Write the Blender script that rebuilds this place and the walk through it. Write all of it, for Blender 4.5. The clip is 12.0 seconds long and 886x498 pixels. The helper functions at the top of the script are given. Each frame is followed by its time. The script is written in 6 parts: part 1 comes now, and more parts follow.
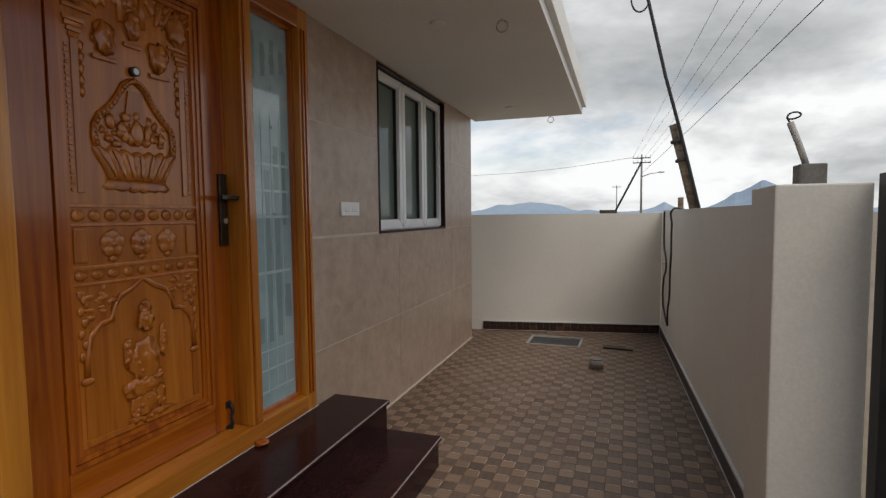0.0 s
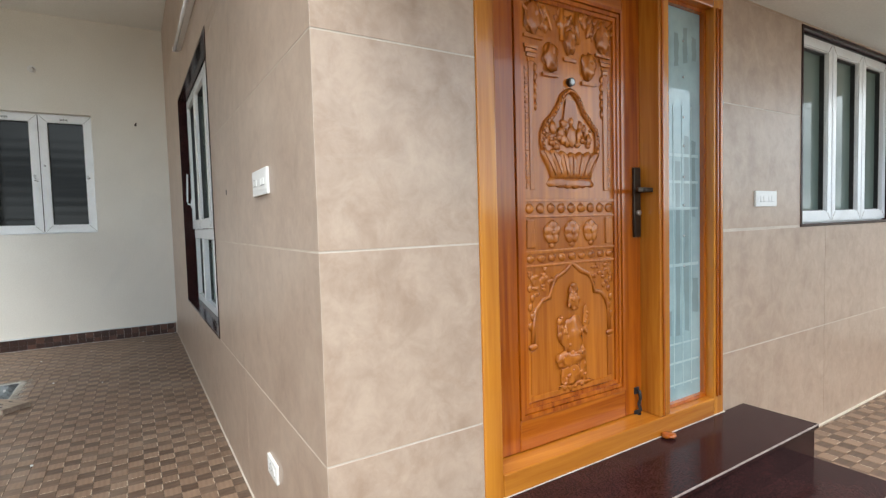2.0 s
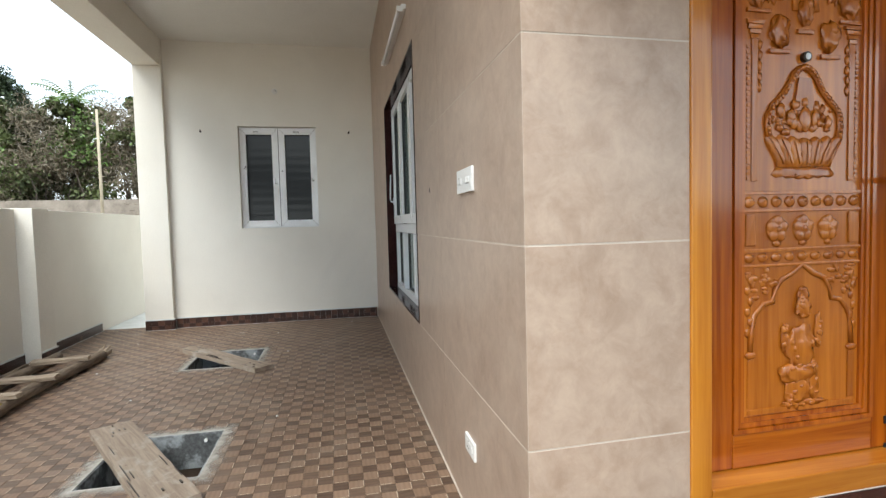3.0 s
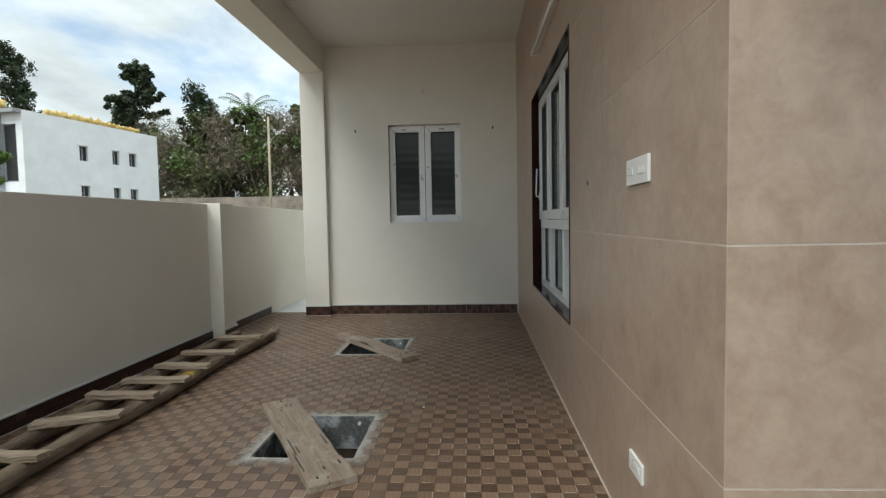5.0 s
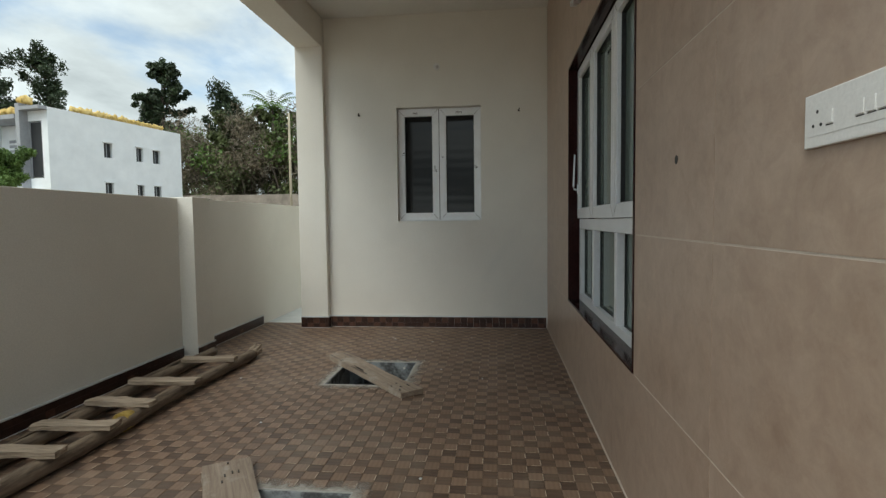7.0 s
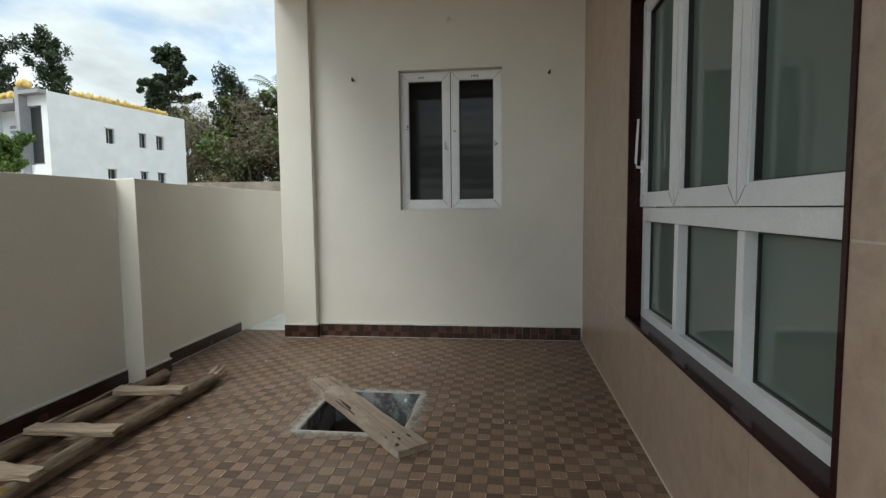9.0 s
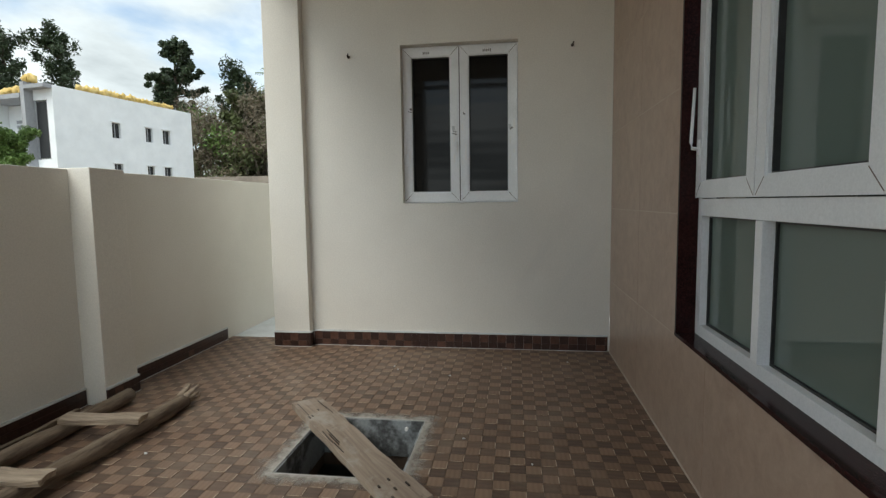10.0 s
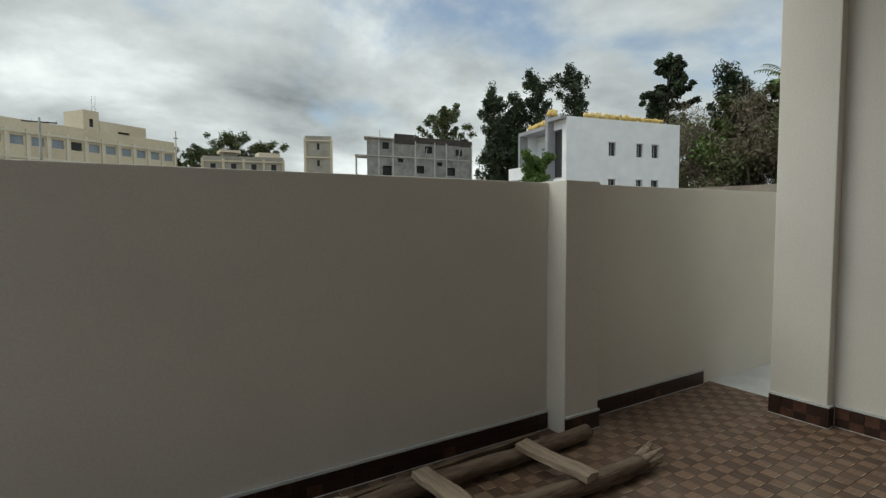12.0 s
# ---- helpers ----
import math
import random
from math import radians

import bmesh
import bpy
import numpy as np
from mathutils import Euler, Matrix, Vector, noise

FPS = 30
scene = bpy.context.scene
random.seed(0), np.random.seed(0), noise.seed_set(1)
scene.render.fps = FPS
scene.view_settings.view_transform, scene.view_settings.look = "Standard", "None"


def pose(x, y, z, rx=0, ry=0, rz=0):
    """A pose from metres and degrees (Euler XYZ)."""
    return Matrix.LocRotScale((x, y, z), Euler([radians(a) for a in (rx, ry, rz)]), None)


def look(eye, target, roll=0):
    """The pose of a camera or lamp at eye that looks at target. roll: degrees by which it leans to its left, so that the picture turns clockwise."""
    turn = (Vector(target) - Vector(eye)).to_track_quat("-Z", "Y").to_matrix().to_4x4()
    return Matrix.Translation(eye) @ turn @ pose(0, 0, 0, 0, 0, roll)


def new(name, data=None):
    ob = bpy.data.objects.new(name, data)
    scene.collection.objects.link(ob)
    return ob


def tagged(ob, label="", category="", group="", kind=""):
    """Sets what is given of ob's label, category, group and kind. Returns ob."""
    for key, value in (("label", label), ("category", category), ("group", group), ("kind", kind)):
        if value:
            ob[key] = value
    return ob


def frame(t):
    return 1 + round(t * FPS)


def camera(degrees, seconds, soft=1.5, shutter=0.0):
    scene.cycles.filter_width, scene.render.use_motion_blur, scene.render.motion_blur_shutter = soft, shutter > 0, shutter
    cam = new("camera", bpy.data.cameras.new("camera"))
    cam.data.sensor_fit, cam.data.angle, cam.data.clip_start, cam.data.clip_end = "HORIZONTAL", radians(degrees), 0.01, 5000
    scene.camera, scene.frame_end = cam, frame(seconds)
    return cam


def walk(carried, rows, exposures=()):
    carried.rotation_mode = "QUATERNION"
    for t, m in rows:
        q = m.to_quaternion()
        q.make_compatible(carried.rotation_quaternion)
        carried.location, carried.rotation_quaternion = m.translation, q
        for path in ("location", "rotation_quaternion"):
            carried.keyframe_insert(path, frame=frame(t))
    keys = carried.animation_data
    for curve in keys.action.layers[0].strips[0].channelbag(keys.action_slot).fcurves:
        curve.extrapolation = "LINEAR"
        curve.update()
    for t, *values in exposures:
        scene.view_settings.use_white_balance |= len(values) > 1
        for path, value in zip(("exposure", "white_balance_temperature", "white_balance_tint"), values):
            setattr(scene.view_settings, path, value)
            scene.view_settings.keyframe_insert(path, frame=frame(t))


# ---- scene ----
cam = camera(81.6, 12.0, soft=1.35)
EXPOSURES = [(0.0, -0.18, 6950, 12), (0.7, -0.26, 6950, 12), (1.0, -0.14, 6950, 10), (1.5, 0.86, 6750, 7), (2.0, 1.54, 6400, 5), (2.5, 1.88, 6450, 4), (3.0, 1.42, 6500, 5), (3.5, 0.90, 6550, 4), (5.5, 0.57, 6600, 2), (7.0, 0.44, 6650, 1), (9.5, 0.67, 6650, 3), (11.0, 0.64, 6650, 4), (11.5, 0.22, 6650, 3), (12.0, -0.09, 6800, 3)]
PATH = [
    (0, (0.209, 0.3, 1.302), (-0.475, 2.175, 1.173), -0.6),
    (0.5, (0.186, 0.268, 1.282), (-0.74, 2.037, 1.166), -1.4),
    (1, (0.145, 0.236, 1.284), (-1.068, 1.821, 1.169), -1.7),
    (1.5, (0.079, 0.182, 1.29), (-1.405, 1.518, 1.174), -1.6),
    (2, (0.08, 0.128, 1.274), (-1.628, 1.163, 1.169), -1.6),
    (2.5, (0.099, 0.077, 1.273), (-1.769, 0.786, 1.17), -1.4),
    (3, (0.098, 0.039, 1.274), (-1.858, 0.44, 1.171), -1.5),
    (3.5, (0.128, 0.019, 1.274), (-1.863, 0.18, 1.175), -1.5),
    (5.5, (-0.206, -0.056, 1.264), (-2.197, -0.201, 1.152), -1.0),
    (6, (-0.475, -0.017, 1.253), (-2.464, -0.198, 1.141), -1.0),
    (6.5, (-0.731, 0.024, 1.267), (-2.717, -0.188, 1.163), -0.7),
    (7, (-1.027, -0.023, 1.27), (-3.013, -0.231, 1.159), -0.7),
    (9, (-2.096, -0.165, 1.277), (-4.075, -0.407, 1.119), -0.6),
    (9.5, (-2.359, -0.218, 1.281), (-4.337, -0.457, 1.109), -0.9),
    (10, (-2.666, -0.227, 1.27), (-4.638, -0.503, 1.089), -0.8),
    (10.5, (-2.911, -0.259, 1.273), (-4.871, -0.618, 1.094), -0.7),
    (11, (-3.149, -0.397, 1.309), (-5.044, -1.015, 1.139), -0.8),
    (11.5, (-3.288, -0.542, 1.274), (-4.93, -1.678, 1.16), -0.4),
    (12, (-3.345, -0.668, 1.296), (-4.4, -2.363, 1.177), -0.3),
]
walk(cam, [(t, look(eye, target, roll)) for t, eye, target, roll in PATH], EXPOSURES)

# ---- light ----
world = bpy.data.worlds.new("sky")
scene.world = world
world.use_nodes = True
wn, wl = world.node_tree.nodes, world.node_tree.links
wn.clear()
SUN_UP, SUN_AZ = 55, 122          # elevation; azimuth counted from +y towards +x
sky = wn.new("ShaderNodeTexSky")
sky.sky_type, sky.sun_disc = "NISHITA", False
sky.sun_elevation, sky.sun_rotation = radians(SUN_UP), radians(SUN_AZ)
blue = wn.new("ShaderNodeBackground")
blue.inputs[1].default_value = 0.14
wl.new(sky.outputs[0], blue.inputs[0])
tc = wn.new("ShaderNodeTexCoord")
sep = wn.new("ShaderNodeSeparateXYZ")
wl.new(tc.outputs["Generated"], sep.inputs[0])
zc = wn.new("ShaderNodeMath"); zc.operation = "MAXIMUM"; zc.inputs[1].default_value = 0.0
wl.new(sep.outputs[2], zc.inputs[0])
za = wn.new("ShaderNodeMath"); za.operation = "ADD"; za.inputs[1].default_value = 0.30
wl.new(zc.outputs[0], za.inputs[0])
dv = wn.new("ShaderNodeVectorMath"); dv.operation = "DIVIDE"
cz = wn.new("ShaderNodeCombineXYZ")
for k in range(3):
    wl.new(za.outputs[0], cz.inputs[k])
wl.new(tc.outputs["Generated"], dv.inputs[0]); wl.new(cz.outputs[0], dv.inputs[1])
flat = wn.new("ShaderNodeVectorMath"); flat.operation = "MULTIPLY"; flat.inputs[1].default_value = (1, 1, 0.35)
wl.new(dv.outputs[0], flat.inputs[0])


def sky_noise(scale, detail, shift, rough=0.55, distort=0.3):
    off = wn.new("ShaderNodeVectorMath"); off.operation = "ADD"; off.inputs[1].default_value = shift
    wl.new(flat.outputs[0], off.inputs[0])
    n = wn.new("ShaderNodeTexNoise")
    n.inputs["Scale"].default_value, n.inputs["Detail"].default_value = scale, detail
    n.inputs["Roughness"].default_value, n.inputs["Distortion"].default_value = rough, distort
    wl.new(off.outputs[0], n.inputs["Vector"])
    return n.outputs["Fac"]


cover = wn.new("ShaderNodeMapRange"); cover.interpolation_type = "SMOOTHSTEP"
cover.inputs[1].default_value, cover.inputs[2].default_value = 0.32, 0.50
wl.new(sky_noise(1.0, 8, (3.1, 1.7, 0)), cover.inputs[0])
shade = wn.new("ShaderNodeValToRGB")
ramp = shade.color_ramp
ramp.elements[0].position, ramp.elements[0].color = 0.37, (1.10, 1.17, 1.23, 1)
ramp.elements[1].position, ramp.elements[1].color = 0.72, (0.20, 0.228, 0.258, 1)
mid = ramp.elements.new(0.50); mid.color = (0.68, 0.735, 0.785, 1)
heavy = wn.new("ShaderNodeVectorMath"); heavy.operation = "DOT_PRODUCT"   # the rain clouds stand in the south
heavy.inputs[1].default_value = (0.1, -1.0, 0.15)
wl.new(tc.outputs["Generated"], heavy.inputs[0])
lean = wn.new("ShaderNodeMath"); lean.operation = "MULTIPLY_ADD"
lean.inputs[1].default_value = 0.05
wl.new(heavy.outputs["Value"], lean.inputs[0])
wl.new(sky_noise(0.95, 9, (7.3, 5.2, 1.0), 0.57, 0.15), lean.inputs[2])
low = wn.new("ShaderNodeMapRange")                                          # the clouds thin out towards the horizon
low.inputs[1].default_value, low.inputs[2].default_value, low.inputs[3].default_value, low.inputs[4].default_value = 0.0, 0.24, 0.055, 0.0
wl.new(zc.outputs[0], low.inputs[0])
thin = wn.new("ShaderNodeMath"); thin.operation = "SUBTRACT"
wl.new(lean.outputs[0], thin.inputs[0]); wl.new(low.outputs[0], thin.inputs[1])
wl.new(thin.outputs[0], shade.inputs[0])
cloud = wn.new("ShaderNodeBackground")
cloud.inputs[1].default_value = 0.96
wl.new(shade.outputs[0], cloud.inputs[0])
mixs = wn.new("ShaderNodeMixShader")
wl.new(cover.outputs[0], mixs.inputs[0]); wl.new(blue.outputs[0], mixs.inputs[1]); wl.new(cloud.outputs[0], mixs.inputs[2])
wout = wn.new("ShaderNodeOutputWorld")
wl.new(mixs.outputs[0], wout.inputs[0])

sun = new("sun", bpy.data.lights.new("sun", "SUN"))
sun.data.energy, sun.data.angle, sun.data.color = 1.75, radians(40), (1.0, 0.985, 0.96)
sa, se = radians(SUN_AZ), radians(SUN_UP)
sun.matrix_world = look((0, 0, 30), (-30 * math.sin(sa) * math.cos(se), -30 * math.cos(sa) * math.cos(se), 30 - 30 * math.sin(se)))


# ---- materials ----
def material(name):
    m = bpy.data.materials.new(name)
    m.use_nodes = True
    t = m.node_tree
    return m, t, t.nodes["Principled BSDF"]


def noise_fac(t, vec, scale, detail=6, rough=0.6, distort=0.0):
    n = t.nodes.new("ShaderNodeTexNoise")
    n.inputs["Scale"].default_value, n.inputs["Detail"].default_value = scale, detail
    n.inputs["Roughness"].default_value, n.inputs["Distortion"].default_value = rough, distort
    t.links.new(vec, n.inputs["Vector"])
    return n.outputs["Fac"]


def place_vec(t, stretch=(1, 1, 1), jitter=0.0):
    """World position, stretched; jitter shifts it by the object's own random number."""
    g = t.nodes.new("ShaderNodeNewGeometry").outputs["Position"]
    v = t.nodes.new("ShaderNodeVectorMath"); v.operation = "MULTIPLY"; v.inputs[1].default_value = stretch
    t.links.new(g, v.inputs[0])
    if not jitter:
        return v.outputs[0]
    o = t.nodes.new("ShaderNodeObjectInfo")
    s = t.nodes.new("ShaderNodeMath"); s.operation = "MULTIPLY"; s.inputs[1].default_value = jitter
    t.links.new(o.outputs["Random"], s.inputs[0])
    a = t.nodes.new("ShaderNodeVectorMath"); a.operation = "ADD"
    t.links.new(v.outputs[0], a.inputs[0]); t.links.new(s.outputs[0], a.inputs[1])
    return a.outputs[0]


def ramp2(t, fac, lo, hi, c1, c2):
    r = t.nodes.new("ShaderNodeValToRGB")
    r.color_ramp.elements[0].position, r.color_ramp.elements[0].color = lo, (*c1, 1)
    r.color_ramp.elements[1].position, r.color_ramp.elements[1].color = hi, (*c2, 1)
    t.links.new(fac, r.inputs[0])
    return r.outputs[0]


def blend(t, fac, a, b, mode="MIX"):
    m = t.nodes.new("ShaderNodeMix"); m.data_type, m.blend_type = "RGBA", mode
    for sock, val in ((m.inputs[0], fac), (m.inputs[6], a), (m.inputs[7], b)):
        if isinstance(val, (int, float)):
            sock.default_value = val
        elif isinstance(val, tuple):
            sock.default_value = (*val, 1)
        else:
            t.links.new(val, sock)
    return m.outputs[2]


def bump(t, bsdf, fac, strength, dist=0.01):
    b = t.nodes.new("ShaderNodeBump")
    b.inputs["Strength"].default_value, b.inputs["Distance"].default_value = strength, dist
    t.links.new(fac, b.inputs["Height"])
    t.links.new(b.outputs[0], bsdf.inputs["Normal"])
    return b


def surf(name, c1, c2, scale=4.0, rough=0.6, fine=60.0, bumpy=0.15, metal=0.0, stretch=(1, 1, 1), jitter=0.0, dirt=None, dist=0.005, lo=0.35, hi=0.68):
    """A plain surface: broad two-colour variation, fine grain in the relief, optional stains."""
    m, t, b = material(name)
    v = place_vec(t, stretch, jitter)
    col = ramp2(t, noise_fac(t, v, scale), lo, hi, c1, c2)
    f = noise_fac(t, v, fine, 4)
    col = blend(t, 0.22, col, ramp2(t, f, 0.3, 0.7, tuple(x * 0.7 for x in c1), tuple(min(1, x * 1.12) for x in c2)))
    if dirt:
        d = ramp2(t, noise_fac(t, v, scale * 0.45, 8, 0.7, 0.6), 0.56, 0.74, (0, 0, 0), (1, 1, 1))
        k = t.nodes.new("ShaderNodeMath"); k.operation = "MULTIPLY"; k.inputs[1].default_value = 0.5
        t.links.new(d, k.inputs[0])
        col = blend(t, k.outputs[0], col, dirt)
    t.links.new(col, b.inputs["Base Color"])
    b.inputs["Roughness"].default_value, b.inputs["Metallic"].default_value = rough, metal
    bump(t, b, f, bumpy, dist)
    return m


def tile_stone():
    m, t, b = material("beige_wall_tile")
    v = place_vec(t, (1, 1, 1), 40.0)
    big = noise_fac(t, v, 2.3, 7, 0.62, 0.8)
    col = ramp2(t, big, 0.32, 0.70, (0.328, 0.225, 0.162), (0.468, 0.350, 0.268))
    small = noise_fac(t, v, 11.0, 8, 0.7, 0.4)
    col = blend(t, 0.5, col, ramp2(t, small, 0.32, 0.66, (0.295, 0.205, 0.150), (0.505, 0.392, 0.308)))
    vein = ramp2(t, noise_fac(t, v, 3.6, 10, 0.72, 1.6), 0.485, 0.50, (0, 0, 0), (1, 1, 1))
    faint = t.nodes.new("ShaderNodeMath"); faint.operation = "MULTIPLY"; faint.inputs[1].default_value = 0.05
    t.links.new(vein, faint.inputs[0])
    col = blend(t, faint.outputs[0], col, (0.64, 0.57, 0.49))
    t.links.new(col, b.inputs["Base Color"])
    r = t.nodes.new("ShaderNodeMapRange")
    r.inputs[3].default_value, r.inputs[4].default_value = 0.31, 0.38
    t.links.new(small, r.inputs[0]); t.links.new(r.outputs[0], b.inputs["Roughness"])
    bump(t, b, small, 0.04, 0.002)
    return m


def wood(name, dark, light, axis=2, rough=0.28, coat=0.5, dens=1.0):
    m, t, b = material(name)
    st = [34 * dens, 34 * dens, 34 * dens]
    st[axis] = 1.6 * dens
    v = place_vec(t, tuple(st), 11.0)
    col = ramp2(t, noise_fac(t, v, 1.0, 6, 0.6, 0.7), 0.30, 0.72, dark, light)
    st2 = [7, 7, 7]; st2[axis] = 0.5
    col = blend(t, 0.4, col, ramp2(t, noise_fac(t, place_vec(t, tuple(st2), 5.0), 1.0, 3, 0.5, 0.5), 0.35, 0.65, tuple(x * 0.72 for x in dark), light))
    t.links.new(col, b.inputs["Base Color"])
    b.inputs["Roughness"].default_value = rough
    b.inputs["Coat Weight"].default_value, b.inputs["Coat Roughness"].default_value = coat, 0.10
    bump(t, b, noise_fac(t, v, 2.0, 4), 0.06, 0.002)
    return m


def floor_block(name, c1, c2, ribs):
    m, t, b = material(name)
    v = place_vec(t)
    g = t.nodes.new("ShaderNodeNewGeometry")
    o = t.nodes.new("ShaderNodeObjectInfo")
    add = t.nodes.new("ShaderNodeMath"); add.operation = "ADD"
    t.links.new(g.outputs["Random Per Island"], add.inputs[0]); t.links.new(o.outputs["Random"], add.inputs[1])
    fr = t.nodes.new("ShaderNodeMath"); fr.operation = "FRACT"
    mul = t.nodes.new("ShaderNodeMath"); mul.operation = "MULTIPLY"; mul.inputs[1].default_value = 7.31
    t.links.new(add.outputs[0], mul.inputs[0]); t.links.new(mul.outputs[0], fr.inputs[0])
    col = ramp2(t, fr.outputs[0], 0.0, 1.0, c1, c2)
    w = t.nodes.new("ShaderNodeTexWave")
    w.bands_direction = "Y" if ribs else "X"
    w.inputs["Scale"].default_value = 13 if ribs else 9
    w.inputs["Distortion"].default_value = 1.6 if ribs else 5.0
    w.inputs["Detail"].default_value = 3
    t.links.new(v, w.inputs["Vector"])
    col = blend(t, 0.13 if ribs else 0.12, col, ramp2(t, w.outputs["Fac"], 0.1, 0.8, tuple(x * 0.5 for x in c1), tuple(min(1, x * 1.3) for x in c2)))
    dust = ramp2(t, noise_fac(t, v, 1.3, 8, 0.68, 0.5), 0.50, 0.78, (0, 0, 0), (1, 1, 1))
    k = t.nodes.new("ShaderNodeMath"); k.operation = "MULTIPLY"; k.inputs[1].default_value = 0.42
    t.links.new(dust, k.inputs[0])
    col = blend(t, k.outputs[0], col, (0.33, 0.275, 0.215))
    t.links.new(col, b.inputs["Base Color"])
    r = t.nodes.new("ShaderNodeMapRange"); r.inputs[3].default_value, r.inputs[4].default_value = 0.38, 0.62
    t.links.new(noise_fac(t, v, 5.0, 6), r.inputs[0]); t.links.new(r.outputs[0], b.inputs["Roughness"])
    bump(t, b, w.outputs["Fac"], 0.1 if ribs else 0.12, 0.002)
    return m


def granite():
    m, t, b = material("dark_brown_granite")
    v = place_vec(t)
    col = ramp2(t, noise_fac(t, v, 160, 3, 0.7), 0.42, 0.66, (0.012, 0.005, 0.005), (0.056, 0.018, 0.017))
    col = blend(t, 0.35, col, ramp2(t, noise_fac(t, v, 5, 5), 0.35, 0.7, (0.014, 0.006, 0.006), (0.05, 0.018, 0.017)))
    t.links.new(col, b.inputs["Base Color"])
    b.inputs["Specular IOR Level"].default_value = 0.10
    r = t.nodes.new("ShaderNodeMapRange"); r.inputs[3].default_value, r.inputs[4].default_value = 0.08, 0.22
    t.links.new(noise_fac(t, v, 7, 6, 0.7), r.inputs[0]); t.links.new(r.outputs[0], b.inputs["Roughness"])
    return m


def glass(name, tint, alpha_mix, rough=0.02, ripple=0.0, ior=1.52):
    """Tinted window glass: a clear part behind a glossy face."""
    m, t, b = material(name)
    t.nodes.remove(b)
    tr = t.nodes.new("ShaderNodeBsdfTransparent"); tr.inputs[0].default_value = (*tint, 1)
    df = t.nodes.new("ShaderNodeBsdfDiffuse"); df.inputs[0].default_value = (*tuple(0.25 * x for x in tint), 1)
    gl = t.nodes.new("ShaderNodeBsdfGlossy"); gl.inputs["Roughness"].default_value = rough
    fr = t.nodes.new("ShaderNodeFresnel"); fr.inputs[0].default_value = ior
    fk = t.nodes.new("ShaderNodeMath"); fk.operation = "MULTIPLY_ADD"; fk.inputs[1].default_value, fk.inputs[2].default_value = 1.0, 0.006
    t.links.new(fr.outputs[0], fk.inputs[0])
    m1 = t.nodes.new("ShaderNodeMixShader"); m1.inputs[0].default_value = alpha_mix
    t.links.new(tr.outputs[0], m1.inputs[1]); t.links.new(df.outputs[0], m1.inputs[2])
    m2 = t.nodes.new("ShaderNodeMixShader")
    t.links.new(fk.outputs[0], m2.inputs[0]); t.links.new(m1.outputs[0], m2.inputs[1]); t.links.new(gl.outputs[0], m2.inputs[2])
    if ripple:
        w = t.nodes.new("ShaderNodeTexWave"); w.bands_direction = "Z"
        w.inputs["Scale"].default_value, w.inputs["Distortion"].default_value = 2.9, 0.4
        t.links.new(place_vec(t), w.inputs["Vector"])
        bp = t.nodes.new("ShaderNodeBump"); bp.inputs["Strength"].default_value, bp.inputs["Distance"].default_value = ripple, 0.03
        t.links.new(w.outputs["Fac"], bp.inputs["Height"]); t.links.new(bp.outputs[0], gl.inputs["Normal"])
    t.links.new(m2.outputs[0], t.nodes["Material Output"].inputs[0])
    return m


def weathered():
    """Grey-brown board: grain along the board's own length, cement stains and dark nail marks."""
    m, t, b = material("weathered_plank")
    o = t.nodes.new("ShaderNodeTexCoord").outputs["Object"]
    v = t.nodes.new("ShaderNodeVectorMath"); v.operation = "MULTIPLY"; v.inputs[1].default_value = (2.2, 40, 40)
    t.links.new(o, v.inputs[0])
    g = noise_fac(t, v.outputs[0], 1.0, 6, 0.65, 0.6)
    col = ramp2(t, g, 0.3, 0.7, (0.20, 0.148, 0.112), (0.36, 0.285, 0.220))
    w = place_vec(t)
    st = ramp2(t, noise_fac(t, w, 7, 8, 0.7, 0.5), 0.5, 0.66, (0, 0, 0), (1, 1, 1))
    col = blend(t, st, col, (0.37, 0.325, 0.275))
    dk = ramp2(t, noise_fac(t, w, 19, 6, 0.7, 0.3), 0.66, 0.72, (0, 0, 0), (1, 1, 1))
    col = blend(t, dk, col, (0.10, 0.062, 0.04))
    t.links.new(col, b.inputs["Base Color"])
    b.inputs["Roughness"].default_value = 0.85
    bump(t, b, g, 0.5, 0.004)
    return m


PAINT = surf("cream_wall_paint", (0.755, 0.718, 0.65), (0.815, 0.783, 0.715), 1.2, 0.75, 90, 0.035, dirt=(0.68, 0.66, 0.61))
CEILPAINT = surf("white_ceiling_paint", (0.76, 0.745, 0.71), (0.82, 0.81, 0.775), 1.0, 0.8, 70, 0.06)
TILE = tile_stone()
GROUT = surf("white_tile_grout", (0.51, 0.44, 0.37), (0.63, 0.565, 0.49), 9, 0.85, 150, 0.2)
BLOCK_LIGHT = floor_block("ribbed_floor_block", (0.172, 0.109, 0.072), (0.243, 0.158, 0.106), True)
BLOCK_DARK = floor_block("plain_floor_block", (0.082, 0.049, 0.033), (0.140, 0.088, 0.060), False)
JOINT = surf("floor_joint", (0.09, 0.058, 0.04), (0.16, 0.108, 0.078), 6, 0.9, 120, 0.2)
# pale colour of the highlights painted along block edges
EDGE = surf("block_edge_highlight", (0.44, 0.35, 0.265), (0.60, 0.50, 0.395), 9, 0.6, 120, 0.1)
SKIRT_A = surf("brown_skirting_tile", (0.028, 0.013, 0.010), (0.06, 0.028, 0.02), 18, 0.35, 90, 0.15, jitter=9)
SKIRT_B = surf("red_brown_skirting_tile", (0.066, 0.029, 0.019), (0.135, 0.066, 0.045), 18, 0.35, 90, 0.15, jitter=9)
GRANITE = granite()
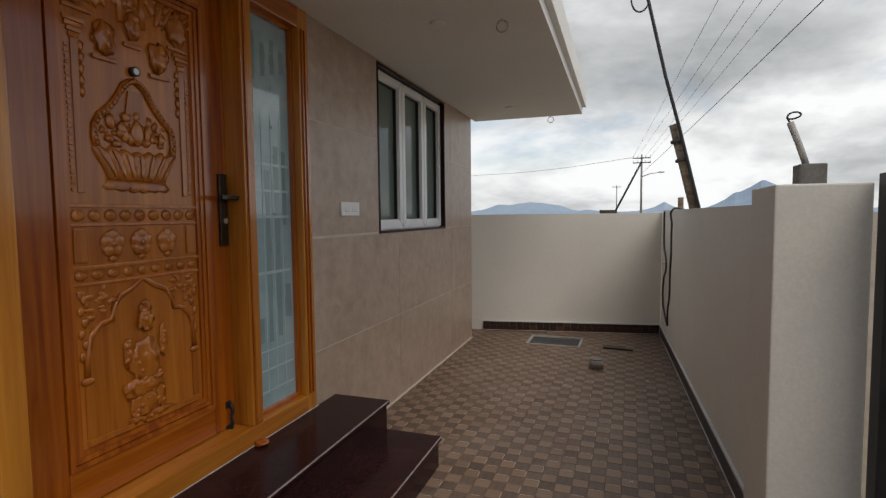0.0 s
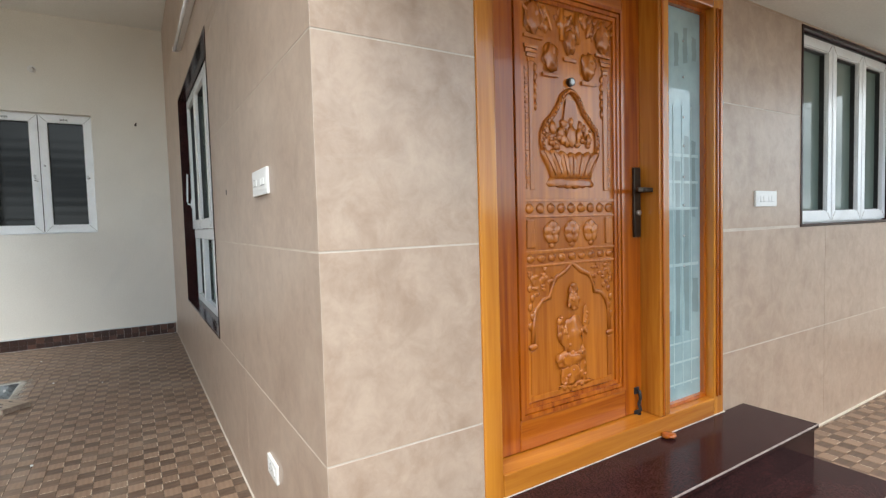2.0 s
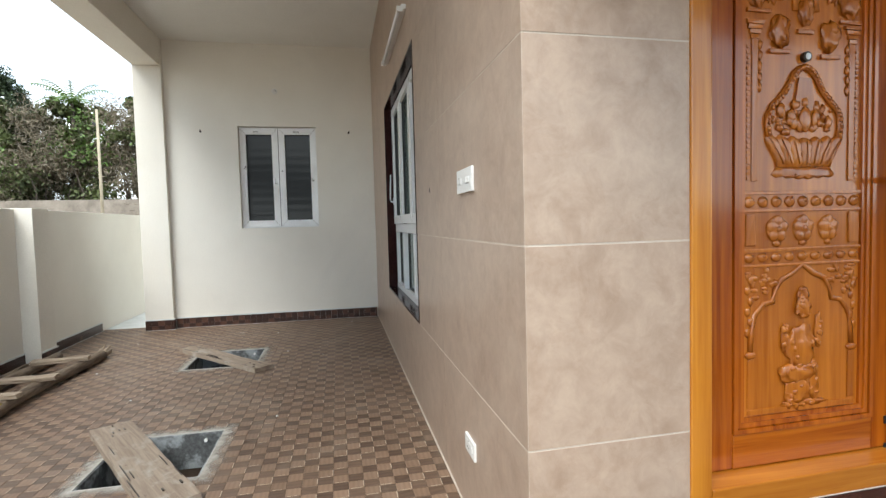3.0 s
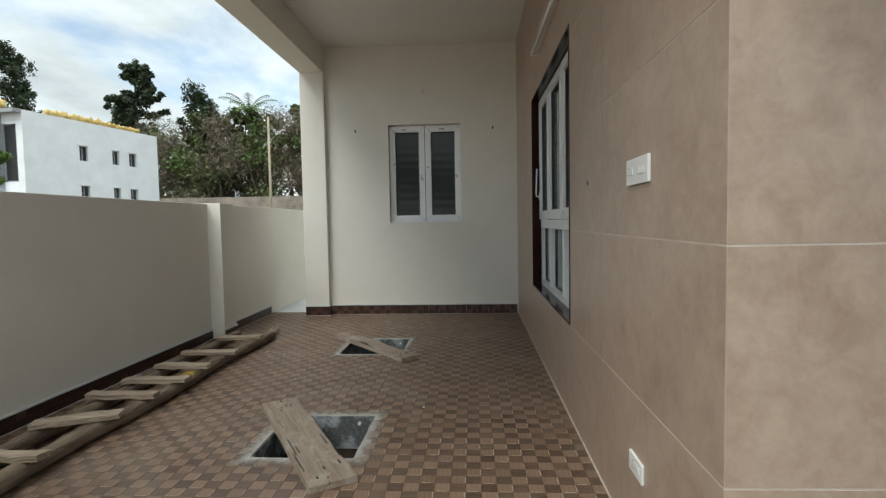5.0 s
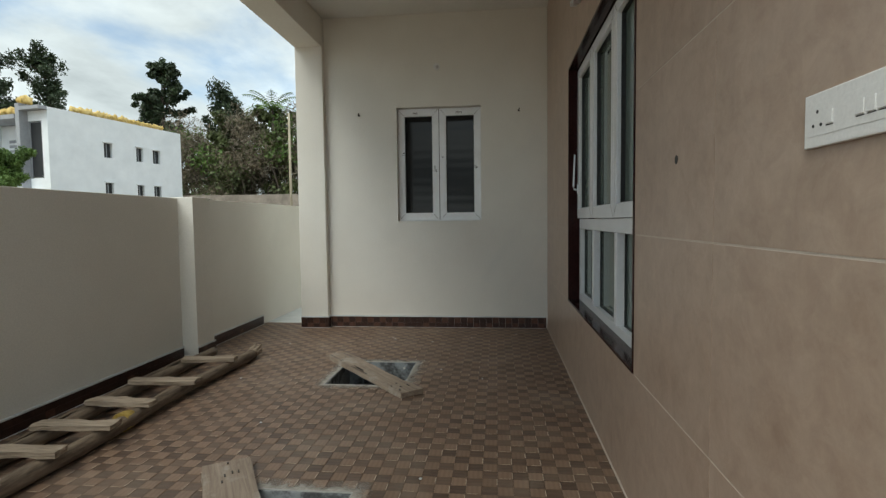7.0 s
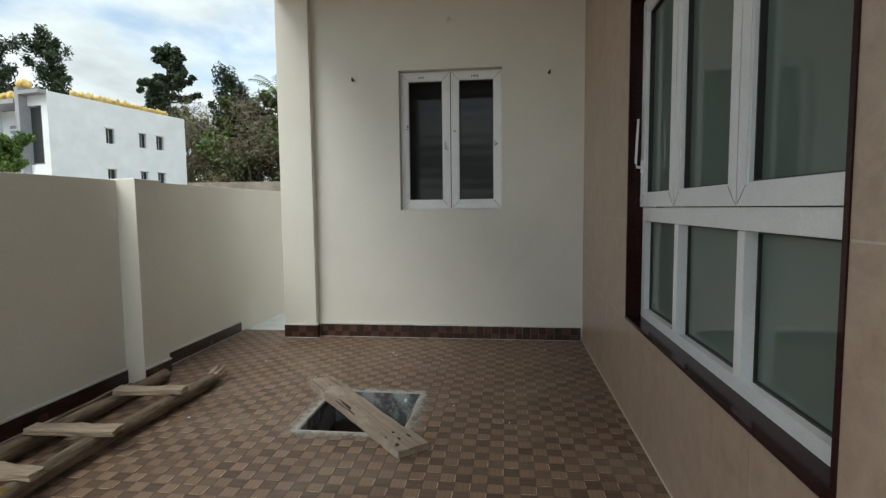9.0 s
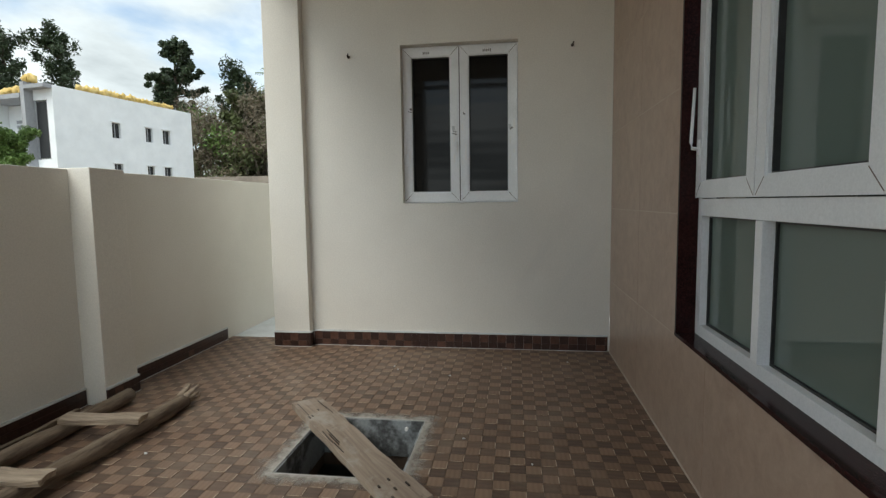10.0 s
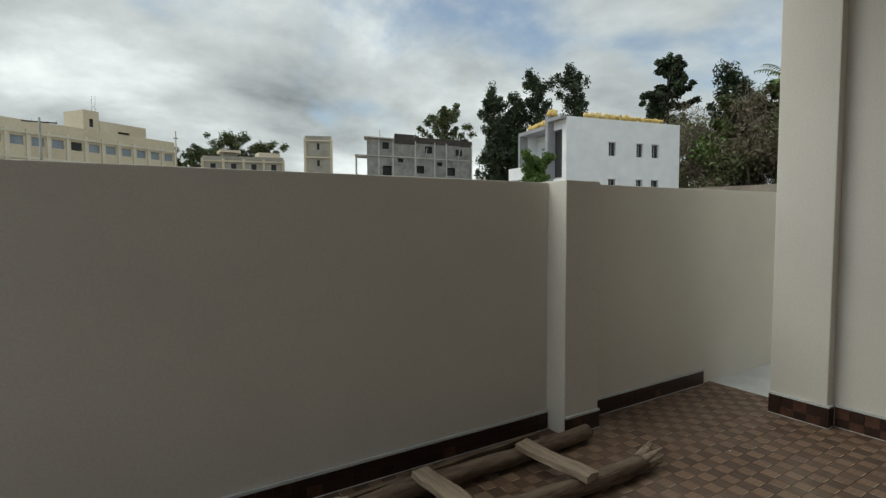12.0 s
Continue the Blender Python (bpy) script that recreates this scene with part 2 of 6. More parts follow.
TEAK = wood("polished_teak", (0.205, 0.030, 0.002), (0.53, 0.142, 0.009), 2, 0.22, 0.55)
TEAK_H = wood("polished_teak_cross", (0.235, 0.040, 0.002), (0.56, 0.168, 0.011), 1, 0.22, 0.55)
# jamb and sill teak: the gold of reflected light is put into the colour
TEAK_SHEEN = wood("teak_frame_sheen", (0.335, 0.092, 0.006), (0.62, 0.250, 0.028), 2, 0.22, 0.55)
TEAK_SILL = wood("teak_sill_sheen", (0.34, 0.095, 0.007), (0.62, 0.245, 0.030), 1, 0.22, 0.55)
TEAK_PALE = wood("pale_teak_panel", (0.29, 0.064, 0.004), (0.57, 0.185, 0.018), 2, 0.26, 0.5)
UPVC = surf("white_upvc", (0.80, 0.81, 0.82), (0.86, 0.87, 0.88), 6, 0.25, 120, 0.02, dirt=(0.62, 0.62, 0.61))
GASKET = surf("black_rubber_gasket", (0.012, 0.012, 0.012), (0.025, 0.025, 0.025), 30, 0.5)
GLASS = glass("grey_green_window_glass", (0.62, 0.79, 0.69), 0.88)
GLASS_DARK = glass("fluted_dark_glass", (0.035, 0.035, 0.032), 0.6, 0.06, 0.010, 1.28)
FROST = surf("frosted_sidelight_glass", (0.25, 0.36, 0.375), (0.34, 0.46, 0.475), 5, 0.04, 9, 0.02)
FROST.node_tree.nodes["Principled BSDF"].inputs["Specular IOR Level"].default_value = 0.9
ETCH = surf("clear_etched_band", (0.185, 0.255, 0.26), (0.235, 0.315, 0.32), 6, 0.04, 9, 0.02)
ETCH_PALE = surf("pale_etched_line", (0.36, 0.48, 0.49), (0.44, 0.56, 0.57), 6, 0.1, 40, 0.03)
BRONZE = surf("dark_bronze_metal", (0.045, 0.035, 0.028), (0.085, 0.065, 0.05), 20, 0.35, 120, 0.1, 0.9)
STEEL = surf("dull_steel", (0.42, 0.42, 0.42), (0.55, 0.55, 0.54), 20, 0.35, 120, 0.1, 0.9)
PLASTIC = surf("white_switch_plastic", (0.78, 0.77, 0.75), (0.82, 0.81, 0.79), 8, 0.3, 150, 0.01)
BLACK = surf("black_painted_metal", (0.010, 0.010, 0.011), (0.022, 0.022, 0.024), 9, 0.4, 120, 0.1)
CEMENT = surf("bare_cement", (0.30, 0.29, 0.27), (0.50, 0.49, 0.46), 4, 0.9, 60, 0.4, dirt=(0.18, 0.17, 0.16))
LIME = surf("lime_washed_cement", (0.58, 0.60, 0.60), (0.74, 0.76, 0.76), 3, 0.85, 60, 0.3, dirt=(0.35, 0.35, 0.34))
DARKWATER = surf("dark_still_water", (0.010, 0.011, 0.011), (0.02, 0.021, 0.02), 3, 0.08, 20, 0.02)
PLANK = weathered()
POLE = surf("rough_round_timber", (0.075, 0.05, 0.034), (0.27, 0.205, 0.145), 1.6, 0.9, 7, 0.7, stretch=(2.2, 16, 16), dirt=(0.045, 0.03, 0.021), dist=0.008)
RUNG = surf("pale_rung_wood", (0.21, 0.158, 0.112), (0.41, 0.33, 0.25), 1.4, 0.85, 6, 0.5, stretch=(22, 2.5, 22), jitter=7, dirt=(0.10, 0.068, 0.045), dist=0.006)
GROUND = surf("dry_earth", (0.17, 0.13, 0.09), (0.27, 0.22, 0.16), 0.35, 0.95, 8, 0.5, dirt=(0.09, 0.11, 0.05))
ROOM = surf("room_plaster", (0.55, 0.55, 0.53), (0.62, 0.62, 0.60), 1, 0.8)
CURTAIN = surf("grey_green_curtain", (0.20, 0.23, 0.215), (0.28, 0.31, 0.29), 2, 0.9, 30, 0.3)
WIRE = surf("dark_cable", (0.02, 0.02, 0.022), (0.045, 0.045, 0.05), 20, 0.5)


# ---- building helpers ----
ROOT = {}


def thing(name, label, category, at=(0, 0, 0), group="", kind=""):
    ob = new(name)
    ob.empty_display_size = 0.1
    ob.location = at
    ROOT[ob.name] = Vector(at)
    return tagged(ob, label, category, group, kind)


def origin_of(ob):
    o = Vector((0, 0, 0))
    while ob is not None:
        o += ob.location
        ob = ob.parent
    return o


def part(name, bm, mats, parent=None, label="", xf=None, smooth=False):
    """Links a bmesh as one mesh; its points are in the world, or in the frame xf."""
    if xf is not None:
        bm.transform(xf)
    if parent is not None:
        bm.transform(Matrix.Translation(-origin_of(parent)))
    me = bpy.data.meshes.new(name)
    bm.normal_update()
    if smooth:
        for f in bm.faces:
            f.smooth = True
    bm.to_mesh(me)
    bm.free()
    for mm in (mats if isinstance(mats, (list, tuple)) else (mats,)):
        me.materials.append(mm)
    ob = new(name, me)
    if parent is not None:
        ob.parent = parent
    if label:
        tagged(ob, label)
    return ob


def structure(name, bm, mats, label, category, xf=None):
    return tagged(part(name, bm, mats, None, "", xf), label, category, "", "structure")


def box(bm, x0, x1, y0, y1, z0, z1, bev=0.0, slot=0):
    vs = [bm.verts.new((x, y, z)) for x in (x0, x1) for y in (y0, y1) for z in (z0, z1)]
    fs = [bm.faces.new([vs[i] for i in q]) for q in ((0, 1, 3, 2), (4, 6, 7, 5), (0, 4, 5, 1), (2, 3, 7, 6), (0, 2, 6, 4), (1, 5, 7, 3))]
    for f in fs:
        f.material_index = slot
    if bev:
        es = list({e for f in fs for e in f.edges})
        r = bmesh.ops.bevel(bm, geom=es, offset=bev, segments=2, profile=0.6, affect="EDGES")
        for f in r["faces"]:
            f.material_index = slot
    return vs


def boxed(*spec, bev=0.0):
    bm = bmesh.new()
    box(bm, *spec, bev=bev)
    return bm


def prism(bm, pts, d0, d1, slot=0):
    """A flat outline in the wall's plane (u, z), thick from d0 to d1 along d."""
    a = [bm.verts.new((d0, u, z)) for u, z in pts]
    b = [bm.verts.new((d1, u, z)) for u, z in pts]
    n = len(pts)
    bm.faces.new(b).material_index = slot
    bm.faces.new(a[::-1]).material_index = slot
    for i in range(n):
        bm.faces.new((a[i], a[(i + 1) % n], b[(i + 1) % n], b[i])).material_index = slot


def ring(bm, u0, u1, z0, z1, w, d0, d1, wb=None):
    """Four mitred members round a rectangle in the wall's plane."""
    wb = w if wb is None else wb
    o = [(u0, z0), (u1, z0), (u1, z1), (u0, z1)]
    i = [(u0 + w, z0 + wb), (u1 - w, z0 + wb), (u1 - w, z1 - w), (u0 + w, z1 - w)]
    for k in range(4):
        n = (k + 1) % 4
        prism(bm, [o[k], o[n], i[n], i[k]], d0, d1)
    bmesh.ops.recalc_face_normals(bm, faces=bm.faces)


def tube(bm, pts, r, seg=8, wobble=0.0, taper=None):
    """A round bar along points."""
    rings, n = [], len(pts)
    for k, p in enumerate(pts):
        p = Vector(p)
        a, b = Vector(pts[max(0, k - 1)]), Vector(pts[min(n - 1, k + 1)])
        way = (b - a).normalized()
        side = way.cross(Vector((0, 0, 1)) if abs(way.z) < 0.9 else Vector((1, 0, 0))).normalized()
        up = side.cross(way)
        rr = (r if taper is None else r + (taper - r) * k / (n - 1)) * (1 + random.uniform(-wobble, wobble))
        rings.append([bm.verts.new(p + rr * (math.cos(6.2832 * s / seg) * side + math.sin(6.2832 * s / seg) * up) * (1 + random.uniform(-wobble, wobble) * 0.5)) for s in range(seg)])
    for a, b in zip(rings, rings[1:]):
        for s in range(seg):
            bm.faces.new((a[s], b[s], b[(s + 1) % seg], a[(s + 1) % seg])).smooth = True
    bm.faces.new(rings[0]); bm.faces.new(rings[-1][::-1])
    bmesh.ops.recalc_face_normals(bm, faces=bm.faces)


def blob(bm, c, r, sub=2, rough=0.0):
    """A rounded lump with radii r=(x, y, z)."""
    res = bmesh.ops.create_icosphere(bm, subdivisions=sub, radius=1.0)
    for v in res["verts"]:
        k = 1 + rough * noise.noise(v.co * 2.3 + Vector(c) * 5)
        v.co = Vector((c[0] + v.co.x * r[0] * k, c[1] + v.co.y * r[1] * k, c[2] + v.co.z * r[2] * k))
        for f in v.link_faces:
            f.smooth = True


# frames of the walls: d is out of the wall, u runs along it
F_S = pose(0, 0.56, 0, 0, 0, -90)               # u is the world's x
F_D = pose(-1.285, 0.56, 0, 0, 0, 1.0)         # u from the house corner northwards
F_W = pose(-7.045, 0, 0)                         # u is the world's y
CEIL, TOPD = 3.66, 2.315


def wall_with_holes(u0, u1, z0, z1, holes, d0, d1, xf, name, mats, label):
    bm = bmesh.new()
    us = sorted({u0, u1, *[h[0] for h in holes], *[h[1] for h in holes]})
    for a, b in zip(us, us[1:]):
        zs = [z0]
        for h in sorted(holes, key=lambda h: h[2]):
            if h[0] <= a and b <= h[1]:
                zs += [h[2], h[3]]
        zs.append(z1)
        for c, d in zip(zs[::2], zs[1::2]):
            if d - c > 1e-4:
                box(bm, d0, d1, a, b, c, d)
    return structure(name, bm, mats, label, "wall", xf)


def holed(bm, length, z0, z1, holes, v0, v1):
    """One wall of joined cells along u, left open at the holes (u0, u1, z0, z1)."""
    us = sorted({0.0, length, *[h[0] for h in holes], *[h[1] for h in holes]})
    zs = sorted({z0, z1, *[h[2] for h in holes], *[h[3] for h in holes]})
    for a, b in zip(us, us[1:]):
        for c, d in zip(zs, zs[1:]):
            if not any(h[0] <= a and b <= h[1] and h[2] <= c and d <= h[3] for h in holes):
                box(bm, a, b, v0, v1, c, d)
    bmesh.ops.remove_doubles(bm, verts=bm.verts, dist=0.0005)


# ---- the large structure ----
BIGWIN = (-5.29, -3.28, 0.60, 2.47)
NWIN = (2.755, 4.095, 1.19, 2.30)
DOOR = (0.54, 1.97, 0.32, 2.315)
WWIN = (-1.184, -0.198, 1.266, 2.595)
wall_south = wall_with_holes(-7.045, -1.32, -0.3, CEIL, [BIGWIN], -0.23, -0.0012, F_S, "wall_south", GROUT, "house wall clad in large beige tiles")
wall_east = wall_with_holes(0.014, 4.96, -0.3, CEIL, [DOOR, NWIN], -0.23, -0.0012, F_D, "wall_east", GROUT, "entrance wall clad in large beige tiles")
wall_west = wall_with_holes(-2.0435, 0.56, -0.3, CEIL, [WWIN], -0.23, 0.0, F_W, "wall_west", PAINT, "cream painted wall at the end of the porch")
bm = bmesh.new()
box(bm, -7.40, -6.966, -2.372, -2.042, -0.3, CEIL, 0.006)
structure("column", bm, PAINT, "square cream painted porch column", "column")
bm = bmesh.new()
box(bm, -6.964, -0.95, -2.365, -2.047, 3.315, CEIL - 0.004, 0.006)
structure("beam", bm, PAINT, "cream painted concrete beam along the porch edge", "beam")
bm = bmesh.new()
box(bm, -1.35, -0.95, -2.37, -2.042, -0.3, 3.31, 0.006)
structure("column", bm, PAINT, "square cream painted porch column", "column")
bm = bmesh.new()
box(bm, -7.4, -0.95, -2.50, 0.80, CEIL, CEIL + 0.14)
structure("ceiling", bm, CEILPAINT, "flat white painted porch ceiling", "ceiling")
bm = bmesh.new(); box(bm, -0.05, -0.0012, 0.0012, 0.0135, 0.0, CEIL)
structure("trim", bm, GROUT, "white grout at the tiled house corner", "trim", F_D)
# house behind: closing walls, floor and roof of the rooms
bm = bmesh.new()
box(bm, -7.60, -1.55, 5.40, 5.60, -0.3, CEIL); box(bm, -11.0, -7.28, -2.03, -1.84, -0.3, CEIL)
box(bm, -11.2, -11.0, -2.05, 5.6, -0.3, CEIL); box(bm, -11.0, -7.60, 5.4, 5.6, -0.3, CEIL)
structure("wall_back", bm, PAINT, "plain cream house walls", "wall")
bm = bmesh.new()
box(bm, -11.2, -1.42, 0.80, 5.60, CEIL, CEIL + 0.14); box(bm, -11.2, -7.61, -2.05, 0.79, CEIL, CEIL + 0.14)
structure("roof", bm, CEMENT, "flat concrete house roof", "roof")
bm = bmesh.new()
box(bm, -10.9, -1.55, 0.80, 5.40, 0.25, 0.32); box(bm, -10.9, -7.29, -1.84, 0.79, 0.25, 0.32)
structure("floor_room", bm, ROOM, "pale floor of the dark rooms", "floor")
bm = bmesh.new()
box(bm, -7.27, -1.6, 2.9, 3.0, 0.33, CEIL - 0.01); box(bm, -2.9, -2.8, 0.8, 2.89, 0.33, CEIL - 0.01); box(bm, -9.2, -9.1, -1.83, 5.39, 0.33, CEIL - 0.01)
structure("wall_room", bm, ROOM, "plain grey inner walls of the rooms", "wall")
# canopy over the entrance side
bm = bmesh.new()
box(bm, -0.008, 1.115, -0.02, 5.16, TOPD, TOPD + 0.07, 0.004)
box(bm, -0.008, 1.15, -0.02, 5.195, TOPD + 0.0705, TOPD + 0.25, 0.004)
structure("canopy", bm, CEILPAINT, "cream painted concrete canopy over the entrance", "canopy", F_D)

# compound walls, seen from inside
bm = bmesh.new()
box(bm, -5.525, 0.95, -3.20, -2.968, -0.3, 1.508, 0.005)
box(bm, -12.0, -5.81, -3.15, -2.945, -0.3, 1.508, 0.005)
box(bm, -5.81, -5.525, -3.20, -2.818, -0.3, 1.515, 0.006)
structure("wall_compound_south", bm, PAINT, "low cream compound wall with a pier", "wall")


def wall_line(bm, a, b, thick, z0, z1, side=1):
    a, b = Vector((*a, 0)), Vector((*b, 0))
    way = (b - a).normalized()
    out = Vector((way.y, -way.x, 0)) * thick * side
    lo = [a, b, b + out, a + out]
    v = [bm.verts.new((p.x, p.y, z)) for z in (z0, z1) for p in lo]
    for q in ((3, 2, 1, 0), (4, 5, 6, 7), (0, 1, 5, 4), (1, 2, 6, 5), (2, 3, 7, 6), (3, 0, 4, 7)):
        bm.faces.new([v[i] for i in q])
    bmesh.ops.recalc_face_normals(bm, faces=bm.faces)


bm = bmesh.new()
wall_line(bm, (-2.6, 5.70), (0.53, 6.265), 0.18, -0.3, 1.31, -1)
structure("wall_compound_north", bm, PAINT, "low cream compound wall closing the yard", "wall")
bm = bmesh.new()
wall_line(bm, (0.535, 6.26), (0.712, 2.432), 0.16, -0.3, 1.335, -1)
structure("wall_compound_east", bm, PAINT, "low cream compound wall beside the yard", "wall")
bm = bmesh.new()
box(bm, 0.62, 0.868, 2.115, 2.43, -0.3, 1.386, 0.006)
structure("gate_pillar", bm, PAINT, "white painted gate pillar", "pillar")
bm = bmesh.new()
box(bm, 0.80, 0.95, -2.967, -1.4, -0.3, 1.5, 0.005)
structure("wall_compound_gate", bm, PAINT, "low cream compound wall beside the gate", "wall")

# ground
bm = bmesh.new()
S = 2600
box(bm, -S, S, 6.9, S, -0.5, -0.3); box(bm, -S, S, -S, -3.2, -0.5, -0.3)
box(bm, -S, -12.0, -3.2, 6.9, -0.5, -0.3); box(bm, 0.97, S, -3.2, 6.9, -0.5, -0.3)
structure("ground", bm, GROUND, "dry brown earth around the plot", "ground")
bm = bmesh.new()
box(bm, -12.0, -7.241, -2.945, -2.03, -0.3, -0.002, 0.0)
structure("passage_floor", bm, LIME, "bare white cement side passage", "floor")

# ---- floors with openings ----
HOLE1 = (-3.31, -2.68, -1.29, -0.70)
HOLE2 = (-5.52, -4.857, -1.375, -0.742)
CHAMBER = (-0.775, -0.24, 5.42, 5.81)


def slab(name, u0, u1, v0, v1, holes, label, top=-0.0026):
    bm = bmesh.new()
    us = sorted({u0, u1, *[h[0] for h in holes], *[h[1] for h in holes]})
    for a, b in zip(us, us[1:]):
        vs = [v0]
        for h in sorted(holes, key=lambda h: h[2]):
            if h[0] <= a and b <= h[1]:
                vs += [h[2], h[3]]
        vs.append(v1)
        for c, d in zip(vs[::2], vs[1::2]):
            box(bm, a, b, c, d, -0.3, top)
    return structure(name, bm, JOINT, label, "floor")


floor_porch = slab("floor_porch", -7.24, -1.30, -3.02, 0.56, [HOLE1, HOLE2], "porch floor of brown checkered tiles")
floor_yard = slab("floor_yard", -1.30, 0.97, -3.02, 6.4, [CHAMBER, ], "yard floor of brown checkered tiles")
bm = bmesh.new(); box(bm, -2.7, -1.30, 5.57, 6.4, -0.3, -0.004); box(bm, -1.5, -1.301, 0.57, 5.569, -0.3, -0.0027)
structure("floor_corner", bm, JOINT, "dusty floor strip behind the house", "floor")


def pit(x0, x1, y0, y1, lab, wall_mat, slab=0.12, wide=0.35, deep=1.4):
    """A square cut through the slab into a wider dark tank."""
    bm = bmesh.new()
    t = 0.014
    box(bm, x0, x0 + t, y0, y1, -slab - 0.1, -0.003); box(bm, x1 - t, x1, y0, y1, -slab - 0.1, -0.003)
    box(bm, x0 + t, x1 - t, y0, y0 + t, -slab - 0.1, -0.003); box(bm, x0 + t, x1 - t, y1 - t, y1, -slab - 0.1, -0.003)
    pit_ob = structure("floor_pit", bm, wall_mat, lab, "pit")
    w, a, b, c, d = 0.1, x0 - wide, x1 + wide, y0 - wide, y1 + wide
    bm = bmesh.new()
    box(bm, a - w, a, c - w, d + w, -deep, -0.301); box(bm, b, b + w, c - w, d + w, -deep, -0.301)
    box(bm, a, b, c - w, c, -deep, -0.301); box(bm, a, b, d, d + w, -deep, -0.301)
    part("tank_wall", bm, RAWTANK, pit_ob, "dark tank wall")
    bm = bmesh.new(); box(bm, a - w, b + w, c - w, d + w, -deep - 0.05, -deep)
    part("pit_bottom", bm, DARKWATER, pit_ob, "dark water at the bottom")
    bm = bmesh.new(); yq = y1 - 0.11; tube(bm, [(x0 + 0.010, yq, -0.045), (x0 + 0.035, yq, -0.045)], 0.010, 12)
    part("pipe_end", bm, PLASTIC, pit_ob, "short white pipe end in the pit wall")


RAWTANK = surf("dark_tank_cement", (0.05, 0.05, 0.048), (0.12, 0.12, 0.115), 3, 0.8, 40, 0.3)
PATCHED = surf("patched_cement", (0.07, 0.07, 0.07), (0.36, 0.38, 0.39), 5.5, 0.9, 50, 0.4, dirt=(0.09, 0.085, 0.08), lo=0.48, hi=0.57)
pit(*HOLE1, "open square pit with cement walls in the floor", PATCHED)
pit(*HOLE2, "open square pit with cement walls in the floor", PATCHED)


def stain(hole, seed):
    """Dry cement left on the floor: dense at the cut edge, broken by noise, gone a hand's breadth away."""
    m, t, b = material("dry_cement_stain")
    pos = t.nodes.new("ShaderNodeNewGeometry").outputs["Position"]
    sub = t.nodes.new("ShaderNodeVectorMath"); sub.operation = "SUBTRACT"; sub.inputs[1].default_value = ((hole[0] + hole[1]) / 2, (hole[2] + hole[3]) / 2, 0)
    t.links.new(pos, sub.inputs[0])
    ab = t.nodes.new("ShaderNodeVectorMath"); ab.operation = "ABSOLUTE"; t.links.new(sub.outputs[0], ab.inputs[0])
    less = t.nodes.new("ShaderNodeVectorMath"); less.operation = "SUBTRACT"; less.inputs[1].default_value = ((hole[1] - hole[0]) / 2, (hole[3] - hole[2]) / 2, 0)
    t.links.new(ab.outputs[0], less.inputs[0])
    sp = t.nodes.new("ShaderNodeSeparateXYZ"); t.links.new(less.outputs[0], sp.inputs[0])
    mx = t.nodes.new("ShaderNodeMath"); mx.operation = "MAXIMUM"; t.links.new(sp.outputs[0], mx.inputs[0]); t.links.new(sp.outputs[1], mx.inputs[1])
    near = t.nodes.new("ShaderNodeMapRange"); near.inputs[1].default_value, near.inputs[2].default_value = 0.0, 0.13
    near.inputs[3].default_value, near.inputs[4].default_value = 0.46, -0.2
    t.links.new(mx.outputs[0], near.inputs[0])
    n = noise_fac(t, place_vec(t), 9.0 + seed, 9, 0.68, 0.6)
    sm = t.nodes.new("ShaderNodeMath"); sm.operation = "ADD"; t.links.new(near.outputs[0], sm.inputs[0]); t.links.new(n, sm.inputs[1])
    al = t.nodes.new("ShaderNodeMapRange"); al.interpolation_type = "SMOOTHSTEP"
    al.inputs[1].default_value, al.inputs[2].default_value, al.inputs[4].default_value = 0.45, 1.05, 0.8
    t.links.new(sm.outputs[0], al.inputs[0]); t.links.new(al.outputs[0], b.inputs["Alpha"])
    t.links.new(ramp2(t, noise_fac(t, place_vec(t), 30, 6, 0.7), 0.3, 0.7, (0.36, 0.33, 0.29), (0.56, 0.53, 0.48)), b.inputs["Base Color"])
    b.inputs["Roughness"].default_value = 0.92
    return m


def smear(hole, seed):
    x0, x1, y0, y1 = hole
    g = 0.20
    bm = bmesh.new()
    for a, c, d, e in ((x0 - g, x1 + g, y0 - g, y0), (x0 - g, x1 + g, y1, y1 + g), (x0 - g, x0, y0, y1), (x1, x1 + g, y0, y1)):
        bm.faces.new([bm.verts.new(p) for p in ((a, d, 0.0022), (c, d, 0.0022), (c, e, 0.0022), (a, e, 0.0022))])
    structure("cement_smear", bm, stain(hole, seed), "thin dry cement smear round the pit edge", "cement")
    bm = bmesh.new()
    box(bm, x0, x0 + 0.006, y0, y1, -0.012, 0.003, 0.001); box(bm, x1 - 0.008, x1, y0, y1, -0.012, 0.0035, 0.001)
    box(bm, x0 + 0.007, x1 - 0.009, y1 - 0.005, y1, -0.012, 0.003, 0.001); box(bm, x0 + 0.007, x1 - 0.009, y0, y0 + 0.006, -0.012, 0.003, 0.001)
    structure("cement_rim", bm, CEMENT, "rough pale cement edge of the pit", "cement")


smear(HOLE1, 3)
smear(HOLE2, 4)

# ---- floor tiles: shared meshes, sixteen raised blocks each ----
TS = 0.30


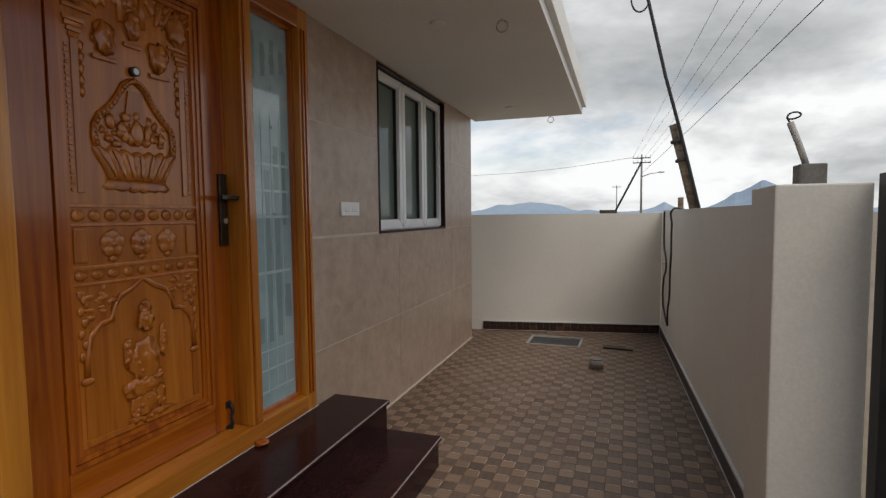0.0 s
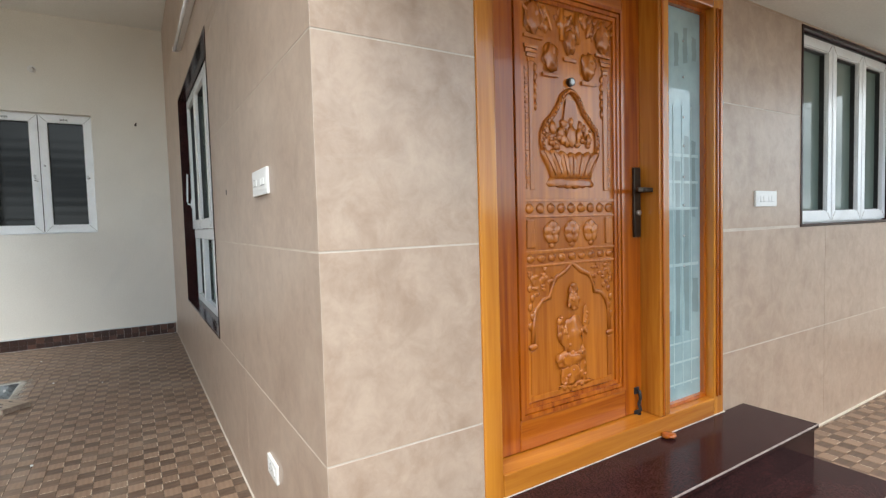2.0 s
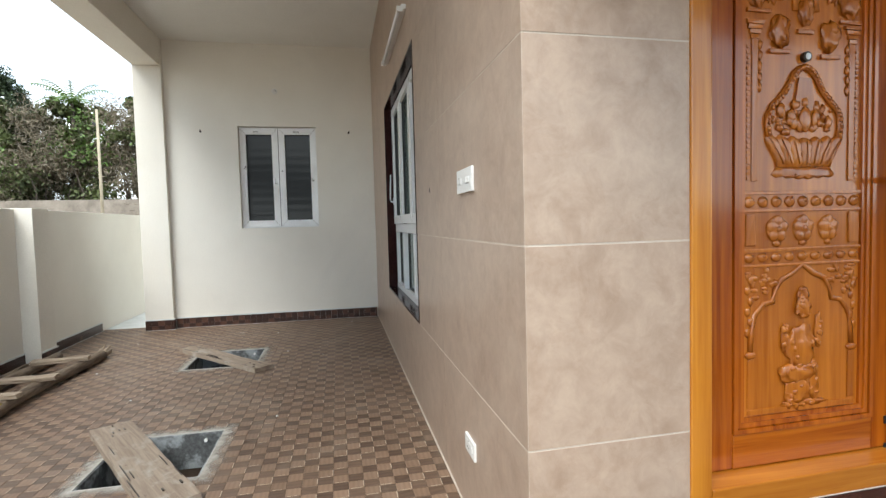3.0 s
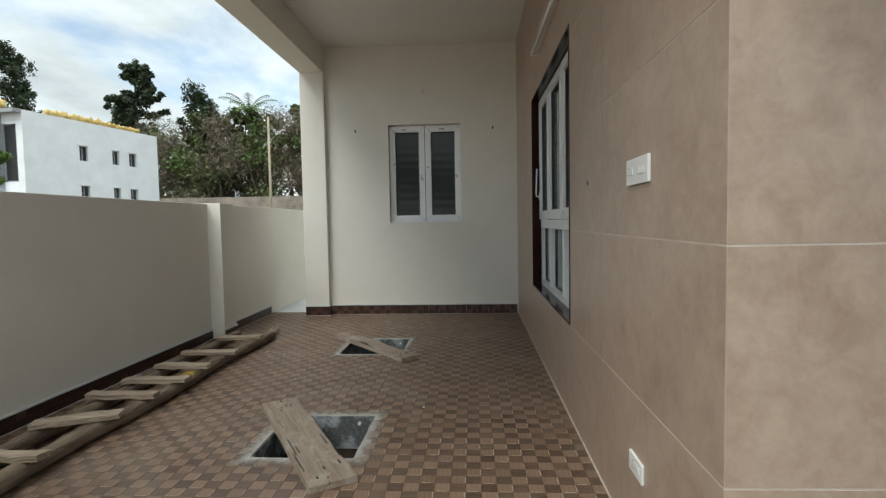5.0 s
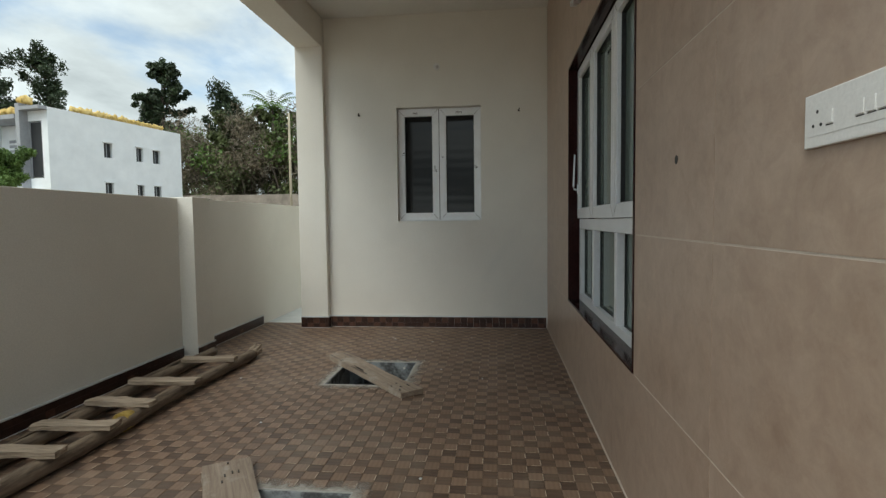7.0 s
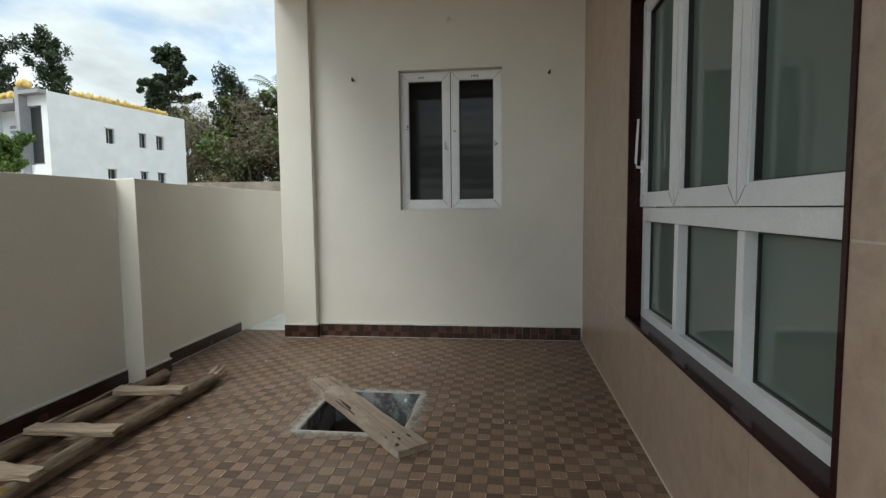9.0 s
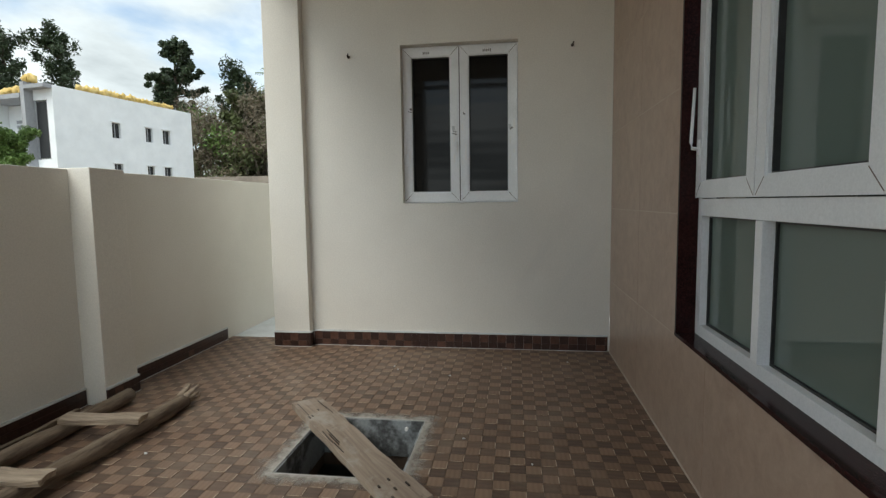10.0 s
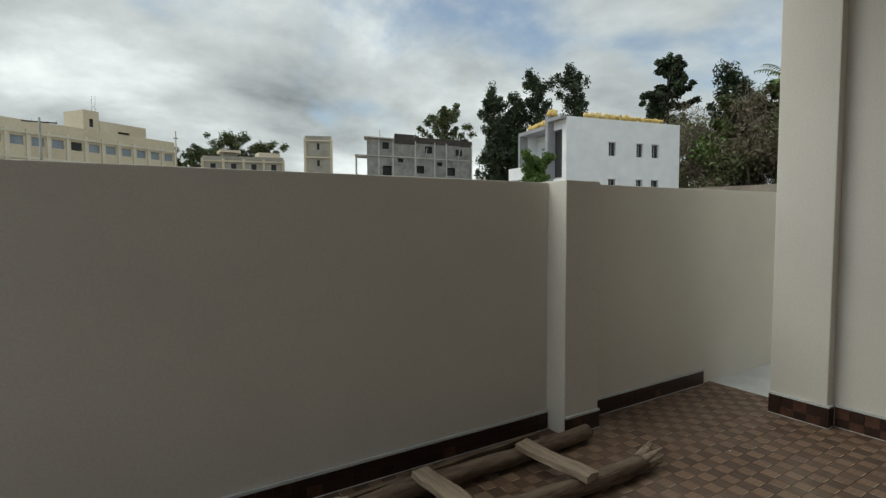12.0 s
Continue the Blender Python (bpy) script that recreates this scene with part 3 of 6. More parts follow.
def floor_tile_mesh(seed):
    """Sixteen checkered blocks; some have a pale painted highlight along one or two sides."""
    rr = random.Random(seed)
    bm = bmesh.new()
    n, q, e = 4, TS / 4, 0.0011
    for i in range(n):
        for j in range(n):
            x0, x1, y0, y1 = i * q + 0.0004, (i + 1) * q - 0.0004, j * q + 0.0004, (j + 1) * q - 0.0004
            dark = (i + j) % 2
            h = rr.uniform(-0.0004, 0.0002) if dark else rr.uniform(0.0004, 0.0012)
            b = [bm.verts.new((x, y, -0.003)) for x, y in ((x0, y0), (x1, y0), (x1, y1), (x0, y1))]
            t = [bm.verts.new((x, y, h)) for x, y in ((x0 + e, y0 + e), (x1 - e, y0 + e), (x1 - e, y1 - e), (x0 + e, y1 - e))]
            for f in [bm.faces.new(t)] + [bm.faces.new((b[k], b[(k + 1) % 4], t[(k + 1) % 4], t[k])) for k in range(4)]:
                f.material_index = dark
            # a thin pale strip that paints the chamfer's highlight
            def edge_glint(a, c, d, g):
                bm.faces.new([bm.verts.new((x, y, h + 0.0004)) for x, y in ((a, d), (c, d), (c, g), (a, g))]).material_index = 2
            if not dark and rr.random() < 0.72:
                s0, s1 = rr.uniform(0.001, 0.016), rr.uniform(0.001, 0.016)
                w = rr.uniform(0.0022, 0.0042)
                edge_glint(x0 + s0, x1 - s1, y1 - e - w, y1 - e)
            if not dark and rr.random() < 0.35:
                s0, s1 = rr.uniform(0.004, 0.02), rr.uniform(0.004, 0.02)
                edge_glint(x1 - e - 0.003, x1 - e, y0 + s0, y1 - s1)
    me = bpy.data.meshes.new("floor_tile")
    bm.to_mesh(me); bm.free()
    me.materials.append(BLOCK_LIGHT); me.materials.append(BLOCK_DARK); me.materials.append(EDGE)
    return me


TILE_MESHES = [floor_tile_mesh(k) for k in range(6)]
TILE_MESH = TILE_MESHES[0]
tile_pick = random.Random(19)


def cut_tile(x0, x1, y0, y1, hole):
    """The blocks of one tile that lie clear of a hole."""
    bm = bmesh.new()
    bm.from_mesh(TILE_MESH)
    bm.transform(Matrix.Translation((x0, y0, 0)))
    for a, n in ((hole[0], 0), (hole[1], 0), (hole[2], 1), (hole[3], 1)):
        p = [0, 0, 0]; p[n] = a
        nn = [0, 0, 0]; nn[n] = 1
        bmesh.ops.bisect_plane(bm, geom=bm.verts[:] + bm.edges[:] + bm.faces[:], plane_co=p, plane_no=nn)
    gone = [f for f in bm.faces if hole[0] < f.calc_center_median().x < hole[1] and hole[2] < f.calc_center_median().y < hole[3]]
    bmesh.ops.delete(bm, geom=gone, context="FACES")
    return bm


def lay_floor(owner, u0, u1, v0, v1, holes, keep):
    x = u0
    far = bmesh.new()
    while x < u1 - 0.01:
        y = v0
        while y < v1 - 0.01:
            hit = [h for h in holes if h[0] < x + TS and h[1] > x and h[2] < y + TS and h[3] > y]
            if hit:
                bm = cut_tile(x, x + TS, y, y + TS, hit[0])
                if bm.faces:
                    part("floor_tile", bm, [BLOCK_LIGHT, BLOCK_DARK, EDGE], owner)
                else:
                    bm.free()
            elif keep(x, y):
                ob = new("floor_tile", tile_pick.choice(TILE_MESHES))
                ob.parent, ob.location = owner, (x, y, 0)
            y += TS
        x += TS


def wall_tiles(owner, xf, cols, rows, holes, u_end):
    """Large slabs, cut round the openings, each a piece of its own."""
    for a, b in zip(cols, cols[1:]):
        for c, d in zip(rows, rows[1:]):
            todo = [(a + 0.0006, b - 0.0006, c + 0.0021, d - 0.0021)]
            for h in holes:
                nxt = []
                for (p, q, r, s) in todo:
                    if h[0] >= q or h[1] <= p or h[2] >= s or h[3] <= r:
                        nxt.append((p, q, r, s)); continue
                    if r < h[2]: nxt.append((p, q, r, h[2]))
                    if s > h[3]: nxt.append((p, q, h[3], s))
                    r2, s2 = max(r, h[2]), min(s, h[3])
                    if p < h[0]: nxt.append((p, h[0], r2, s2))
                    if q > h[1]: nxt.append((h[1], q, r2, s2))
                todo = nxt
            for (p, q, r, s) in todo:
                if q - p < 0.01 or s - r < 0.01:
                    continue
                bm = bmesh.new()
                e = 0.0008
                b0 = [bm.verts.new((-0.0085, u, z)) for u, z in ((p, r), (q, r), (q, s), (p, s))]
                t0 = [bm.verts.new((0.0, u, z)) for u, z in ((p + e, r + e), (q - e, r + e), (q - e, s - e), (p + e, s - e))]
                bm.faces.new(t0)
                for k in range(4):
                    bm.faces.new((b0[k], b0[(k + 1) % 4], t0[(k + 1) % 4], t0[k]))
                part("wall_tile", bm, TILE, owner, "", xf)


# ---- steps ----
NOSING = surf("worn_granite_edge", (0.20, 0.15, 0.14), (0.42, 0.36, 0.34), 30, 0.6, 200, 0.3)


def entrance_steps():
    st = thing("entrance_step", "two polished dark brown granite entrance steps", "steps", (-1.0, 1.8, 0), "", "structure")
    st.name = "entrance_steps"
    def step(x1, z1, y0, y1, base):
        bm = bmesh.new(); box(bm, 0.0, x1 - 0.014, y0 + 0.012, y1 - 0.012, base, z1 - 0.022)
        body = part("step_riser", bm, GRANITE, st, "", F_D)
        bm = bmesh.new(); box(bm, 0.0, x1, y0, y1, z1 - 0.021, z1, 0.004)
        part("step_tread", bm, GRANITE, st, "polished granite tread with a rounded nose", F_D)
        bm = bmesh.new(); box(bm, x1 - 0.0045, x1 + 0.0008, y0 + 0.002, y1 - 0.002, z1 - 0.005, z1 + 0.0006, 0.001)
        part("worn_nosing", bm, NOSING, st, "pale worn edge of the tread", F_D)
    step(0.333, 0.32, 0.30, 2.165, 0.0)
    step(0.625, 0.16, 0.30, 2.165, 0.0)
    return st


entrance_steps()


# ---- skirting ----
def skirting(a, b, z0, z1, normal, first=0):
    """A row of small brown tiles along a wall foot from a to b, standing proud of it."""
    a, b, n = Vector((*a, 0)), Vector((*b, 0)), Vector(normal).normalized()
    run = (b - a).length
    way = (b - a) / run
    base = thing("baseboard", "brown checkered tile skirting along the wall", "skirting", (a.x, a.y, 0), "", "structure")
    k, s = first, 0.0
    while s < run - 0.005:
        e = min(s + 0.075, run)
        bm = bmesh.new()
        share = 0.72 if n.x > 0.9 else 0.10
        tone = tuple(1 if random.random() < share and (k + h) % 2 else 0 for h in (0, 1))
        p0, p1 = a + way * (s + 0.0007), a + way * (e - 0.0007)
        for half, (zl, zh) in enumerate(((z0, z0 + 0.055), (z0 + 0.0562, z1 - 0.005))):
            pts = [p0, p1, p1 + n * 0.012, p0 + n * 0.012]
            v = [bm.verts.new((p.x, p.y, z)) for z in (zl, zh) for p in pts]
            for q in ((3, 2, 1, 0), (4, 5, 6, 7), (0, 1, 5, 4), (1, 2, 6, 5), (2, 3, 7, 6), (3, 0, 4, 7)):
                bm.faces.new([v[i] for i in q]).material_index = tone[half]
        bmesh.ops.recalc_face_normals(bm, faces=bm.faces)
        part("skirting_tile", bm, [SKIRT_A, SKIRT_B], base)
        s, k = e, k + 1
    bm = bmesh.new()
    for zl, zh, out in ((z1 - 0.0045, z1 + 0.0085, 0.0150), (z0, z0 + 0.003, 0.017)):
        pts = [a, b, b + n * out, a + n * out]
        v = [bm.verts.new((p.x, p.y, z)) for z in (zl, zh) for p in pts]
        for q in ((3, 2, 1, 0), (4, 5, 6, 7), (0, 1, 5, 4), (1, 2, 6, 5), (2, 3, 7, 6), (3, 0, 4, 7)):
            bm.faces.new([v[i] for i in q])
    bmesh.ops.recalc_face_normals(bm, faces=bm.faces)
    part("grout_line", bm, LIME, base, "pale grout line along the skirting")


SK = 0.13
# pale grout along the foot of the tiled walls
bm = bmesh.new(); box(bm, 0.0, 0.006, -7.03, -1.286, 0.0, 0.006)
structure("trim", bm, GROUT, "pale grout line at the foot of the tiled wall", "trim", F_S)
bm = bmesh.new(); box(bm, 0.0, 0.008, 0.0, 0.29, 0.0, 0.006); box(bm, 0.0, 0.012, 2.17, 4.95, 0.0, 0.008)
structure("trim", bm, GROUT, "pale grout line at the foot of the tiled wall", "trim", F_D)
bm = bmesh.new(); box(bm, 0.0, 0.0115, 0.53, 1.98, 0.3205, 0.3235)
structure("trim", bm, GROUT, "white sealant line under the door frame", "trim", F_D)
skirting((-7.043, -2.026), (-7.043, 0.545), 0.0, SK, (1, 0, 0))
skirting((-6.964, -2.372), (-6.964, -2.042), 0.0, SK, (1, 0, 0))
skirting((-7.029, -2.0418), (-6.951, -2.0418), 0.0, SK, (0, 1, 0))
skirting((-5.52, -2.966), (0.78, -2.966), 0.0, 0.108, (0, 1, 0))
skirting((-5.81, -2.816), (-5.525, -2.816), 0.0, 0.108, (0, 1, 0))
skirting((-7.135, -2.943), (-5.82, -2.943), 0.0, 0.108, (0, 1, 0))
skirting((-1.36, 5.922), (0.515, 6.26), 0.0, 0.10, (0.178, -1, 0))
skirting((0.533, 6.24), (0.707, 2.5), 0.0, 0.10, (-1, -0.05, 0))

# ---- windows ----
def upvc_window(name, label, xf, opening, depth, splits, transom=None, lining=True, glass_mat=None, fw=0.05, handles=()):
    """A white window set back in an opening; splits are the limits of its sashes along u."""
    u0, u1, z0, z1 = opening
    at = xf @ Vector((-depth, (u0 + u1) / 2, z0))
    win = thing(name, label, "window", at, "", "structure")
    if lining:
        g = 0.018
        bm = bmesh.new()
        box(bm, -0.20, 0.004, u0, u0 + g, z0 + g, z1 - g); part("jamb_lining", bm, GRANITE, win, "dark granite lining", xf)
        bm = bmesh.new()
        box(bm, -0.20, 0.004, u1 - g, u1, z0 + g, z1 - g); part("jamb_lining", bm, GRANITE, win, "dark granite lining", xf)
        bm = bmesh.new()
        box(bm, -0.20, 0.006, u0, u1, z0, z0 + g, 0.002); part("window_sill", bm, GRANITE, win, "dark granite sill", xf)
        bm = bmesh.new()
        box(bm, -0.20, 0.004, u0, u1, z1 - g, z1); part("head_lining", bm, GRANITE, win, "dark granite lining", xf)
        u0, u1, z0, z1 = u0 + g, u1 - g, z0 + g, z1 - g
    d1, d0 = -depth, -depth - 0.06
    bm = bmesh.new()
    ring(bm, u0, u1, z0, z1, fw * 0.8, d0, d1)
    part("window_frame", bm, UPVC, win, "", xf)
    top = z1
    zs = [(z0, z1)] if transom is None else [(transom, z1)]
    cols = list(zip([u0, *splits], [*splits, u1]))
    for (a, b) in cols:
        for (c, d) in zs:
            bm = bmesh.new()
            ring(bm, a + 0.004, b - 0.004, c + 0.008, d - 0.012, fw, d0 + 0.01, d1 + 0.018, fw * 1.1)
            ring(bm, a + fw - 0.004, b - fw + 0.004, c + fw + 0.01, d - fw - 0.006, 0.012, d0 + 0.02, d1 + 0.010)
            sash = part("sash", bm, UPVC, win, "", xf)
            for (ca, cc, sa_, sc) in ((a + 0.006, c + 0.012, 1, 1), (b - 0.006, c + 0.012, -1, 1), (a + 0.006, d - 0.012, 1, -1), (b - 0.006, d - 0.012, -1, -1)):
                bm = bmesh.new()
                w = 0.0011
                prism(bm, [(ca + sa_ * 0.004 - w, cc + sc * 0.004 + w * sa_ * sc), (ca + sa_ * 0.004 + w, cc + sc * 0.004 - w * sa_ * sc), (ca + sa_ * fw * 0.95 + w, cc + sc * fw * 1.0 - w * sa_ * sc), (ca + sa_ * fw * 0.95 - w, cc + sc * fw * 1.0 + w * sa_ * sc)], d1 + 0.012, d1 + 0.0184)
                bmesh.ops.recalc_face_normals(bm, faces=bm.faces)
                part("mitre_joint", bm, JOINT, sash, "thin dark mitre joint", xf)
            bm = bmesh.new()
            ring(bm, a + fw + 0.008, b - fw - 0.008, c + fw + 0.022, d - fw - 0.018, 0.006, d0 + 0.022, d1 - 0.004)
            part("gasket", bm, GASKET, sash, "black rubber seal", xf)
            bm = bmesh.new()
            box(bm, d0 + 0.028, d0 + 0.033, a + fw + 0.009, b - fw - 0.009, c + fw + 0.023, d - fw - 0.019)
            pane = part("pane", bm, glass_mat or GLASS, sash, "", xf)
            pane.visible_shadow = False
    if transom is not None:
        bm = bmesh.new()
        box(bm, d0, d1 + 0.008, u0 + fw * 0.8, u1 - fw * 0.8, transom - 0.075, transom + 0.004, 0.003)
        part("transom", bm, UPVC, win, "", xf)
        for s in splits:
            bm = bmesh.new()
            box(bm, d0, d1 + 0.012, s + 0.004, s + 0.058, z0 + fw * 0.8, transom - 0.076, 0.004)
            part("mullion", bm, UPVC, win, "", xf)
        for (a, b) in cols:
            bm = bmesh.new()
            ring(bm, a + (0.058 if a > u0 else 0.053), b + (0.004 if b < u1 else -0.053), z0 + fw * 0.8, transom - 0.077, 0.008, d0 + 0.008, d0 + 0.028)
            gk = part("gasket", bm, GASKET, win, "black rubber seal", xf)
            bm = bmesh.new()
            box(bm, d0 + 0.012, d0 + 0.017, a + (0.059 if a > u0 else 0.054), b + (0.003 if b < u1 else -0.054), z0 + fw * 0.8 + 0.001, transom - 0.078)
            pane = part("pane", bm, glass_mat or GLASS, win, "", xf)
            pane.visible_shadow = False
    for (u, z, long) in handles:
        bm = bmesh.new()
        tube(bm, [(d1 + 0.018, u, z), (d1 + 0.05, u, z + 0.005), (d1 + 0.055, u, z + 0.03), (d1 + 0.045, u, z + long)], 0.009, 8, 0, 0.007)
        box(bm, d1 + 0.016, d1 + 0.026, u - 0.014, u + 0.014, z - 0.03, z + 0.045, 0.003)
        part("window_handle", bm, UPVC, win, "white lever handle", xf)
    return win


upvc_window("window_1", "wide white window with dark granite surround", F_S, BIGWIN, 0.085, [-4.66, -3.99], 1.266, True, GLASS, 0.066, [(-5.235, 1.50, 0.28)])
upvc_window("window_2", "white three-sash window with dark granite surround", F_D, NWIN, 0.05, [3.23, 3.67], None, True, GLASS, 0.05)
wwin = upvc_window("window_3", "white two-sash window with dark fluted glass", F_W, WWIN, 0.085, [-0.691], None, False, GLASS_DARK, 0.075)
# strips of cleaning tape, lock plates and dark smudges left on the sashes
WF = -0.067                     # face of the sashes
rr = random.Random(31)
for u in (-1.158, -1.128, -0.738, -0.712, -0.668, -0.640, -0.262, -0.228):
    for k in range(2):
        z, hgt = rr.uniform(1.56, 1.90), rr.uniform(0.03, 0.085)
        bm = bmesh.new(); box(bm, WF, WF + 0.0012, u - 0.007, u + 0.007, z, z + hgt)
        part("tape_strip", bm, PLASTIC, wwin, "glossy white tape strip", F_W)
for u, z in ((-1.12, 2.06), (-0.735, 1.86), (-0.648, 2.01), (-0.255, 1.90)):
    for k in range(5):
        bm = bmesh.new(); blob(bm, (WF + 0.001, u + rr.uniform(-0.012, 0.012), z + rr.uniform(-0.02, 0.02)), (0.001, rr.uniform(0.004, 0.011), rr.uniform(0.003, 0.008)), 1, 0.5)
        part("smudge", bm, BRONZE, wwin, "dark smudge on the white sash", F_W)
for u in (-0.745, -0.265):
    bm = bmesh.new(); box(bm, WF, WF + 0.0045, u - 0.012, u + 0.012, 1.885, 1.92, 0.002)
    part("lock_plate", bm, STEEL, wwin, "small steel lock plate", F_W)
for u, marks in ((-0.97, 4), (-0.46, 5)):
    for k in range(marks):
        bm = bmesh.new(); box(bm, WF, WF + 0.0008, u - 0.03 + 0.015 * k, u - 0.022 + 0.015 * k, 2.525 + 0.003 * (k % 2), 2.547)
        part("pencil_mark", bm, BRONZE, wwin, "dark handwritten mark", F_W)
# black strip set into the gap to stand for its shade
bm = bmesh.new(); box(bm, WF - 0.020, WF - 0.002, -0.6955, -0.6865, 1.285, 2.58)
part("meeting_gap", bm, GASKET, wwin, "black strip for the shade between the sashes", F_W)
# curtains inside the rooms
bm = bmesh.new()
n = 90
for k in range(n):
    u0, u1 = -5.5 + 2.5 * k / n, -5.5 + 2.5 * (k + 1) / n
    y0, y1 = 0.95 + 0.03 * math.sin(k * 1.1), 0.95 + 0.03 * math.sin((k + 1) * 1.1)
    v = [bm.verts.new(p) for p in ((u0, y0, 0.4), (u1, y1, 0.4), (u1, y1, 2.7), (u0, y0, 2.7))]
    bm.faces.new(v)
bmesh.ops.remove_doubles(bm, verts=bm.verts, dist=0.0005)
bmesh.ops.solidify(bm, geom=bm.faces[:], thickness=0.004)
tagged(part("curtain", bm, CURTAIN), "grey-green curtain behind the wide window", "curtain")


# ---- entrance door ----
def entrance_door():
    u0, u1, z0, z1 = DOOR
    door = thing("door_1", "carved polished teak entrance door with a glazed sidelight", "door", F_D @ Vector((0, 1.2, z0)), "", "structure")
    M0, M1 = 1.482, 1.552        # the post between leaf and sidelight
    def piece(name, spec, mat, bev=0.006, label="", parent=None):
        bm = bmesh.new(); box(bm, *spec, bev=bev)
        return part(name, bm, mat, parent or door, label, F_D)
    piece("frame_jamb", (-0.16, 0.008, u0, u0 + 0.075, z0, z1), TEAK_SHEEN)
    piece("frame_post", (-0.16, 0.008, M0, M1, z0 + 0.085, z1 - 0.10), TEAK_SHEEN)
    piece("frame_jamb", (-0.16, 0.008, u1 - 0.078, u1, z0, z1), TEAK_SHEEN)
    piece("frame_bead", (0.008, 0.018, u1 - 0.040, u1 - 0.030, z0 + 0.09, z1 - 0.1), TEAK, 0.004)
    piece("frame_bead", (0.008, 0.018, u1 - 0.066, u1 - 0.054, z0 + 0.09, z1 - 0.1), TEAK, 0.004)
    piece("frame_bead", (0.008, 0.016, M0 + 0.014, M0 + 0.026, z0 + 0.09, z1 - 0.1), TEAK, 0.004)
    piece("frame_sill", (-0.16, 0.010, u0 + 0.076, u1 - 0.079, z0 + 0.001, z0 + 0.084), TEAK_SILL)
    piece("frame_head", (-0.16, 0.008, u0 + 0.076, u1 - 0.079, z1 - 0.099, z1 - 0.002), TEAK_H)
    # sidelight
    g0, g1, b0, b1 = M1 + 0.002, u1 - 0.080, z0 + 0.086, z1 - 0.10
    bm = bmesh.new(); ring(bm, g0, g1, b0, b1, 0.016, -0.07, -0.03)
    part("glazing_bead", bm, TEAK, door, "", F_D)
    bm = bmesh.new(); box(bm, -0.058, -0.052, g0 + 0.012, g1 - 0.012, b0 + 0.012, b1 - 0.012)
    pane = part("sidelight_pane", bm, FROST, door, "frosted blue-green patterned glass", F_D)
    w = g1 - g0
    # clear bands with torn-looking ends, and the pale bars of a grille behind
    def band(du, half, za, zb, seed):
        rr = random.Random(seed)
        c = g0 + w * du
        n = 9
        l = [(c - half + rr.uniform(-0.004, 0.004), za + (zb - za) * k / n) for k in range(n + 1)]
        r = [(c + half + rr.uniform(-0.004, 0.004), za + (zb - za) * k / n + rr.uniform(-0.01, 0.01)) for k in range(n, -1, -1)]
        bm = bmesh.new(); prism(bm, r[::-1][:0] + l[::-1] + r[::-1], -0.0519, -0.0514)
        bmesh.ops.recalc_face_normals(bm, faces=bm.faces)
        part("etched_band", bm, ETCH, pane, "clear darker band in the glass", F_D)
    band(0.44, 0.016, z0 + 0.40, z0 + 1.20, 1); band(0.64, 0.018, z0 + 0.42, z0 + 1.32, 2)
    band(0.22, 0.022, z0 + 0.40, z0 + 0.52, 3); band(0.84, 0.022, z0 + 0.50, z0 + 0.66, 4); band(0.80, 0.016, z0 + 0.95, z0 + 1.30, 5)
    for k, du in enumerate((0.2, 0.42, 0.62, 0.82)):
        band(du, 0.016, z0 + 1.60 + 0.02 * k, z0 + 1.80 - 0.03 * (k % 2), 10 + k)
    for zz, th in ((0.17, 0.008), (0.27, 0.010), (0.36, 0.008), (0.72, 0.014), (0.98, 0.012), (1.10, 0.012), (1.22, 0.014)):
        bm = bmesh.new(); box(bm, -0.0511, -0.0506, g0 + 0.02, g1 - 0.03, z0 + zz, z0 + zz + th)
        part("grille_bar", bm, ETCH_PALE, pane, "pale grille bar behind the glass", F_D)
    for du in (0.34, 0.54, 0.74):
        bm = bmesh.new(); box(bm, -0.0505, -0.0501, g0 + w * du - 0.003, g0 + w * du + 0.003, z0 + 0.16, z0 + 1.45)
        part("grille_bar", bm, ETCH_PALE, pane, "pale grille bar behind the glass", F_D)
    for zz in (0.72, 0.86, 1.0, 1.13, 1.27, 1.40, 1.58, 1.74):
        bm = bmesh.new(); blob(bm, (-0.05, g0 + w * 0.57, z0 + zz), (0.004, 0.006, 0.006), 1)
        part("stud", bm, STEEL, pane, "small bright stud", F_D)
    # leaf
    L0, L1, B0, B1 = u0 + 0.077, M0 - 0.002, z0 + 0.087, z1 - 0.101
    leaf = piece("leaf", (-0.135, -0.105, L0, L1, B0, B1), TEAK, 0.003, "carved polished teak leaf")
    P0, P1, Q0, Q1 = 0.822, 1.317, 0.575, B1 - 0.13
    for (a, b, c, d) in ((L0, P0 - 0.05, B0, B1), (P1 + 0.05, L1, B0, B1)):
        piece("stile", (-0.105, -0.085, a, b, c, d), TEAK, 0.004, "", leaf)
    piece("bottom_rail", (-0.105, -0.083, P0 - 0.0495, P1 + 0.0495, B0, Q0 - 0.05), TEAK_H, 0.005, "", leaf)
    piece("top_rail", (-0.105, -0.085, P0 - 0.0495, P1 + 0.0495, Q1 + 0.05, B1), TEAK_H, 0.004, "", leaf)
    for k, (e, dd) in enumerate(((0.048, -0.078), (0.030, -0.084), (0.014, -0.09))):
        bm = bmesh.new(); ring(bm, P0 - e, P1 + e, Q0 - e, Q1 + e, 0.015, -0.105, dd)
        part("panel_moulding", bm, TEAK, leaf, "", F_D)
    bm = bmesh.new(); box(bm, -0.105, -0.100, P0, P1, Q0, Q1)
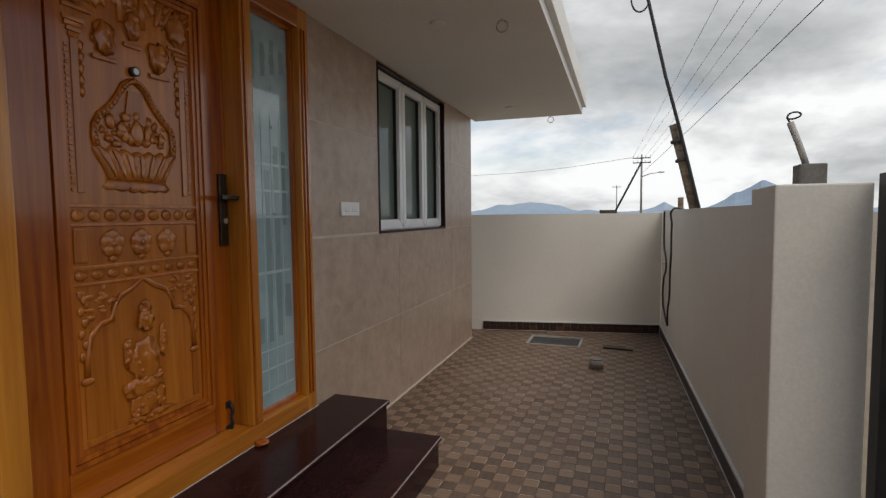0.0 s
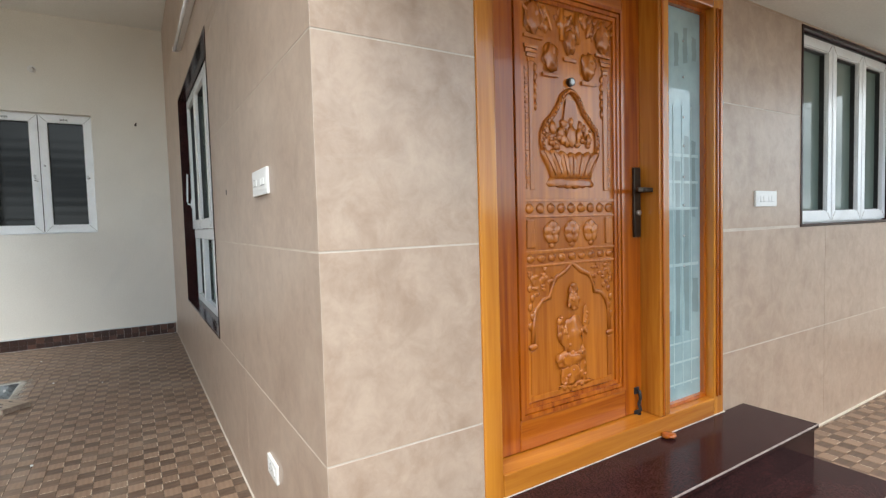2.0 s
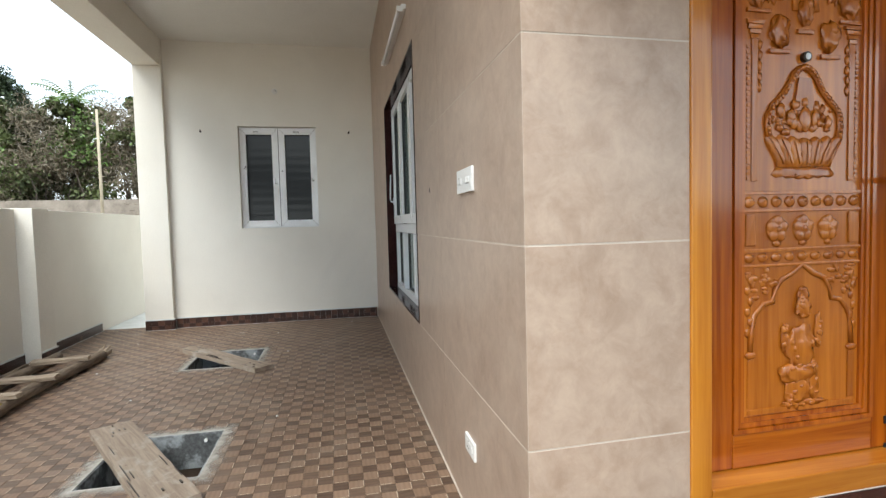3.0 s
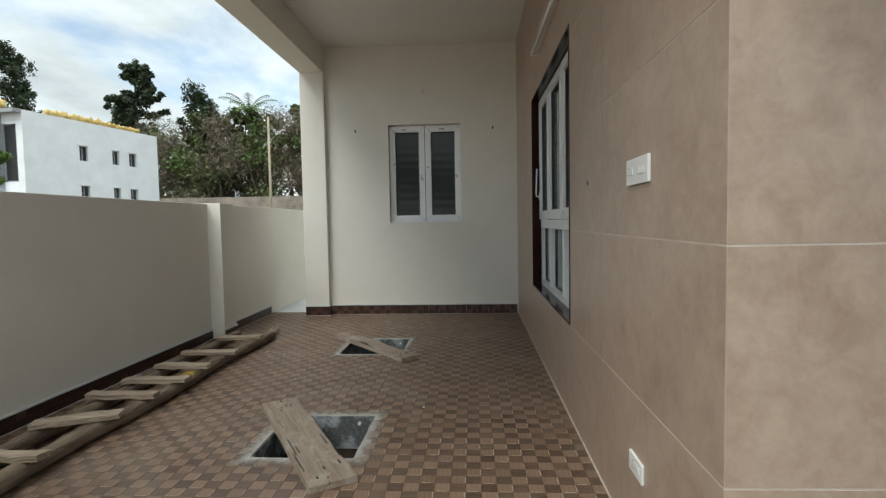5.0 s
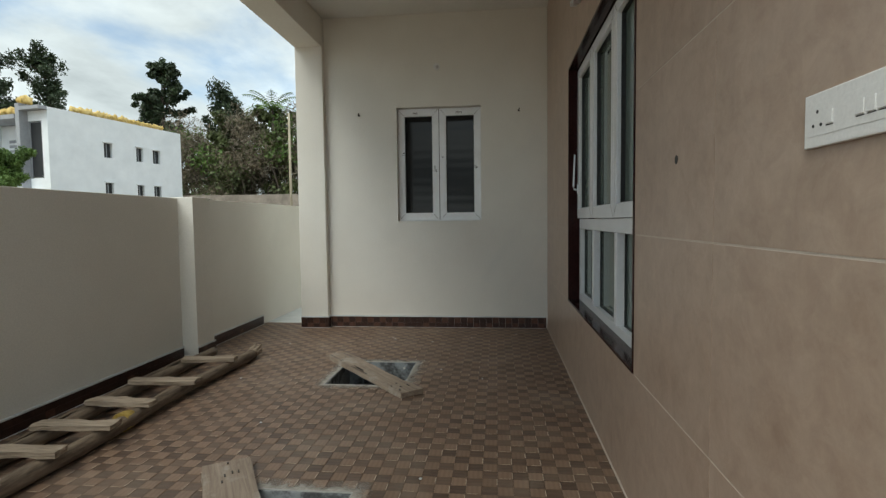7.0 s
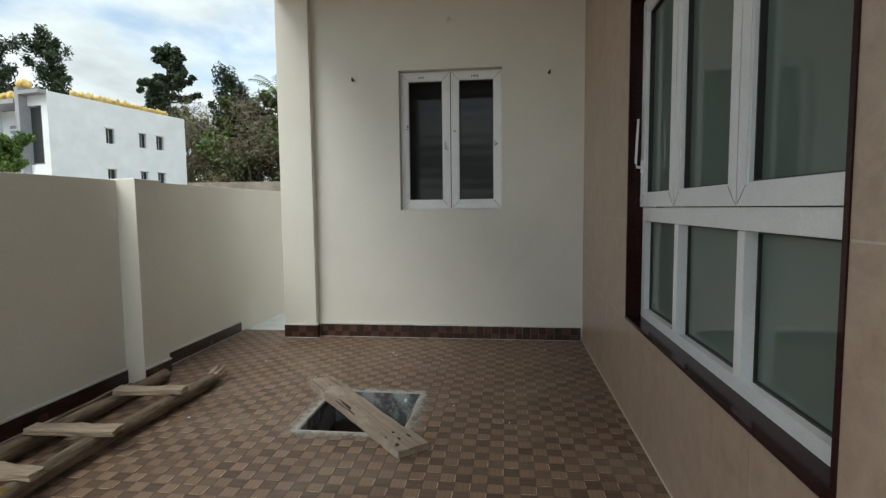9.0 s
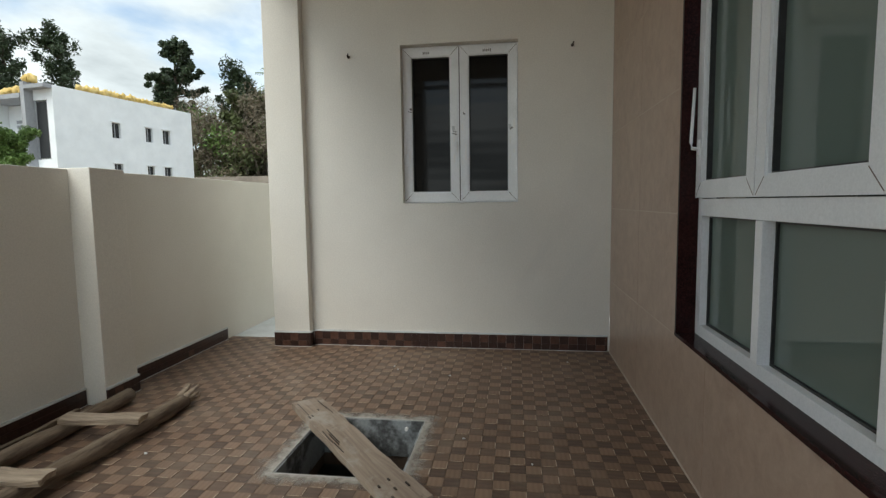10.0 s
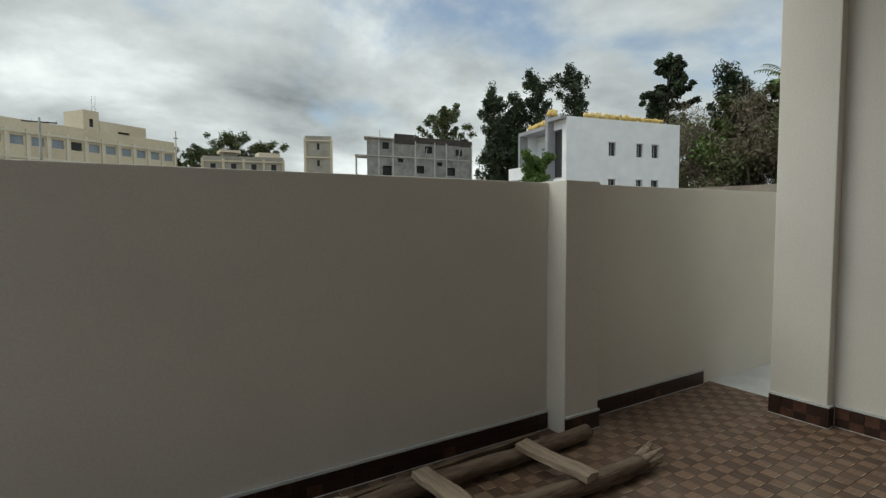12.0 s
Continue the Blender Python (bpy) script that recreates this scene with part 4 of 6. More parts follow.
    panel = part("carved_panel", bm, TEAK_PALE, leaf, "paler carved teak panel", F_D)
    D = -0.100
    def carve(name, bm):
        for v in bm.verts:
            if v.co.x > D + 0.0005:
                v.co.x = D + (v.co.x - D) * 0.56 + 0.0025 * noise.noise(v.co * 75)
                v.co.y += 0.003 * noise.noise(v.co * 60 + Vector((9, 0, 0)))
                v.co.z += 0.003 * noise.noise(v.co * 60 + Vector((0, 9, 0)))
        me_ob = part(name, bm, TEAK_PALE, leaf, "", F_D)
        return me_ob
    C = (P0 + P1) / 2
    # two rows of beads with ledges, three flowers between
    for zc, hh in ((1.315, 0.020), (1.125, 0.016)):
        bm = bmesh.new()
        box(bm, D, D + 0.012, P0, P1, zc + hh + 0.004, zc + hh + 0.016, 0.003); box(bm, D, D + 0.010, P0, P1, zc - hh - 0.016, zc - hh - 0.006, 0.003)
        carve("ledge", bm)
        for k in range(9):
            bm = bmesh.new()
            uc = P0 + (k + 0.5) * (P1 - P0) / 9
            blob(bm, (D + 0.002, uc, zc), (0.016, 0.022, hh), 2)
            blob(bm, (D + 0.012, uc + 0.002, zc + hh * 0.25), (0.008, 0.013, hh * 0.5), 1)
            carve("bead", bm)
    for k in (-1, 0, 1):
        bm = bmesh.new(); uc, zc = C + k * 0.108, 1.222
        blob(bm, (D, uc, zc), (0.018, 0.043, 0.045), 3)
        for q in range(5):
            an = q * math.pi * 0.4 + math.pi / 2
            blob(bm, (D + 0.007, uc + 0.025 * math.cos(an), zc + 0.027 * math.sin(an)), (0.011, 0.021, 0.021), 2)
        blob(bm, (D + 0.018, uc, zc), (0.008, 0.011, 0.011), 2)
        blob(bm, (D + 0.004, uc, zc - 0.05), (0.007, 0.02, 0.012), 1)
        carve("flower", bm)
    for s in (P0 + 0.03, P1 - 0.03):
        bm = bmesh.new(); box(bm, D, D + 0.012, s - 0.022, s + 0.022, 1.165, 1.275, 0.006); carve("side_block", bm)
    # lotus with petals under a beaded arch
    def dome(bm, outline, high, groove=0.0):
        """A low swelling over an outline of (u, z) points, highest along its middle."""
        n = len(outline)
        cu, cz = sum(p[0] for p in outline) / n, sum(p[1] for p in outline) / n
        rings = []
        for f, h in ((1.0, 0.0), (0.94, 0.55), (0.72, 0.85), (0.36, 1.0)):
            rings.append([bm.verts.new((D + high * h, cu + (p[0] - cu) * f, cz + (p[1] - cz) * f)) for p in outline])
        for ra, rb in zip(rings, rings[1:]):
            for k in range(n):
                bm.faces.new((ra[k], ra[(k + 1) % n], rb[(k + 1) % n], rb[k])).smooth = True
        bm.faces.new(rings[-1]).smooth = True
        bmesh.ops.recalc_face_normals(bm, faces=bm.faces)
        if groove:
            for v in rings[-1]:
                v.co.x -= groove
    zb = 1.385
    bm = bmesh.new()
    wave = [(C - 0.135 + 0.27 * k / 36, zb + 0.014 - 0.010 * abs(math.sin(k * math.pi / 6)) + 0.010 * abs(k / 18 - 1)) for k in range(37)]
    wave += [(C + 0.115 - 0.23 * k / 12, zb + 0.048) for k in range(13)]
    dome(bm, wave, 0.018)
    carve("lotus_base", bm)
    order = [-3, 3, -2, 2, -1, 1, 0]
    for k in order:
        a = k / 3
        lo, hi, w0, w1 = C + a * 0.090, C + a * 0.150, 0.022, 0.035 - 0.006 * abs(a)
        bz, tz = zb + 0.046, zb + 0.150 + 0.012 * abs(a)
        bm = bmesh.new()
        left, right = [], []
        for q in range(9):
            f = q / 8
            mid_u = lo + (hi - lo) * f ** 1.3
            half = (w0 + (w1 - w0) * f) * (1 - max(0, f - 0.75) ** 2 * 14)
            left.append((mid_u - half, bz + (tz - bz) * f)); right.append((mid_u + half, bz + (tz - bz) * f))
        dome(bm, left + right[::-1], 0.022 + 0.010 * (1 - abs(a)), 0.003)
        carve("petal", bm)
        bm = bmesh.new()
        tube(bm, [(D + 0.024 + 0.008 * (1 - abs(a)), lo, bz + 0.012), (D + 0.026 + 0.008 * (1 - abs(a)), (lo + hi) / 2, (bz + tz) / 2), (D + 0.022 + 0.008 * (1 - abs(a)), hi, tz - 0.016)], 0.0025, 6)
        carve("petal_rib", bm)
    bm = bmesh.new()
    pts = [(-0.146, 0.150), (-0.152, 0.185), (-0.150, 0.222), (-0.132, 0.252), (-0.104, 0.278), (-0.078, 0.306), (-0.058, 0.338), (-0.040, 0.366), (-0.020, 0.382), (0, 0.390)]
    pts = [(D + 0.008, C + a, zb + z) for a, z in pts]
    pts += [(p[0], 2 * C - p[1], p[2]) for p in pts[-2::-1]]
    tube(bm, pts, 0.012, 8); carve("arch", bm)
    for p, q in zip(pts, pts[1:]):
        for f in (0.3, 0.8):
            bm = bmesh.new(); blob(bm, (D + 0.020, p[1] + (q[1] - p[1]) * f, p[2] + (q[2] - p[2]) * f), (0.006, 0.009, 0.009), 1); carve("bead", bm)
    bm = bmesh.new()
    prism(bm, [(C - 0.045, zb + 0.24), (C + 0.045, zb + 0.24), (C + 0.026, zb + 0.352), (C - 0.026, zb + 0.352)], D, D + 0.012)
    carve("back_slab", bm)
    for k in range(13):
        bm = bmesh.new()
        a = random.uniform(-1, 1)
        blob(bm, (D + 0.008, C + a * 0.11, zb + random.uniform(0.165, 0.275 - 0.04 * abs(a))), (0.011, random.uniform(0.012, 0.022), random.uniform(0.012, 0.026)), 2, 0.5); carve("carved_lump", bm)
    bm = bmesh.new(); blob(bm, (D + 0.014, C, zb + 0.21), (0.012, 0.026, 0.045), 2); blob(bm, (D + 0.010, C, zb + 0.268), (0.012, 0.014, 0.018), 2); carve("carved_lump", bm)
    rr = random.Random(21)
    for k in range(46):
        uc, zc = rr.uniform(P0 + 0.02, P1 - 0.02), rr.uniform(2.0, Q1 - 0.01)
        bm = bmesh.new(); blob(bm, (D, uc, zc), (0.013, rr.uniform(0.008, 0.02), rr.uniform(0.01, 0.03)), 2, 0.6); carve("carved_leaf", bm)
    for k in range(26):
        s = -1 if k % 2 else 1
        bm = bmesh.new(); blob(bm, (D, C + s * rr.uniform(0.12, 0.235), rr.uniform(0.985, 1.09)), (0.009, rr.uniform(0.008, 0.018), rr.uniform(0.006, 0.014)), 2, 0.6); carve("carved_leaf", bm)
    for k in range(30):
        a = rr.uniform(-1, 1)
        bm = bmesh.new(); blob(bm, (D, C + 0.13 * a, zb + rr.uniform(0.16, 0.30 - 0.06 * abs(a))), (0.012, rr.uniform(0.006, 0.014), rr.uniform(0.006, 0.016)), 2, 0.6); carve("carved_lump", bm)
    # small pilasters with notched edges
    for s in (P0 + 0.045, P1 - 0.045):
        bm = bmesh.new(); box(bm, D, D + 0.007, s - 0.012, s + 0.012, 1.385, 1.86, 0.003); carve("pilaster", bm)
        for k in range(4):
            bm = bmesh.new(); box(bm, D, D + 0.010 + 0.002 * k, s - 0.016 - 0.006 * k, s + 0.016 + 0.006 * k, 1.86 + 0.016 * k, 1.874 + 0.016 * k, 0.002); carve("capital", bm)
        for k in range(26):
            bm = bmesh.new()
            z = 1.39 + k * 0.0175
            o = 0.024 if s > C else -0.024
            box(bm, D, D + 0.006, s + o - 0.006, s + o + 0.006, z, z + 0.010); carve("notch", bm)
        for k in range(5):
            bm = bmesh.new()
            o = -0.020 if s > C else 0.020
            blob(bm, (D + 0.004, s + o, 1.70 + k * 0.035), (0.009, 0.011, 0.018), 1, 0.3); carve("scroll", bm)
    # brackets and hanging lumps of the upper field
    for uc, zc, r in ((C - 0.105, 1.87, 0.05), (C + 0.105, 1.86, 0.05), (C, 1.94, 0.04), (C - 0.19, 2.0, 0.055), (C + 0.19, 1.98, 0.055)):
        bm = bmesh.new()
        blob(bm, (D + 0.010, uc, zc + 0.02), (0.020, r * 0.75, r * 1.1), 3, 0.5)
        blob(bm, (D + 0.014, uc + 0.01, zc + 0.045), (0.018, r * 0.4, r * 0.5), 2, 0.4)
        box(bm, D, D + 0.018, uc - r * 0.85, uc + r * 0.85, zc - 0.055, zc - 0.04, 0.004)
        carve("bracket", bm)
    for side in (-1, 1):
        for k in range(5):
            bm = bmesh.new()
            blob(bm, (D + 0.008, C + side * (0.10 + 0.025 * k), 2.03 + 0.012 * k * (1 if side > 0 else 1.6)), (0.012, 0.010, 0.045), 2)
            bm.transform(Matrix.Translation((0, C + side * (0.10 + 0.025 * k), 2.0)) @ pose(0, 0, 0, -side * (20 + 9 * k)) @ Matrix.Translation((0, -(C + side * (0.10 + 0.025 * k)), -2.0)))
            carve("feather", bm)
    for uc in (C - 0.04, C + 0.045):
        bm = bmesh.new(); tube(bm, [(D + 0.006, uc, 1.96), (D + 0.008, uc - 0.004, 2.03), (D + 0.006, uc + 0.002, 2.09)], 0.011, 8); carve("scroll", bm)
    # lower arch with plain seated mass
    bm = bmesh.new()
    arch = [(-0.215, 0.80), (-0.212, 0.87), (-0.195, 0.93), (-0.165, 0.965), (-0.125, 0.97), (-0.118, 1.01), (-0.09, 1.045), (-0.045, 1.065), (0, 1.095)]
    arch += [(-a, z) for a, z in arch[-2::-1]]
    tube(bm, [(D + 0.004, C + a, z) for a, z in arch], 0.010, 8); carve("arch", bm)
    for s in (-1, 1):
        bm = bmesh.new(); blob(bm, (D + 0.006, C + s * 0.215, 0.79), (0.014, 0.024, 0.014), 2); box(bm, D, D + 0.006, C + s * 0.215 - 0.014, C + s * 0.215 + 0.014, Q0 + 0.03, 0.775, 0.003); carve("pilaster", bm)
        for k in range(6):
            bm = bmesh.new(); blob(bm, (D + 0.002, C + s * (0.225 - 0.012 * (k % 2)), 0.87 + 0.036 * k), (0.010, 0.014, 0.019), 1, 0.3); carve("scroll", bm)
        for k in range(3):
            bm = bmesh.new(); blob(bm, (D + 0.002, C + s * (0.20 - 0.042 * k), 1.055 - 0.010 * k), (0.010, 0.020, 0.013), 1, 0.3); carve("scroll", bm)
    for spec in (((D + 0.010, C - 0.01, 0.80), (0.020, 0.060, 0.075)), ((D + 0.014, C, 0.945), (0.018, 0.030, 0.035)), ((D + 0.010, C, 0.99), (0.014, 0.024, 0.028)), ((D + 0.012, C - 0.02, 0.715), (0.022, 0.075, 0.035)), ((D + 0.008, C - 0.01, 0.65), (0.016, 0.06, 0.05)), ((D + 0.010, C + 0.045, 0.68), (0.014, 0.022, 0.075)), ((D + 0.008, C + 0.068, 0.86), (0.012, 0.014, 0.06)), ((D + 0.008, C - 0.075, 0.84), (0.012, 0.014, 0.05)), ((D + 0.008, C + 0.01, 0.606), (0.012, 0.09, 0.012))):
        bm = bmesh.new(); blob(bm, spec[0], (spec[1][0] * 0.7, spec[1][1], spec[1][2]), 3, 0.5); carve("carved_lump", bm)
        for q in range(6):      # folds and ornaments over the plain mass
            an, fr = rr.uniform(0, 6.28), rr.uniform(0.3, 1.0)
            bm = bmesh.new()
            blob(bm, (spec[0][0] + spec[1][0] * 0.5 * (1 - fr * 0.6), spec[0][1] + spec[1][1] * fr * math.cos(an), spec[0][2] + spec[1][2] * fr * math.sin(an)), (0.008, rr.uniform(0.006, 0.014), rr.uniform(0.006, 0.016)), 2, 0.6)
            carve("carved_fold", bm)
    bm = bmesh.new(); box(bm, D, D + 0.010, P0 + 0.02, P1 - 0.02, Q0 + 0.004, Q0 + 0.024, 0.004); carve("ledge", bm)
    # fittings
    bm = bmesh.new()
    tube(bm, [(D, C, 1.806), (D + 0.016, C, 1.806)], 0.017, 20)
    peep = part("peephole", bm, BRONZE, leaf, "round metal peephole", F_D)
    bm = bmesh.new(); tube(bm, [(D + 0.015, C, 1.806), (D + 0.018, C, 1.806)], 0.011, 16)
    part("lens", bm, STEEL, leaf, "bright peephole lens", F_D)
    h = 1.446
    bm = bmesh.new(); box(bm, -0.085, -0.073, h - 0.022, h + 0.022, 1.185, 1.485, 0.004)
    plate = part("handle_plate", bm, BRONZE, leaf, "dark bronze lock plate", F_D)
    bm = bmesh.new(); tube(bm, [(-0.073, h, 1.385), (-0.035, h, 1.385), (-0.030, h - 0.01, 1.385), (-0.030, h - 0.03, 1.385)], 0.010, 10)
    box(bm, -0.037, -0.023, h - 0.06, h + 0.075, 1.376, 1.396, 0.004)
    part("lever_handle", bm, BRONZE, leaf, "dark bronze lever", F_D)
    bm = bmesh.new(); tube(bm, [(-0.074, h, 1.29), (-0.062, h, 1.29)], 0.011, 14)
    part("lock_cylinder", bm, STEEL, leaf, "steel lock cylinder", F_D)
    bm = bmesh.new(); v = 1.440
    tube(bm, [(-0.083, v, 0.51), (-0.066, v, 0.508), (-0.062, v, 0.48), (-0.07, v, 0.45), (-0.062, v, 0.425), (-0.066, v, 0.405), (-0.083, v, 0.40)], 0.007, 8)
    box(bm, -0.085, -0.079, v - 0.016, v + 0.016, 0.493, 0.523, 0.003); box(bm, -0.085, -0.079, v - 0.016, v + 0.016, 0.39, 0.42, 0.003)
    part("door_stopper", bm, BLACK, leaf, "black metal door stop", F_D)
    return door


entrance_door()
bm = bmesh.new(); blob(bm, (0.035, 1.50, 0.332), (0.03, 0.035, 0.012), 2, 0.5)
tagged(part("wood_chip", bm, TEAK, None, "", F_D), "small teak wood chip on the granite step", "wood chip")

# ---- fittings on the walls ----
def switch_plate(name, xf, u0, u1, z0, z1, rockers, socket, label):
    sw = thing(name, label, "switch", xf @ Vector((0, (u0 + u1) / 2, z0)))
    bm = bmesh.new(); box(bm, 0.0, 0.011, u0, u1, z0, z1, 0.003)
    box(bm, 0.0108, 0.0118, u0 + 0.016, u1 - 0.016, z0 + 0.020, z1 - 0.020, 0.0004)
    part("plate", bm, PLASTIC, sw, "", xf)
    zc = (z0 + z1) / 2
    for u in rockers:
        bm = bmesh.new(); box(bm, 0.0117, 0.0142, u - 0.0090, u + 0.0090, zc - 0.012, zc + 0.012, 0.001)
        part("rocker", bm, PLASTIC, sw, "", xf)
        # black strip that paints the shadow below the rocker
        bm = bmesh.new(); box(bm, 0.0117, 0.0124, u - 0.0095, u + 0.0095, zc - 0.0148, zc - 0.0132)
        part("rocker_gap", bm, GASKET, sw, "thin black strip for the shadow under the rocker", xf)
    if socket is not None:
        for du, dz in ((0, 0.014), (-0.011, -0.010), (0.011, -0.010)):
            bm = bmesh.new(); tube(bm, [(0.0112, socket + du, zc + dz), (0.0124, socket + du, zc + dz)], 0.0032, 10)
            part("socket_hole", bm, GASKET, sw, "dark socket hole", xf)
    return sw


switch_plate("switch_board", F_S, -2.06, -1.815, 1.393, 1.49, (-1.985, -1.91, -1.885, -1.86), -2.02, "white switch board with socket on the tiled wall")
switch_plate("socket_box", F_S, -2.02, -1.872, 0.297, 0.370, (-1.905,), -1.965, "low white socket box on the tiled wall")
switch_plate("switch_board", F_D, 2.26, 2.47, 1.308, 1.387, (2.31, 2.34, 2.39, 2.42), None, "white switch plate beside the entrance")
bm = bmesh.new(); tube(bm, [(0.0003, -2.778, 1.458), (0.0012, -2.778, 1.458)], 0.015, 10)
tagged(part("drill_hole", bm, GASKET, None, "", F_S), "dark drilled hole in the wall tile", "hole")

# tube light over the wide window
tl = thing("tube_light", "white tube light batten above the wide window", "lamp", (-4.1, 0.54, 2.77))
bm = bmesh.new(); box(bm, 0.0, 0.035, -4.75, -3.50, 2.755, 2.79, 0.004); part("batten", bm, PLASTIC, tl, "", F_S)
bm = bmesh.new(); tube(bm, [(0.05, -4.73, 2.755), (0.05, -3.52, 2.755)], 0.013, 12); part("tube", bm, UPVC, tl, "unlit glass tube", F_S)
for u in (-4.74, -3.51):
    bm = bmesh.new(); box(bm, 0.02, 0.066, u - 0.012, u + 0.012, 2.738, 2.775, 0.003); part("end_cap", bm, PLASTIC, tl, "", F_S)

# bulb holder and hooks on the end wall
bh = thing("bulb_holder", "small white bulb holder on the end wall", "lamp holder", (-7.03, -0.703, 3.05))
bm = bmesh.new(); tube(bm, [(0.0, -0.703, 3.052), (0.012, -0.703, 3.052)], 0.038, 20); part("base_plate", bm, PLASTIC, bh, "", F_W)
bm = bmesh.new(); tube(bm, [(0.012, -0.703, 3.052), (0.05, -0.703, 3.042)], 0.021, 16, 0, 0.017); part("socket", bm, PLASTIC, bh, "", F_W)
for u, z in ((-1.635, 2.52), (0.237, 2.519)):
    bm = bmesh.new(); tube(bm, [(0.0, u, z), (0.03, u, z + 0.003), (0.04, u + 0.008, z + 0.018)], 0.006, 8)
    blob(bm, (0.004, u, z), (0.006, 0.013, 0.013), 2)
    tagged(part("wall_hook", bm, BRONZE, None, "", F_W), "small dark metal hook in the wall", "hook", "wall hooks")

# rings and lamp points under the canopy
for d, u in ((0.90, 2.40), (0.80, 5.16)):
    bm = bmesh.new()
    tube(bm, [(d + 0.03 * math.sin(a), u, TOPD - 0.035 - 0.03 * math.cos(a)) for a in [math.pi + k * 0.5 for k in range(13)]], 0.004, 6)
    tube(bm, [(d, u, TOPD + 0.003), (d, u, TOPD - 0.008)], 0.005, 6)
    tagged(part("ceiling_ring", bm, STEEL, None, "", F_D), "metal hanging ring under the canopy", "ring", "rings under the canopy")
for d, u in ((0.57, 2.33), (0.50, 4.55)):
    bm = bmesh.new(); tube(bm, [(d, u, TOPD + 0.002), (d, u, TOPD - 0.012)], 0.045, 20, 0, 0.04)
    tagged(part("ceiling_rose", bm, PLASTIC, None, "", F_D), "round cream lamp point under the canopy", "lamp point", "lamp points under the canopy")

# ---- loose things on the porch ----
def plank(p, q, width, thick, lab, z=0.0):
    """A worn board whose middle line runs from p to q."""
    p, q = Vector((*p, 0)), Vector((*q, 0))
    run = (q - p).length
    bm = bmesh.new()
    n = 14
    rows = []
    for k in range(n + 1):
        s = -run / 2 + run * k / n
        wl_, wr = (width / 2 + random.uniform(-0.006, 0.004) for _ in range(2))
        lift = 0.004 * math.sin(k * 0.5)
        rows.append([bm.verts.new(v) for v in ((s, -wl_, 0), (s, wr, 0), (s, wr - 0.003, thick + lift), (s, -wl_ + 0.003, thick + lift))])
    for a, b in zip(rows, rows[1:]):
        for i in range(4):
            bm.faces.new((a[i], b[i], b[(i + 1) % 4], a[(i + 1) % 4]))
    bm.faces.new(rows[0][::-1]); bm.faces.new(rows[-1])
    bmesh.ops.recalc_face_normals(bm, faces=bm.faces)
    for e in range(7):          # long splits along the grain near the edges
        s, u = random.uniform(-0.4, 0.4) * run, random.choice((-1, 1)) * random.uniform(0.25, 0.47) * width
        box(bm, s - random.uniform(0.03, 0.12), s + random.uniform(0.03, 0.12), u - 0.0016, u + 0.0016, thick + 0.0005, thick + 0.0062, 0, 1)
    for e in range(9):
        s = random.choice((-1, 1)) * (run / 2 - random.uniform(0.03, 0.3)); u = random.uniform(-0.4, 0.4) * width
        box(bm, s - random.uniform(0.004, 0.02), s + random.uniform(0.004, 0.02), u - 0.004, u + 0.004, thick + 0.001, thick + 0.006, 0, 1)
    m = (p + q) / 2
    an = math.degrees(math.atan2(q.y - p.y, q.x - p.x))
    me_ob = part("plank", bm, [PLANK, BRONZE])
    me_ob.matrix_basis = pose(m.x, m.y, z + 0.002, 0, 0, an)
    return tagged(me_ob, lab, "plank", "planks over the pits")


plank((-3.50, -1.43), (-2.38, -0.73), 0.24, 0.03, "worn cement-stained plank lying across a floor pit")
plank((-5.666, -1.535), (-4.64, -0.64), 0.19, 0.035, "worn brown plank lying across a floor pit")


